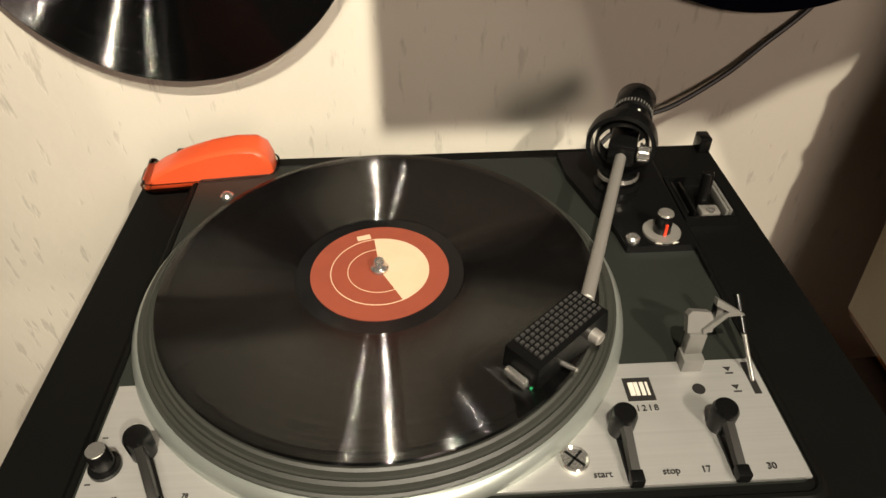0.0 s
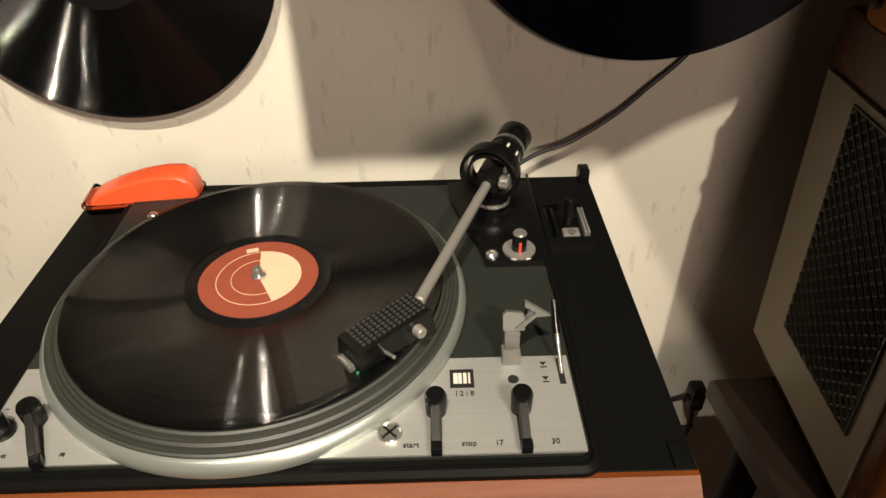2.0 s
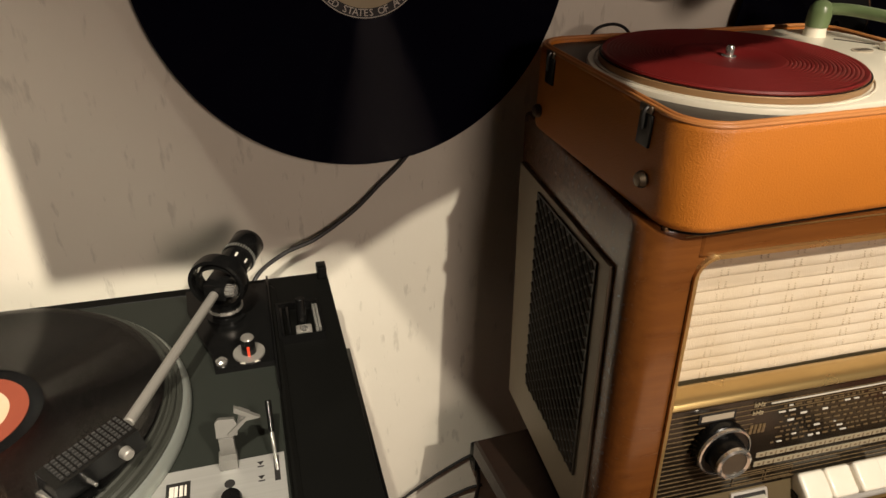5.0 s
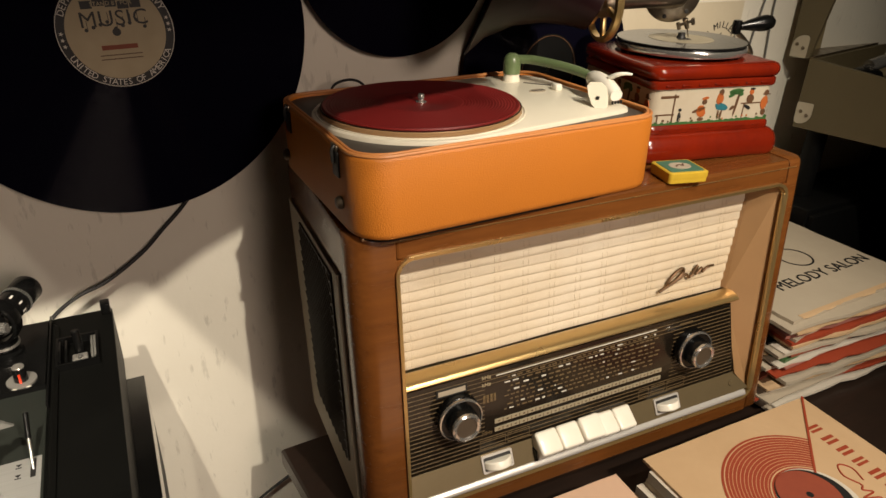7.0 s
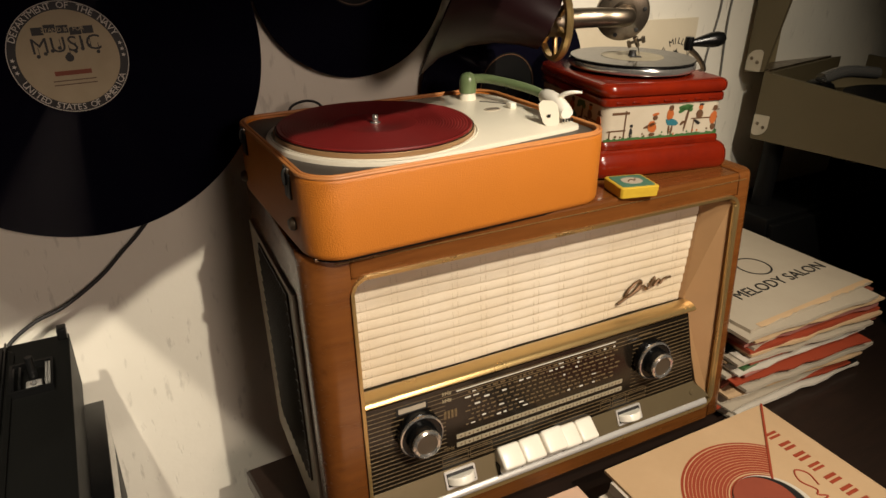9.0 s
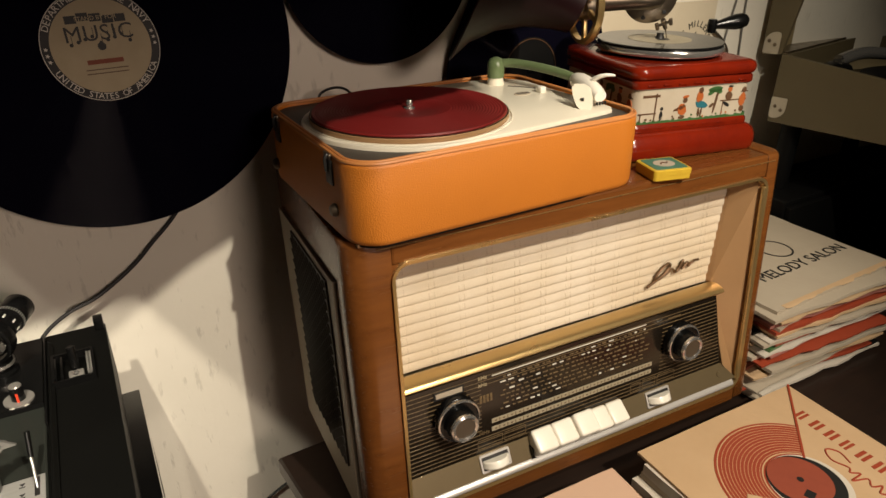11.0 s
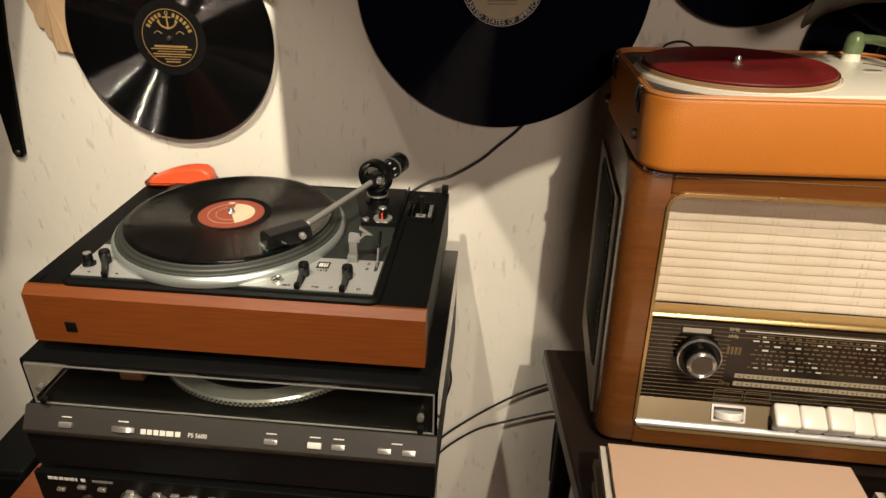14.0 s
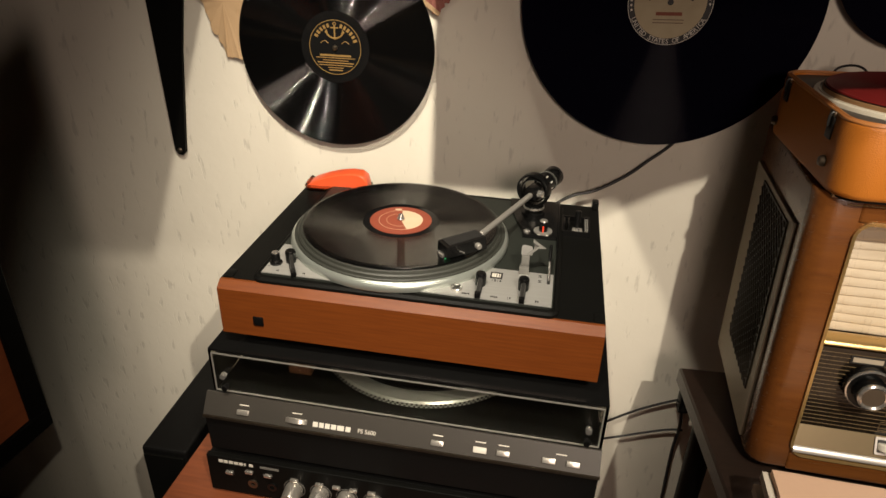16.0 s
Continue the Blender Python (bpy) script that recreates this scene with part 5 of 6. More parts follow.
    # sloping ledge with thumb wheels and keys, chrome rail
    put("ledge", shape([(0.0470, -0.002, 0.042), (x1 - 0.004, -0.002, 0.042), (0.5385, 0.0095, 0.0665), (0.0470, 0.0095, 0.0665), (0.0470, 0.026, 0.042), (x1 - 0.004, 0.026, 0.042), (0.5385, 0.026, 0.0665), (0.0470, 0.026, 0.0665)],
                       [(0, 1, 2, 3), (4, 5, 6, 7), (0, 1, 5, 4), (1, 2, 6, 5), (2, 3, 7, 6), (3, 0, 4, 7)]), LEDGE, g, "olive bronze sloping ledge", smooth=False)
    put("chrome_rail", stack([[(x, 0.003 + 0.0095 * math.cos(q), 0.0365 + 0.0062 * math.sin(q)) for q in [2 * math.pi * k / 20 for k in range(20)]] for x in (0.0480, x1 - 0.012)]), RAIL, g, "rounded chrome rail")
    put("ledge_screw", moved(lathe([(0, 0), (0.0040, 0), (0.0034, 0.0014), (0, 0.0018)], 16), pose(0.530, 0.0035, 0.054, 65)), LEDGE, g)
    for x in (0.160, 0.4165):
        at = pose(x, 0.0035, 0.0560, 65)
        w = put("wheel_slot", moved(slab(0, 0, 0.041, 0.021, 0.002, [(0, -0.0012), (0, 0.0014)]), at), RAIL, g)
        put("slot_gap", moved(slab(0, 0, 0.036, 0.0155, 0.001, [(0, 0.0012), (0, 0.0018)]), at), INK, w)
        put("thumb_wheel", moved(lathe([(0, -0.0048), (0.0170, -0.0048), (0.0182, -0.0034), (0.0182, 0.0034), (0.0170, 0.0048), (0, 0.0048)], 56), pose(x, 0.0055, 0.0545, -22)), IVORY, w, "ivory thumb wheel")
    for k, (lift, w) in enumerate(((0, 0.0300), (0.0, 0.0300), (0.005, 0.0300), (-0.006, 0.0262), (-0.006, 0.0262))):
        x = 0.2110 + (0.0304 * k if k < 3 else 0.0912 + 0.0266 * (k - 3))
        put("piano_key", moved(box(0, -0.0110, -0.011, w, 0.0175, 0.0115 + lift, 0.0034, 3), pose(x, -0.003, 0.0590, 36)), IVORY, g, "ivory push key")
    put("key_well", box(0.2090, -0.0040, 0.043, 0.3575, 0.011, 0.0570), BLACK_PLASTIC, g, smooth=False)
    # side: beige panel with lattice grille
    sp = put("side_panel", box(-0.0040, 0.040, 0.010, 0.010, RD - 0.008, 0.318, 0.001), SIDE_PANEL, g, "beige side panel", smooth=False)
    g0, g1, b0, b1 = 0.062, 0.196, 0.072, 0.308          # window from front to rear, from the bottom up
    put("grille_well", box(-0.0052, g0, b0, -0.0038, g1, b1), INK, sp, smooth=False)
    rim = [box(-0.0062, g0 - 0.002, b0 - 0.002, -0.0040, g0, b1 + 0.002), box(-0.0062, g1, b0 - 0.002, -0.0040, g1 + 0.002, b1 + 0.002),
           box(-0.0062, g0, b0 - 0.002, -0.0040, g1, b0), box(-0.0062, g0, b1, -0.0040, g1, b1 + 0.002)]
    put("grille_frame", join(*rim), GRILLE, sp, "brown grille frame", smooth=False)
    lat = []
    slope, gap = 0.9, 0.0135
    for sgn in (1, -1):
        c = b0 - slope * (g1 - g0)
        while c < b1 + slope * (g1 - g0):
            za, dz, t0, t1 = c, sgn * slope * (g1 - g0), 0.0, 1.0
            for lim, hi in ((b0, False), (b1, True)):
                t = (lim - za) / dz
                if (dz > 0) == hi:
                    t1 = min(t1, t)
                else:
                    t0 = max(t0, t)
            if t1 - t0 > 0.03:
                p, q = [Vector((-0.0062 - 0.0006 * sgn, g0 + (g1 - g0) * t, za + dz * t)) for t in (t0, t1)]
                lat.append(rod(p, q, 0.0013, 0.0013, 6))
            c += gap
    tagged(put("lattice", join(*lat), GRILLE, sp, "diagonal lattice bars"), kind="stuff")
    put("worn_edge", box(0.014, 0.0002, RH - 0.0030, 0.075, 0.008, RH - 0.0001, 0.0005), PILLAR, g, "worn pale edge of the veneer", smooth=False)


radio()


TABLE_Z = 0.750


def radio_table():
    g = group("table", pose(0, 0, 0), "dark brown stained table carrying the radio and record sleeves", "table")
    edge = ((0.545, -0.22), (1.80, -0.22), (1.80, 0.46), (0.496, 0.425))
    grow = lambda k: [(1.15 + (x - 1.15) * k, 0.14 + (y - 0.14) * k) for x, y in edge]
    part("tabletop", stack([[(x, y, TABLE_Z + z) for x, y in grow(k)] for k, z in ((0.992, -0.030), (1, -0.026), (1, -0.003), (0.995, 0))]), DARK_WOOD, g, smooth=False)
    for x, y in ((0.575, -0.17), (1.75, -0.17), (0.545, 0.38), (1.75, 0.41)):
        part("leg", rod((x, y, TABLE_Z - 0.030), (x, y, 0), 0.020, 0.014), BLACK_MATT, g)
    part("apron", box(0.56, 0.37, TABLE_Z - 0.10, 1.73, 0.39, TABLE_Z - 0.030), DARK_WOOD, g, smooth=False)


radio_table()

# ---- orange portable record player ----
CASE = pose(0.5466, 0.2269, 1.1312, -0.76, -0.90, -0.75)
CW, CD, CH = 0.3493, 0.265, 0.0841


def portable_player():
    g = group("portable_record_player", CASE, "orange leatherette portable record player with cream deck on the radio", "record player")
    c = (CW / 2, CD / 2)
    part("case_body", slab(*c, CW, CD, 0.036, [(0.004, 0.003), (0.0008, 0.006), (0, 0.010), (0, CH - 0.006), (0.001, CH - 0.003), (0.004, CH), (0.0055, CH - 0.002), (0.0055, 0.050)], 10), ORANGE_CASE, g, "orange grained leatherette case")
    for inset, z, r in ((0.0022, CH - 0.0012, 0.0020), (0.0056, CH - 0.0004, 0.0018)):
        o = [(c[0] + x, c[1] + y) for x, y in outline(CW - 2 * inset, CD - 2 * inset, 0.036 - inset, 10)]
        part("top_piping", tube([(x, y, z) for x, y in o + o[:1]], r, 8, 1), CASE_EDGE, g, "pale orange piping")
    # inset black slab draws the dark shadow gap between case and radio
    part("base_shadow_gap", slab(*c, CW - 0.012, CD - 0.012, 0.030, [(0, 0.0), (0, 0.004)]), BLACK_MATT, g, "black slab for the shaded gap below the case")
    part("deck_board", slab(*c, CW - 0.014, CD - 0.014, 0.030, [(0, CH - 0.010), (0, CH - 0.0045)]), DECK_GREY, g, "grey-brown deck board")
    # cream motor plate: round end to the left, square end to the right
    px, py, R = 0.1234, 0.1321, 0.1165
    pts = [(px + R * math.cos(radians(a)), py + R * math.sin(radians(a))) for a in range(90, 271, 6)]
    pts = [(x, max(y, 0.0145)) for x, y in pts]
    pts += [(0.24, 0.026), (0.316, 0.0335), (0.327, 0.0365), (0.333, 0.044), (0.334, 0.055), (0.334, 0.205), (0.328, 0.225), (0.313, 0.238), (0.28, 0.245), (0.2, 0.249)]
    rings = []
    mx, my = 0.16, 0.133
    for s, z in ((1, CH - 0.005), (1, CH - 0.002), (0.996, CH - 0.0005), (0.988, CH)):
        rings.append([(mx + (x - mx) * s, my + (y - my) * s, z) for x, y in pts])
    part("motor_plate", stack(rings), CREAM_DECK, g, "cream enamelled motor plate")
    part("plate_groove", lathe([(0.1100, -0.001), (0.1118, -0.001), (0.1114, 0.0012), (0.1104, 0.0012)], 96, close=True), CREAM_DECK, g, at=pose(px, py, CH))
    pl = part("platter", lathe([(0, 0), (0.1070, 0), (0.1078, 0.001), (0.1078, 0.0048), (0.1070, 0.0058), (0, 0.0058)], 128), PILLAR, g, "beige platter rim", at=pose(px, py, CH))
    part("platter_gap", lathe([(0.1060, 0.0052), (0.1072, 0.0052), (0.1072, 0.0062), (0.1060, 0.0062)], 128, close=True), BLACK_MATT, pl)
    prof = [(0, 0.0056), (0.1048, 0.0056), (0.1056, 0.0070), (0.1044, 0.0085)]
    r = 0.1015
    while r > 0.046:
        prof += [(r, 0.0083), (r - 0.0007, 0.0078), (r - 0.0014, 0.0083)]
        r -= 0.0032
    prof += [(0.044, 0.0083), (0.030, 0.0083), (0.0285, 0.0076), (0, 0.0076)]
    part("platter_mat", lathe(prof, 128), RED_MAT, pl, "dark red ribbed rubber mat")
    part("spindle", lathe([(0, 0.0076), (0.0060, 0.0076), (0.0060, 0.0084), (0.0034, 0.0090), (0.0034, 0.0150), (0.0026, 0.0165), (0, 0.0168)], 24), CHROME, pl, "short chrome spindle")
    # tonearm: green tube from the rear pivot to the cream head
    ax, ay = 0.2882, 0.2110
    piv = part("arm_pivot", lathe([(0, 0.0085), (0.0105, 0.0085), (0.0110, 0.012), (0.0112, 0.022), (0.0104, 0.0275), (0.0075, 0.0315), (0.0035, 0.0335), (0, 0.0338)], 32), GREEN_ARM, g, "sage green arm pivot", at=pose(ax, ay, CH + 0.0005))
    part("pivot_base", lathe([(0, -0.001), (0.0112, -0.001), (0.0096, 0.0085), (0, 0.0085)], 32), CREAM_DECK, piv)
    part("arm_tube", tube([(ax + 0.004, ay - 0.002, CH + 0.0262), (ax + 0.018, ay - 0.018, CH + 0.0272), (ax + 0.030, ay - 0.055, CH + 0.0262), (ax + 0.038, ay - 0.088, CH + 0.0235), (ax + 0.040, ay - 0.110, CH + 0.0205)], (0.0056, 0.0052), 14, 8), GREEN_ARM, g, "curved sage green tonearm")
    # cream head: rounded body that drops to a cut-off nose, with a hooked finger lift
    hd = part("pickup_head", stack([[(0.328 - 0.16 * d + w * math.cos(a), 0.106 - d, CH + zc + h * math.sin(a)) for a in [2 * math.pi * q / 20 for q in range(20)]]
                                    for d, w, h, zc in ((0.0, 0.0062, 0.0060, 0.0205), (0.006, 0.0090, 0.0088, 0.0200), (0.016, 0.0108, 0.0112, 0.0188), (0.030, 0.0108, 0.0118, 0.0172), (0.042, 0.0102, 0.0112, 0.0152), (0.052, 0.0094, 0.0092, 0.0132), (0.058, 0.0082, 0.0062, 0.0120))]), IVORY, g, "cream pickup head")
    part("finger_grip", tube([(0.322, 0.066, CH + 0.0270), (0.325, 0.058, CH + 0.0318), (0.331, 0.052, CH + 0.0335), (0.339, 0.050, CH + 0.0325)], (0.0030, 0.0013), 8, 5), IVORY, hd)
    part("needle_clip", join(*[box(0.313 + 0.004 * q, 0.0462, CH + 0.0030, 0.3145 + 0.004 * q, 0.0482, CH + 0.0065) for q in range(4)]), INK, hd, smooth=False)
    br = part("rest_bracket", stack([[(0.2985 + dx * q + 0.24 * z_, 0.049 + dy * q + 0.75 * z_, CH + z_) for dx, dy in ((-0.006, 0.007), (0.0075, -0.006), (0.0090, -0.0045), (-0.0045, 0.0085))] for z_, q in ((-0.0005, 0.55), (0.003, 0.95), (0.013, 1.15), (0.020, 1.1), (0.024, 0.6))]), CREAM_DECK, g, "cream arm rest bracket")
    part("bracket_slot", moved(box(-0.0016, -0.0012, -0.0016, 0.0016, 0.0012, 0.0016), pose(0.3005, 0.0565, CH + 0.0095, 0, 0, -42)), INK, br)
    part("speed_switch", box(0.3045, 0.137, CH - 0.001, 0.3140, 0.149, CH + 0.0075, 0.0025), IVORY, g)
    part("speed_mark", moved(disc(0, 0.0095, 0, 0.0010, 32), pose(0.2848, 0.1475, CH - 0.0002) @ Matrix.Diagonal((1.15, 0.8, 1, 1))), GREY_PAPER, g, "small oval speed plate")
    part("mark_print", join(*[box(0.2775 + 0.0045 * q, 0.1445, CH, 0.2800 + 0.0045 * q, 0.1505, CH + 0.0012) for q in range(4)]), DECK_GREY, g, smooth=False)
    part("switch_slot", moved(box(-0.018, -0.0012, 0, 0.018, 0.0012, 0.0010), pose(0.306, 0.178, CH - 0.0003, 0, 0, -52)), DECK_GREY, g)
    # metal fittings on the left side
    for y, z in ((0.0463, 0.0305), (0.2298, 0.0234)):
        part("stud", moved(lathe([(0, 0), (0.0062, 0), (0.0066, 0.002), (0.0048, 0.0055), (0, 0.0068)], 24), pose(0, y, z, 0, -90)), STEEL, g, "worn metal stud")
    for y in (0.046, 0.205):
        la = part("latch", box(-0.0020, y, CH - 0.030, 0.001, y + 0.016, CH - 0.006, 0.0008), LEVER, g, "dark worn metal latch")
        part("latch_hook", moved(tube([(-0.0035, 0, -0.007), (-0.0042, 0, 0.004), (-0.002, 0, 0.008), (0.001, 0, 0.0075)], 0.0016, 8, 5), pose(0, y + 0.008, CH - 0.010)), LEVER, la)
        part("catch_plate", box(-0.0016, y + 0.003, CH - 0.006, 0.001, y + 0.018, CH - 0.0005, 0.0006), STEEL, la)
    part("mains_loop", tube([(0.066, CD + 0.001, 0.070), (0.072, CD + 0.006, 0.086), (0.090, CD + 0.008, 0.0915), (0.106, CD + 0.006, 0.088), (0.118, CD + 0.001, 0.074)], 0.0016, 8, 6), CABLE, g, "looped brown mains cable")


portable_player()


# ---- toy gramophone ----
GRAM = pose(1.0352, 0.3533, 1.1418, 0, 0, -11.4)


def toy_gramophone():
    g = group("toy_gramophone", GRAM, "glossy red tin gramophone with printed cream band and crank", "gramophone")
    def tier(half, levels, name, material, label="", r=0.012):
        return part(name, slab(0, 0, 2 * half, 2 * half, r, levels, 6), material, g, label)
    tier(0.1012, [(0.006, 0.0), (0.002, 0.003), (0.0003, 0.008), (0, 0.015), (0.0010, 0.022), (0.0045, 0.0285), (0.0095, 0.0325), (0.015, 0.0340)], "base_tier", RED_TIN, "bulging rounded red base", r=0.018)
    tier(0.0890, [(0.003, 0.032), (0.0005, 0.034), (0, 0.037), (0.0005, 0.041), (0.003, 0.0435)], "lower_band", RED_TIN)
    band = tier(0.0849, [(0, 0.0430), (0, 0.0860)], "picture_band", TIN_WHITE, "cream band printed with small garden figures")
    tier(0.0880, [(0.003, 0.0848), (0.0005, 0.0865), (0, 0.089), (0.0005, 0.0945), (0.004, 0.0975)], "upper_band", RED_TIN)
    tier(0.0905, [(0.008, 0.0962), (0.002, 0.0980), (0.0003, 0.1010), (0, 0.1045), (0.0006, 0.1080), (0.003, 0.1110), (0.008, 0.1128), (0.014, 0.1133)], "top_tier", RED_TIN, "red top with rounded edge", r=0.016)
    for z in (0.0385, 0.0905):
        part("embossed_bead", join(*[moved(box(-0.006, -0.0893, z - 0.0012, 0.006, -0.0875, z + 0.0012, 0.0006), pose(-0.066 + 0.022 * q, 0, 0)) for q in range(7)]), RED_TIN, g)
    rng = random.Random(8)
    h = 0.0849

    def dab(x, z, w, t, c, R_, tilt=0.0):
        """A small printed patch: an uneven rounded outline."""
        pts = [(x + (w * math.cos(a) * math.cos(tilt) - t * math.sin(a) * math.sin(tilt)) * rng.uniform(0.86, 1.1), z + (w * math.cos(a) * math.sin(tilt) + t * math.sin(a) * math.cos(tilt)) * rng.uniform(0.86, 1.1)) for a in [2 * math.pi * q / 9 for q in range(9)]]
        part("printed_shape", moved(stack([[(u, y, v) for u, v in pts] for y in (-h - 0.0006, -h + 0.0005)]), R_), c, band, smooth=False)
    for turn in (0, 90, 180, 270):
        R_ = pose(0, 0, 0, 0, 0, turn)
        part("grass_strip", moved(join(*[box(-0.082 + 0.0041 * q, -h - 0.0004, 0.0430, -0.0780 + 0.0041 * q, -h + 0.0005, 0.0455 + rng.uniform(0, 0.0022)) for q in range(40)]), R_), TIN_GREEN, band, smooth=False)
        # sign post, cat, three figures, tree, bench with a figure
        part("printed_post", moved(join(box(-0.056, -h - 0.0004, 0.046, -0.0540, -h, 0.080), box(-0.074, -h - 0.0004, 0.0755, -0.050, -h, 0.0785), box(-0.078, -h - 0.0004, 0.055, -0.053, -h, 0.0568), box(-0.076, -h - 0.0004, 0.046, -0.0744, -h, 0.0565)), R_), TIN_BROWN, band, smooth=False)
        part("printed_bench", moved(join(box(0.040, -h - 0.0004, 0.0640, 0.080, -h, 0.0656), box(0.044, -h - 0.0004, 0.046, 0.0454, -h, 0.064), box(0.070, -h - 0.0004, 0.074, 0.081, -h, 0.0752)), R_), TIN_BROWN, band, smooth=False)
        for x, z, w, t, c, tilt in ((-0.0455, 0.0520, 0.0025, 0.0062, INK, 0.1), (-0.0455, 0.0610, 0.0024, 0.0022, INK, 0), (-0.0440, 0.0490, 0.0022, 0.0030, TIN_WHITE, 0),
                                    (-0.0160, 0.0580, 0.0062, 0.0085, TIN_ORANGE, 0.4), (-0.0130, 0.0690, 0.0034, 0.0034, TIN_BROWN, 0), (-0.0125, 0.0735, 0.0048, 0.0020, TIN_ORANGE, 0.2), (-0.0190, 0.0600, 0.0090, 0.0024, TIN_BROWN, 0.3), (-0.0150, 0.0485, 0.0044, 0.0024, TIN_BROWN, 0),
                                    (0.0080, 0.0720, 0.0052, 0.0074, TIN_ORANGE, 0), (0.0090, 0.0800, 0.0036, 0.0036, TIN_BROWN, 0), (0.0120, 0.0622, 0.0095, 0.0046, TIN_BLUE, -0.2), (0.0090, 0.0525, 0.0015, 0.0060, TIN_BROWN, 0.1), (0.0130, 0.0525, 0.0015, 0.0060, TIN_BROWN, -0.1),
                                    (0.0300, 0.0800, 0.0100, 0.0038, TIN_GREEN, 0.1), (0.0250, 0.0765, 0.0055, 0.0030, TIN_GREEN, 0.6), (0.0360, 0.0775, 0.0050, 0.0034, TIN_GREEN, -0.4), (0.0330, 0.0640, 0.0017, 0.0160, TIN_BROWN, -0.12), (0.0275, 0.0600, 0.0040, 0.0020, TIN_BROWN, 0.7),
                                    (0.0520, 0.0700, 0.0052, 0.0060, TIN_BROWN, 0.3), (0.0525, 0.0785, 0.0034, 0.0032, TIN_ORANGE, 0), (0.0530, 0.0820, 0.0040, 0.0014, INK, 0), (0.0500, 0.0600, 0.0060, 0.0022, INK, -0.5),
                                    (0.0740, 0.0645, 0.0052, 0.0085, TIN_ORANGE, 0), (0.0745, 0.0765, 0.0035, 0.0035, TIN_BROWN, 0), (0.0750, 0.0530, 0.0036, 0.0044, TIN_BROWN, 0)):
            dab(x, z, w, t, c, R_, tilt)
        for q in range(14):
            dab(rng.uniform(-0.075, 0.078), rng.uniform(0.047, 0.053), 0.0012, 0.0014, rng.choice((TIN_GREEN, TIN_BROWN, TIN_ORANGE)), R_)
    # turntable with record
    tt = part("turntable", lathe([(0, 0.1133), (0.014, 0.1133), (0.014, 0.1155), (0.068, 0.1155), (0.0775, 0.1165), (0.0790, 0.1180), (0.0790, 0.1262), (0.0780, 0.1275), (0, 0.1275)], 96), BLACK_PLASTIC, g, "black turntable with nickelled rim")
    part("rim_band", lathe([(0.0780, 0.1176), (0.0800, 0.1176), (0.0806, 0.1186), (0.0806, 0.1240), (0.0800, 0.1250), (0.0780, 0.1250)], 96, close=True), CHROME, tt, "nickelled rim band")
    part("toy_record", lathe([(0, 0.1272), (0.0795, 0.1272), (0.0802, 0.1280), (0.0790, 0.1290), (0, 0.1290)], 96), RUN_OUT, tt, "small black record")
    part("toy_label", disc(0, 0.0400, 0.1286, 0.1293, 48), SCALE_STRIP, tt, "pale worn label")
    part("label_patch", moved(plate([(-0.012, -0.009), (0.004, -0.012), (0.009, -0.002), (0.003, 0.006), (-0.007, 0.003)], 0.1288, 0.1296), pose(0, -0.004, 0)), INK, tt)
    part("centre_pin", lathe([(0, 0.129), (0.006, 0.129), (0.0045, 0.133), (0.0045, 0.136), (0, 0.1365)], 20), INK, tt)
    # crank out of the far right side
    ck = part("crank_rod", tube([(0.088, 0.072, 0.070), (0.150, 0.098, 0.074), (0.200, 0.110, 0.080), (0.208, 0.110, 0.086), (0.190, 0.106, 0.104), (0.170, 0.103, 0.118), (0.164, 0.102, 0.127)], 0.0042, 10, 6), STEEL, g, "bent steel crank")
    part("crank_knuckle", moved(lathe([(0, -0.012), (0.0062, -0.010), (0.0075, 0.0), (0.0062, 0.009), (0, 0.010)], 20), pose(0.166, 0.101, 0.126)), BLACK_PLASTIC, ck)
    part("crank_handle", between(lathe([(0, 0), (0.0050, 0), (0.0060, 0.010), (0.0085, 0.022), (0.0112, 0.036), (0.0114, 0.046), (0.0090, 0.054), (0.004, 0.058), (0, 0.059)], 24), (0.166, 0.101, 0.1255), (0.222, 0.0915, 0.1335)), BLACK_PLASTIC, ck, "black turned wooden handle")
    # tonearm tube from the spoked horn mount to the round sound box
    part("neck_tube", tube([(-0.128, -0.010, 0.177), (-0.100, -0.012, 0.178), (-0.070, -0.018, 0.1795), (-0.050, -0.026, 0.180), (-0.034, -0.026, 0.180), (-0.024, -0.014, 0.180), (-0.022, -0.004, 0.180)], (0.0125, 0.0100), 16, 8), STEEL, g, "tarnished metal tonearm tube")
    toward = Vector((-0.34, -0.90, -0.10)).normalized()
    centre = Vector((-0.020, 0.004, 0.1815))
    turn = toward.to_track_quat("Z", "Y").to_matrix().to_4x4()
    face = Matrix.Translation(centre) @ turn
    sbx = part("sound_box", moved(lathe([(0, -0.007), (0.029, -0.007), (0.033, -0.005), (0.034, 0.0), (0.033, 0.004), (0.030, 0.006), (0.016, 0.0075), (0.013, 0.011), (0, 0.011)], 48), face), STEEL, g, "round tarnished sound box")
    for q in range(6):
        a = radians(60 * q + 15)
        part("rim_screw", moved(lathe([(0, 0.0045), (0.0028, 0.0045), (0.0026, 0.0075), (0, 0.0080)], 12), face @ pose(0.0265 * math.cos(a), 0.0265 * math.sin(a), 0)), INK, sbx)
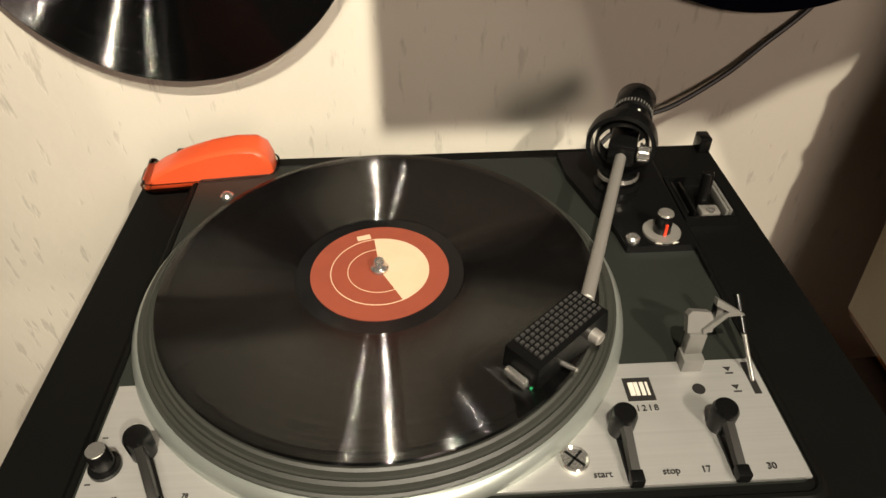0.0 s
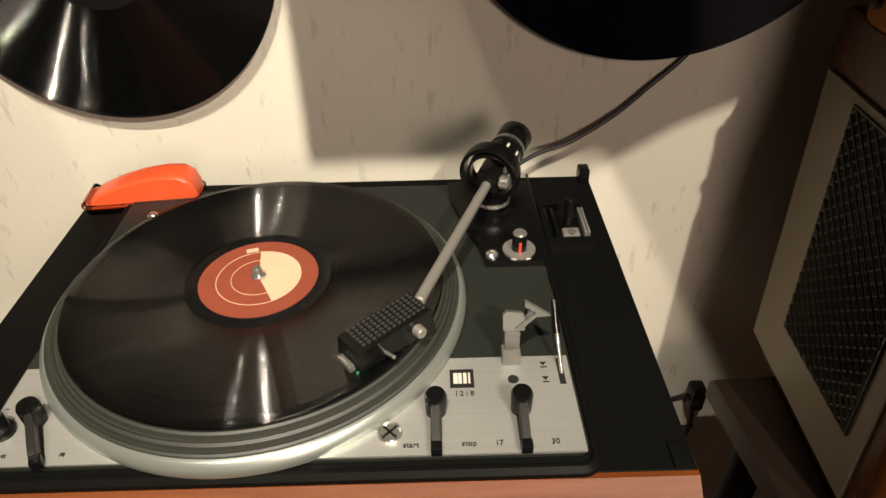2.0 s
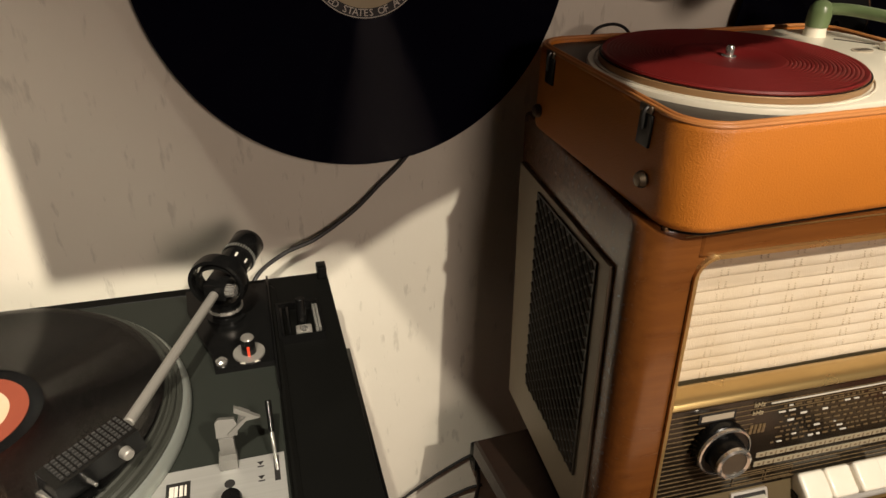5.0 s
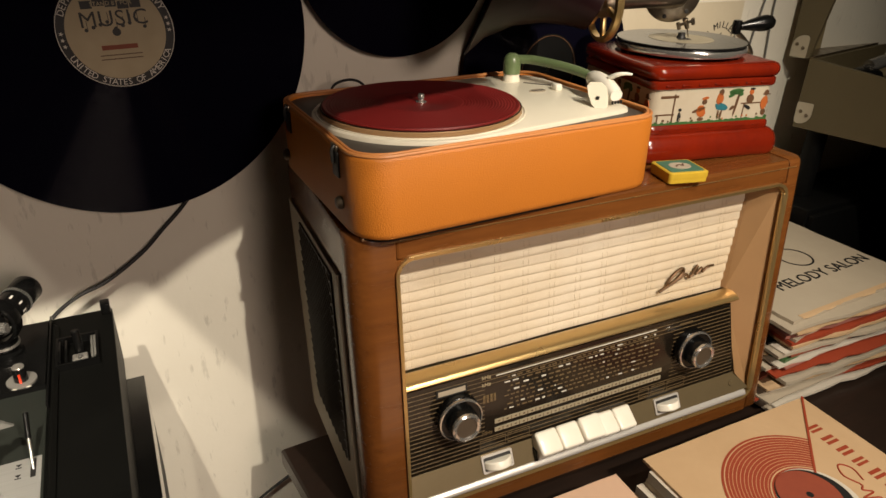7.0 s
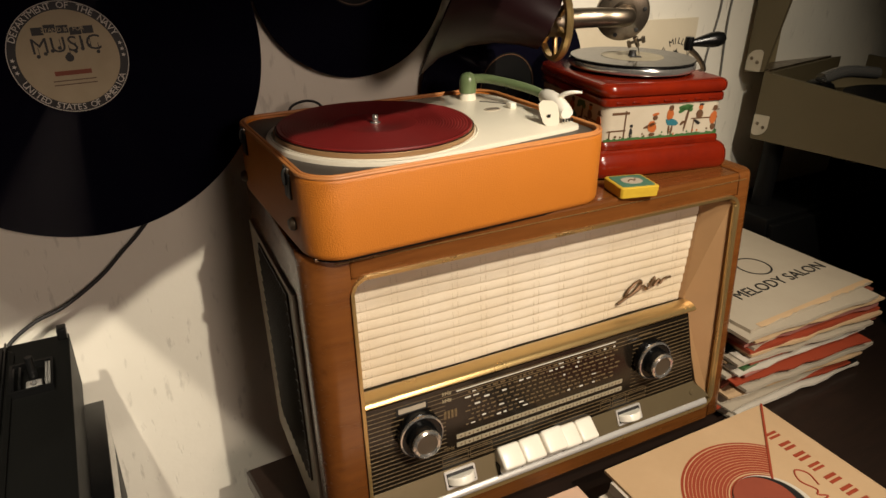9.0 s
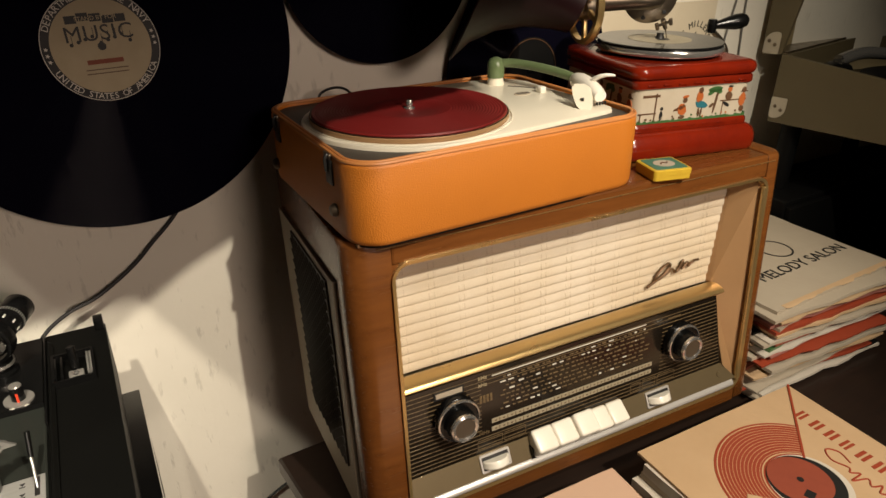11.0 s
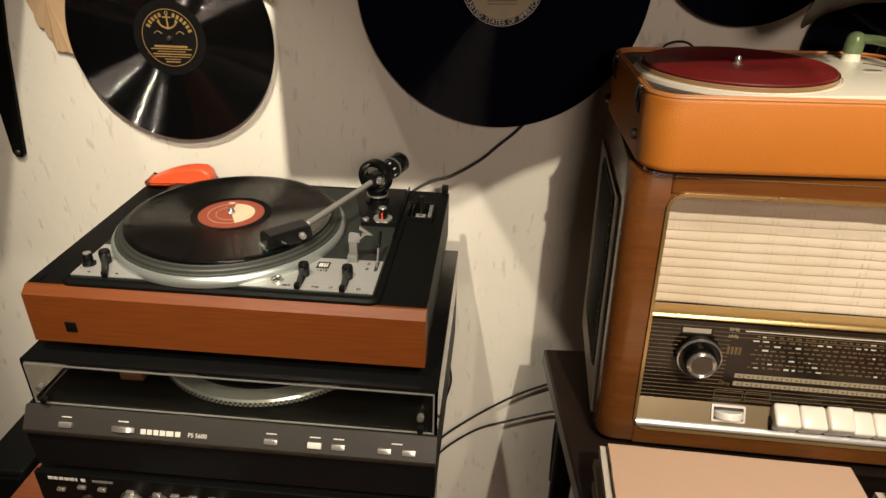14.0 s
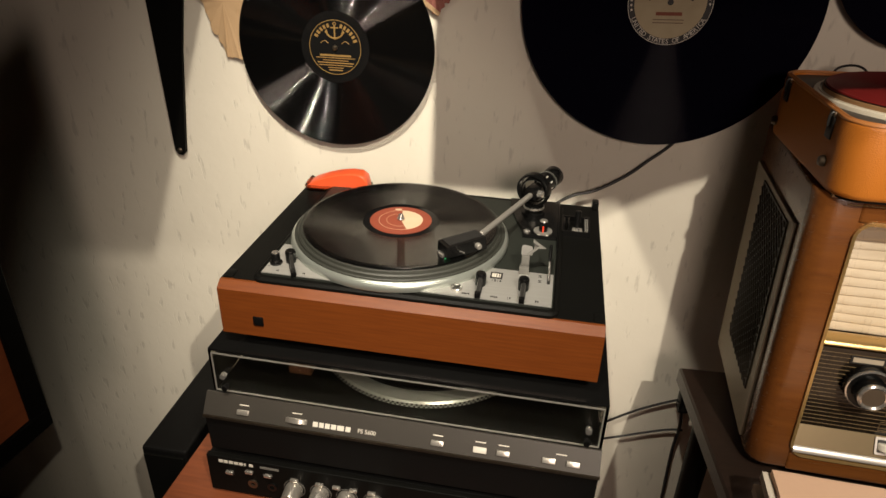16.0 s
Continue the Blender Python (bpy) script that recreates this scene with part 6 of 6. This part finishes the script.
    part("needle_holder", join(rod((-0.002, -0.004, 0.153), (0.006, -0.001, 0.141), 0.0034, 0.0026, 10), rod((-0.012, -0.008, 0.146), (0.016, 0.002, 0.150), 0.0020, 0.0020, 8), rod((-0.014, -0.008, 0.149), (-0.010, -0.007, 0.141), 0.0024, 0.0024, 8), rod((0.013, 0.001, 0.153), (0.016, 0.002, 0.145), 0.0024, 0.0024, 8), rod((0.006, -0.001, 0.141), (0.012, 0.002, 0.1295), 0.0009, 0.0005, 8)), STEEL, sbx)
    # spoked horn mount
    A, B = (-0.126, -0.010, 0.173), (-0.100, -0.012, 0.173)
    mt = part("horn_mount", between(lathe([(0.038, 0), (0.043, 0.001), (0.045, 0.005), (0.043, 0.009), (0.038, 0.008)], 48, close=True), A, B), BRASS, g, "brass spoked horn mount")
    part("mount_hub", between(lathe([(0, -0.006), (0.015, -0.006), (0.017, 0.004), (0.014, 0.020), (0, 0.020)], 32), A, B), STEEL, mt)
    for q in range(6):
        part("spoke", between(moved(box(0.014, -0.0035, 0.002, 0.040, 0.0035, 0.007, 0.001), Matrix.Rotation(radians(60 * q + 20), 4, "Z")), A, B), BRASS, mt)
    prof = [(0.034, 0.0), (0.038, 0.02), (0.048, 0.05), (0.066, 0.08), (0.092, 0.105), (0.120, 0.118)]
    prof += [(r_ - 0.0015, z_ + 0.0015) for r_, z_ in reversed(prof)]
    part("horn", between(lathe(prof, 64, close=True), (-0.128, -0.008, 0.174), (-0.228, 0.031, 0.219)), MAROON, g, "dark maroon horn")


toy_gramophone()


def needle_tin():
    g = group("needle_tin", pose(0.9376, 0.232, 1.1400, 0, 0, -14) @ Matrix.Diagonal((1.06, 1.06, 1.06, 1)), "small yellow and teal needle tin lying on the radio", "tin")
    part("tin_body", slab(0, 0, 0.046, 0.040, 0.004, [(0.001, 0), (0, 0.001), (0, 0.0060)]), TIN_YELLOW, g)
    ld = part("tin_lid", slab(0, 0, 0.047, 0.041, 0.004, [(0, 0.0062), (0, 0.0115), (0.0012, 0.0125)]), TIN_YELLOW, g)
    part("lid_print", slab(0, 0, 0.040, 0.034, 0.003, [(0, 0.0124), (0, 0.0129)]), TIN_TEAL, ld, "teal printed lid")
    part("lid_roundel", moved(disc(0, 0.010, 0, 0.0004), pose(0, 0, 0.0128) @ Matrix.Diagonal((1.25, 1, 1, 1))), GREY_PAPER, ld)
    part("lid_figure", moved(tube([(-0.006, -0.003, 0), (-0.001, 0.002, 0), (0.003, -0.001, 0), (0.006, 0.004, 0)], 0.0008, 6, 4), pose(0, 0, 0.0133)), TIN_BROWN, ld)
    return g


needle_tin()


# ---- record sleeves ----
def sleeve(name, m, w, d, t, material, label, cat="record sleeve", of="stacked record sleeves", seed=0, ragged=0.0):
    """A flat paper sleeve with slightly wavy, worn edges."""
    rng = random.Random(seed)
    pts = []
    for (x0, y0), (x1, y1) in (((0, 0), (w, 0)), ((w, 0), (w, d)), ((w, d), (0, d)), ((0, d), (0, 0))):
        for i in range(10):
            k = i / 10
            j = (0.0004 + ragged) if i else 0.0
            pts.append((x0 + (x1 - x0) * k + rng.uniform(-j, j), y0 + (y1 - y0) * k + rng.uniform(-j, j)))
    g = group(name, m, label, cat, of)
    part("paper_cover", stack([[(x, y, z) for x, y in pts] for z in (0, t)]), material, g, smooth=False)
    return g


def sleeves():
    # pale pink pile in front of the radio
    z = TABLE_Z
    layers = ((0.012, WHITE_PAPER), (0.011, PAPER), (0.009, GREY_PAPER), (0.013, WHITE_PAPER), (0.010, BROWN_PAPER), (0.012, WHITE_PAPER), (0.0085, PINK_PAPER))
    names = {WHITE_PAPER: "white paper record sleeve in a pile", PAPER: "tan paper record sleeve in a pile", GREY_PAPER: "grey paper record sleeve in a pile",
             BROWN_PAPER: "brown-red paper record sleeve in a pile", PINK_PAPER: "pale pink plain record sleeve on top of a pile"}
    for i, (t, material) in enumerate(layers):
        off = (-0.010, -0.004, -0.007, -0.012, -0.003, -0.008, 0)[i]
        sleeve("record_sleeve", pose(0.530 + off, 0.147 - 0.272 + 0.004 * (i % 2), z, 0, 0, -3.0), 0.272, 0.272, t - 0.0006, material, names[material], of="sleeves before the radio", seed=i)
        z += t
    # sleeve with the big printed disc
    z = TABLE_Z
    B = pose(0.865, 0.139, 0, 0, 0, -2.3) @ Matrix.Diagonal((1.07, 1.07, 1, 1))
    for i, (t, material) in enumerate(((0.011, BROWN_PAPER), (0.010, PAPER), (0.009, GREY_PAPER), (0.012, WHITE_PAPER), (0.010, GREY_PAPER), (0.015, WHITE_PAPER))):
        sleeve("record_sleeve", B @ pose(-0.006 + 0.004 * (i % 3), -0.262 - 0.003 * i, z, 0, 0, 1.2 * (i % 2)), 0.262, 0.262, t - 0.0006, material, "worn paper record sleeve in a pile", of="printed sleeves on the table", seed=10 + i, ragged=0.001)
        z += t
    top = sleeve("record_sleeve", B @ pose(0, -0.262, z), 0.262, 0.262, 0.004, PAPER, "tan record sleeve printed with a brick red disc and lettering bars", of="printed sleeves on the table", seed=20)
    s = 0.0041
    Q = pose(0.131, 0.131, s, 0, 0, -90)      # the print lies a quarter turn round
    C = Q @ pose(-0.006, 0, 0)
    pr = part("printed_disc", moved(disc(0.0, 0.098, 0, 0.0004, 96), C), SLEEVE_RED, top, "brick red printed disc")
    for k in range(11):
        part("printed_ring", moved(disc(0.050 + 0.0040 * k, 0.0505 + 0.0040 * k, 0.0003, 0.0006, 96), C), PAPER, pr)
    part("printed_ring", moved(disc(0.0940, 0.0952, 0.0003, 0.0007, 96), C), PAPER, pr)
    part("printed_ring", moved(disc(0.0465, 0.0480, 0.0003, 0.0007, 96), C), PAPER, pr)
    part("plain_wedge", moved(plate([(-0.1308, 0.1308), (0.1308, 0.1308), (0.1308, 0.012), (0.040, -0.014), (-0.006, 0.0)], 0.0002, 0.0009), Q), PAPER, top, "tan wedge across the print", smooth=False)
    part("wedge_line", moved(box(0, -0.0014, 0.0008, 0.182, 0.0014, 0.0012), Q @ pose(-0.006, 0, 0, 0, 0, 133.5)), SLEEVE_RED, top, smooth=False)
    # hole in the sleeve: white and black crescents, then the label of the record inside
    part("inner_white", moved(disc(0, 0.044, 0.0008, 0.0011, 64), C), WHITE_PAPER, top)
    part("inner_black", moved(disc(0, 0.0405, 0.0010, 0.0014, 64), C @ pose(-0.003, -0.002, 0)), INK, top)
    lab = part("inner_label", moved(disc(0, 0.0340, 0.0013, 0.0017, 64), C @ pose(-0.009, -0.004, 0)), LABEL_RED, top, "red record label in the cut-out")
    part("label_hole", moved(disc(0, 0.0038, 0.0016, 0.0019, 24), C @ pose(-0.009, -0.004, 0)), INK, lab)
    part("label_mark", moved(box(-0.005, -0.006, 0.0016, 0.005, 0.006, 0.0019), C @ pose(0.010, -0.014, 0, 0, 0, 20)), INK, lab)
    # the maker's name as bars, the second name as a flourish
    for k in range(10):
        w = 0.0125 if k % 3 else 0.0105
        x = -0.088 + 0.0195 * k
        part("letter_bar", moved(join(box(x, 0.084, 0.0008, x + w * 0.36, 0.102, 0.0013), box(x + w * 0.60, 0.084, 0.0008, x + w * 0.92, 0.102, 0.0013)), Q), SLEEVE_RED, top, smooth=False)
    flour = ((-0.010, 0.070), (-0.030, 0.078), (-0.042, 0.062), (-0.026, 0.046), (-0.006, 0.056), (0.000, 0.046), (0.008, 0.060), (0.010, 0.030), (0.018, 0.060), (0.028, 0.048), (0.034, 0.066), (0.040, 0.046), (0.050, 0.062), (0.058, 0.046), (0.070, 0.058))
    part("script_line", moved(tube([(0.004 + 0.85 * x, 0.062 + 0.6 * (y - 0.058), 0.0010) for x, y in flour], 0.0011, 6, 5), Q), SLEEVE_RED, top)
    dm = part("square_mark", moved(box(-0.016, -0.016, 0.0007, 0.016, 0.016, 0.0011), Q @ pose(-0.006, -0.072, 0, 0, 0, 45)), PAPER, top)
    for k in range(3):
        part("mark_bar", moved(box(-0.011, -0.008 + 0.0075 * k, 0.0010, 0.011, -0.004 + 0.0075 * k, 0.0014), Q @ pose(-0.006, -0.072, 0)), SLEEVE_RED, dm)
    # tall ragged pile beside the radio
    z = TABLE_Z
    rng = random.Random(11)
    cycle = (BROWN_PAPER, GREY_PAPER, WHITE_PAPER, BLACK_MATT, PAPER, SLEEVE_RED, GREY_PAPER, MAUVE_PAPER, WHITE_PAPER, TIN_GREEN, PAPER)
    i = 0
    while z < 0.903:
        t = rng.uniform(0.0028, 0.0062)
        sleeve("record_sleeve", pose(1.157 + rng.uniform(-0.02, 0.02), 0.182 + rng.uniform(-0.015, 0.02), z, 0, 0, rng.uniform(-6, 7)), 0.300, 0.300, t - 0.0005, cycle[i % len(cycle)],
               "worn record sleeve with ragged edges in a tall pile", of="tall pile of record sleeves", seed=30 + i, ragged=0.0025)
        z += t
        i += 1
    top = sleeve("record_sleeve", pose(1.162, 0.178, z, 0, 0, 0.5), 0.305, 0.290, 0.005, GREY_PAPER, "grey cream record sleeve with torn edge and printed title", of="tall pile of record sleeves", seed=60, ragged=0.0015)
    words("MELODY SALON", 0.031, INK, top, pose(0.176, 0.075, 0.0056, 0, 0, 1))
    part("printed_ring", moved(disc(0.0275, 0.0305, 0, 0.0004, 64), pose(0.180, 0.130, 0.0053)), INK, top)
    part("torn_edge", stack([[(0.02 + 0.285 * k / 24, -0.003 + 0.006 * rng.random(), zz) for k in range(25)] + [(0.305, 0.010, zz), (0.02, 0.008, zz)] for zz in (0.0049, 0.0056)]), PAPER, top, smooth=False)


sleeves()


# ---- standing case with raised lid ----
def standing_case():
    g = group("standing_gramophone_case", pose(1.523, 0.493, 1.064, 0, 0, 11) @ Matrix.Diagonal((1.16, 1.16, 1.16, 1)), "olive brown leatherette gramophone case on black legs with raised lid", "gramophone")
    D, W = 0.34, 0.385
    def face(x, z0):
        return [(x, 0, 0), (x, -D, 0), (x, -D, 0.072 + z0), (x, 0, 0.108 + z0)]
    part("case_side", stack([face(0, 0), face(0.010, 0)]), OLIVE_CASE, g, smooth=False)
    part("case_side", stack([face(W - 0.010, 0), face(W, 0)]), OLIVE_CASE, g, smooth=False)
    part("case_back", box(0.010, -0.010, 0, W - 0.010, 0, 0.108), OLIVE_CASE, g, smooth=False)
    part("case_front", box(0.010, -D, 0, W - 0.010, -D + 0.010, 0.072), OLIVE_CASE, g, smooth=False)
    part("case_floor", box(0.010, -D + 0.010, 0, W - 0.010, -0.010, 0.008), OLIVE_CASE, g, smooth=False)
    part("motor_board", box(0.010, -D + 0.010, 0.060, W - 0.010, -0.010, 0.066), LID_LINING, g, smooth=False)
    part("turntable", lathe([(0, 0.066), (0.11, 0.066), (0.112, 0.074), (0, 0.076)], 64), BLACK_MATT, g, at=pose(0.18, -0.18, 0))
    part("arm_block", moved(lathe([(0, 0), (0.026, 0), (0.028, 0.012), (0.020, 0.026), (0.012, 0.030), (0, 0.030)], 32), pose(0.075, -0.060, 0.066)), BLACK_PLASTIC, g)
    part("arm_tube", tube([(0.075, -0.060, 0.098), (0.13, -0.075, 0.106), (0.20, -0.10, 0.100)], 0.010, 12, 6), CHROME, g)
    # lid thrown back: shallow at the hinge, deeper towards its free end
    wedge = lambda x: [(x, 0.033, 0.104), (x, 0.002, 0.108), (x, -0.055, 0.470), (x, 0.036, 0.470)]
    lid = part("lid_panel", stack([[(0.008, 0.027, 0.106), (W - 0.008, 0.027, 0.106), (W - 0.008, 0.033, 0.106), (0.008, 0.033, 0.106)], [(0.008, 0.030, 0.462), (W - 0.008, 0.030, 0.462), (W - 0.008, 0.036, 0.462), (0.008, 0.036, 0.462)]]), LID_LINING, g, "raised lid with tan lining", smooth=False)
    for x in (0, W - 0.008):
        part("lid_side", stack([wedge(x), wedge(x + 0.008)]), OLIVE_CASE, lid, smooth=False)
    part("lid_top", box(0.008, -0.053, 0.462, W - 0.008, 0.036, 0.470), OLIVE_CASE, lid, smooth=False)
    part("hinge_strip", box(0.010, -0.004, 0.1075, W - 0.010, 0.028, 0.1115), STEEL, g, smooth=False)
    for y, z, tip in ((-0.0125, 0.024, 0), (0.0195, 0.124, 180)):
        c = part("corner_plate", moved(slab(0, 0, 0.034, 0.025, (0.018, 0.002, 0.002, 0.006), [(0, 0), (0, 0.0012)]), pose(-0.0004, y, z, 0, -90, 0) @ pose(0, 0, 0, 0, 0, tip)), CORNER_PLATE, g, "pale riveted corner plate")
        for dy in (-0.005, 0.005):
            part("rivet", moved(lathe([(0, 0), (0.003, 0), (0.002, 0.0016), (0, 0.002)], 12), pose(-0.0016, y + dy, z + dy * 0.5, 0, -90, 0)), STEEL, c)
    for x in (0.03, W - 0.03):
        for y in (-0.03, -D + 0.03):
            part("leg", rod((x, y, 0), (x, y, -0.9172), 0.016, 0.012), BLACK_MATT, g)


standing_case()


def shade_block():
    # added black box stands in for the deep shade under the case
    g = group("shade_block", pose(1.50, 0.34, 0), "black box added for the deep shade under the gramophone case", "cabinet")
    part("dark_box", box(0, 0.062, 0, 0.70, 0.195, 0.93, 0.003), BLACK_MATT, g, smooth=False)
    for x in (0.004, 0.352):
        part("door", box(x, 0.05, 0.03, x + 0.344, 0.062, 0.92, 0.002), BLACK_MATT, g, smooth=False)


shade_block()


def paper_sheet():
    g = group("paper_bag", pose(1.080, 0.5405, 1.106), "old cream printed paper bag standing against the wall", "paper bag")
    part("sheet", moved(box(0, 0, 0, 0.292, 0.181, 0.003), pose(0, 0, 0, 90)), PALE_BAG, g, smooth=False)
    arc_words("OF MILLERS", 0.015, 0.036, 158, 22, INK, g, pose(0.247, -0.0035, 0.108, 90))
    part("printed_arc", moved(tube([(0.040 * math.cos(radians(a)), 0.016 * math.sin(radians(a)), 0) for a in range(200, 341, 14)], 0.0012, 6, 2), pose(0.247, -0.0033, 0.112, 90)), INK, g)
    part("printed_star", moved(plate([(0.008 * (1, 0.5)[i % 2] * math.cos(radians(36 * i)), 0.008 * (1, 0.5)[i % 2] * math.sin(radians(36 * i))) for i in range(10)], 0, 0.0004), pose(0.247, -0.0031, 0.124, 90)), INK, g)


paper_sheet()


# ---- cables, framed board ----
def cables():
    c = group("arm_cable", pose(0, 0, 0), "black cable running from behind the record to the player", "cable")
    part("cord", tube([(0.53, 0.5415, 1.175), (0.475, 0.5415, 1.125), (0.436, 0.540, 1.077), (0.407, 0.538, 1.050), (0.378, 0.535, 1.024), (0.335, 0.530, 0.998), (0.300, 0.526, 0.987), (0.270, 0.520, 0.968), (0.258, 0.505, 0.945), (0.255, 0.500, 0.90)], 0.0024, 8, 8), CABLE, c)
    c = group("signal_cable", pose(0, 0, 0), "thin black signal cable hanging along the wall", "cable", "cables beside the stack")
    part("cord", tube([(0.30, 0.50, 0.425), (0.338, 0.53, 0.450), (0.404, 0.534, 0.508), (0.470, 0.534, 0.558), (0.528, 0.534, 0.590), (0.56, 0.53, 0.605)], 0.0023, 8, 6), CABLE, c)
    c = group("signal_cable", pose(0, 0, 0), "thin black signal cable hanging along the wall", "cable", "cables beside the stack")
    part("cord", tube([(0.30, 0.50, 0.385), (0.340, 0.53, 0.416), (0.400, 0.532, 0.468), (0.460, 0.532, 0.495), (0.531, 0.532, 0.522), (0.56, 0.528, 0.53)], 0.0023, 8, 6), CABLE, c)
    c = group("cable_loop", pose(0, 0, 0), "black cable loop behind the lidded player", "cable")
    part("cord", tube([(0.305, 0.525, 0.655), (0.334, 0.528, 0.648), (0.346, 0.530, 0.595), (0.340, 0.530, 0.555), (0.330, 0.528, 0.525), (0.300, 0.525, 0.500)], 0.0021, 8, 6), CABLE, c)
    for wire_x, bend in ((1.418, 0.012), (1.466, -0.010)):
        c = group("hanging_wire", pose(wire_x, 0.5415, 1.0), "thin grey wire hanging down the wall", "wire", "wires on the wall")
        part("cord", tube([(0.02, 0, 0.498), (0.006, 0, 0.40), (bend, 0, 0.30), (-0.004, 0, 0.20), (0.010, 0, 0.08), (0.012, 0, 0.0)], 0.0016, 6, 6), GREY_PLASTIC, c)
    p = group("mains_plug", pose(0.548, 0.526, 0.60), "black plug at the wall beside the table", "plug")
    part("plug_body", box(-0.010, -0.012, -0.020, 0.010, 0.012, 0.020, 0.004), BLACK_PLASTIC, p)
    part("plug_cord", tube([(0, 0, -0.018), (0.004, -0.002, -0.06), (0.002, 0.0, -0.12), (0.006, 0.0, -0.25)], 0.003, 8, 6), CABLE, p)


cables()


def framed_board():
    g = group("framed_board", pose(-0.444, 0.172, 0.706, 0, 0, -96), "red-brown board in a black frame on black legs", "framed board")
    W, H = 0.46, 0.62
    part("board", box(0.03, 0.004, 0.03, W - 0.03, 0.014, H - 0.03), PICTURE, g, smooth=False)
    part("frame_rail", box(0, 0, 0, W, 0.02, 0.03, 0.002), BLACK_SATIN, g, smooth=False)
    part("frame_rail", box(0, 0, H - 0.03, W, 0.02, H, 0.002), BLACK_SATIN, g, smooth=False)
    for x in (0, W - 0.03):
        part("frame_stile", box(x, 0.0005, 0.03, x + 0.03, 0.0195, H - 0.03, 0.002), BLACK_SATIN, g, smooth=False)
    part("inner_bead", join(box(0.0295, -0.001, 0.0295, W - 0.0295, 0.004, 0.0325), box(0.0295, -0.001, 0.0325, 0.0325, 0.004, H - 0.03)), BRASS, g, smooth=False)
    for x in (0.24, W - 0.04):
        part("leg", rod((x, 0.01, 0.0), (x, 0.01, -0.706), 0.012, 0.010), BLACK_MATT, g)


framed_board()
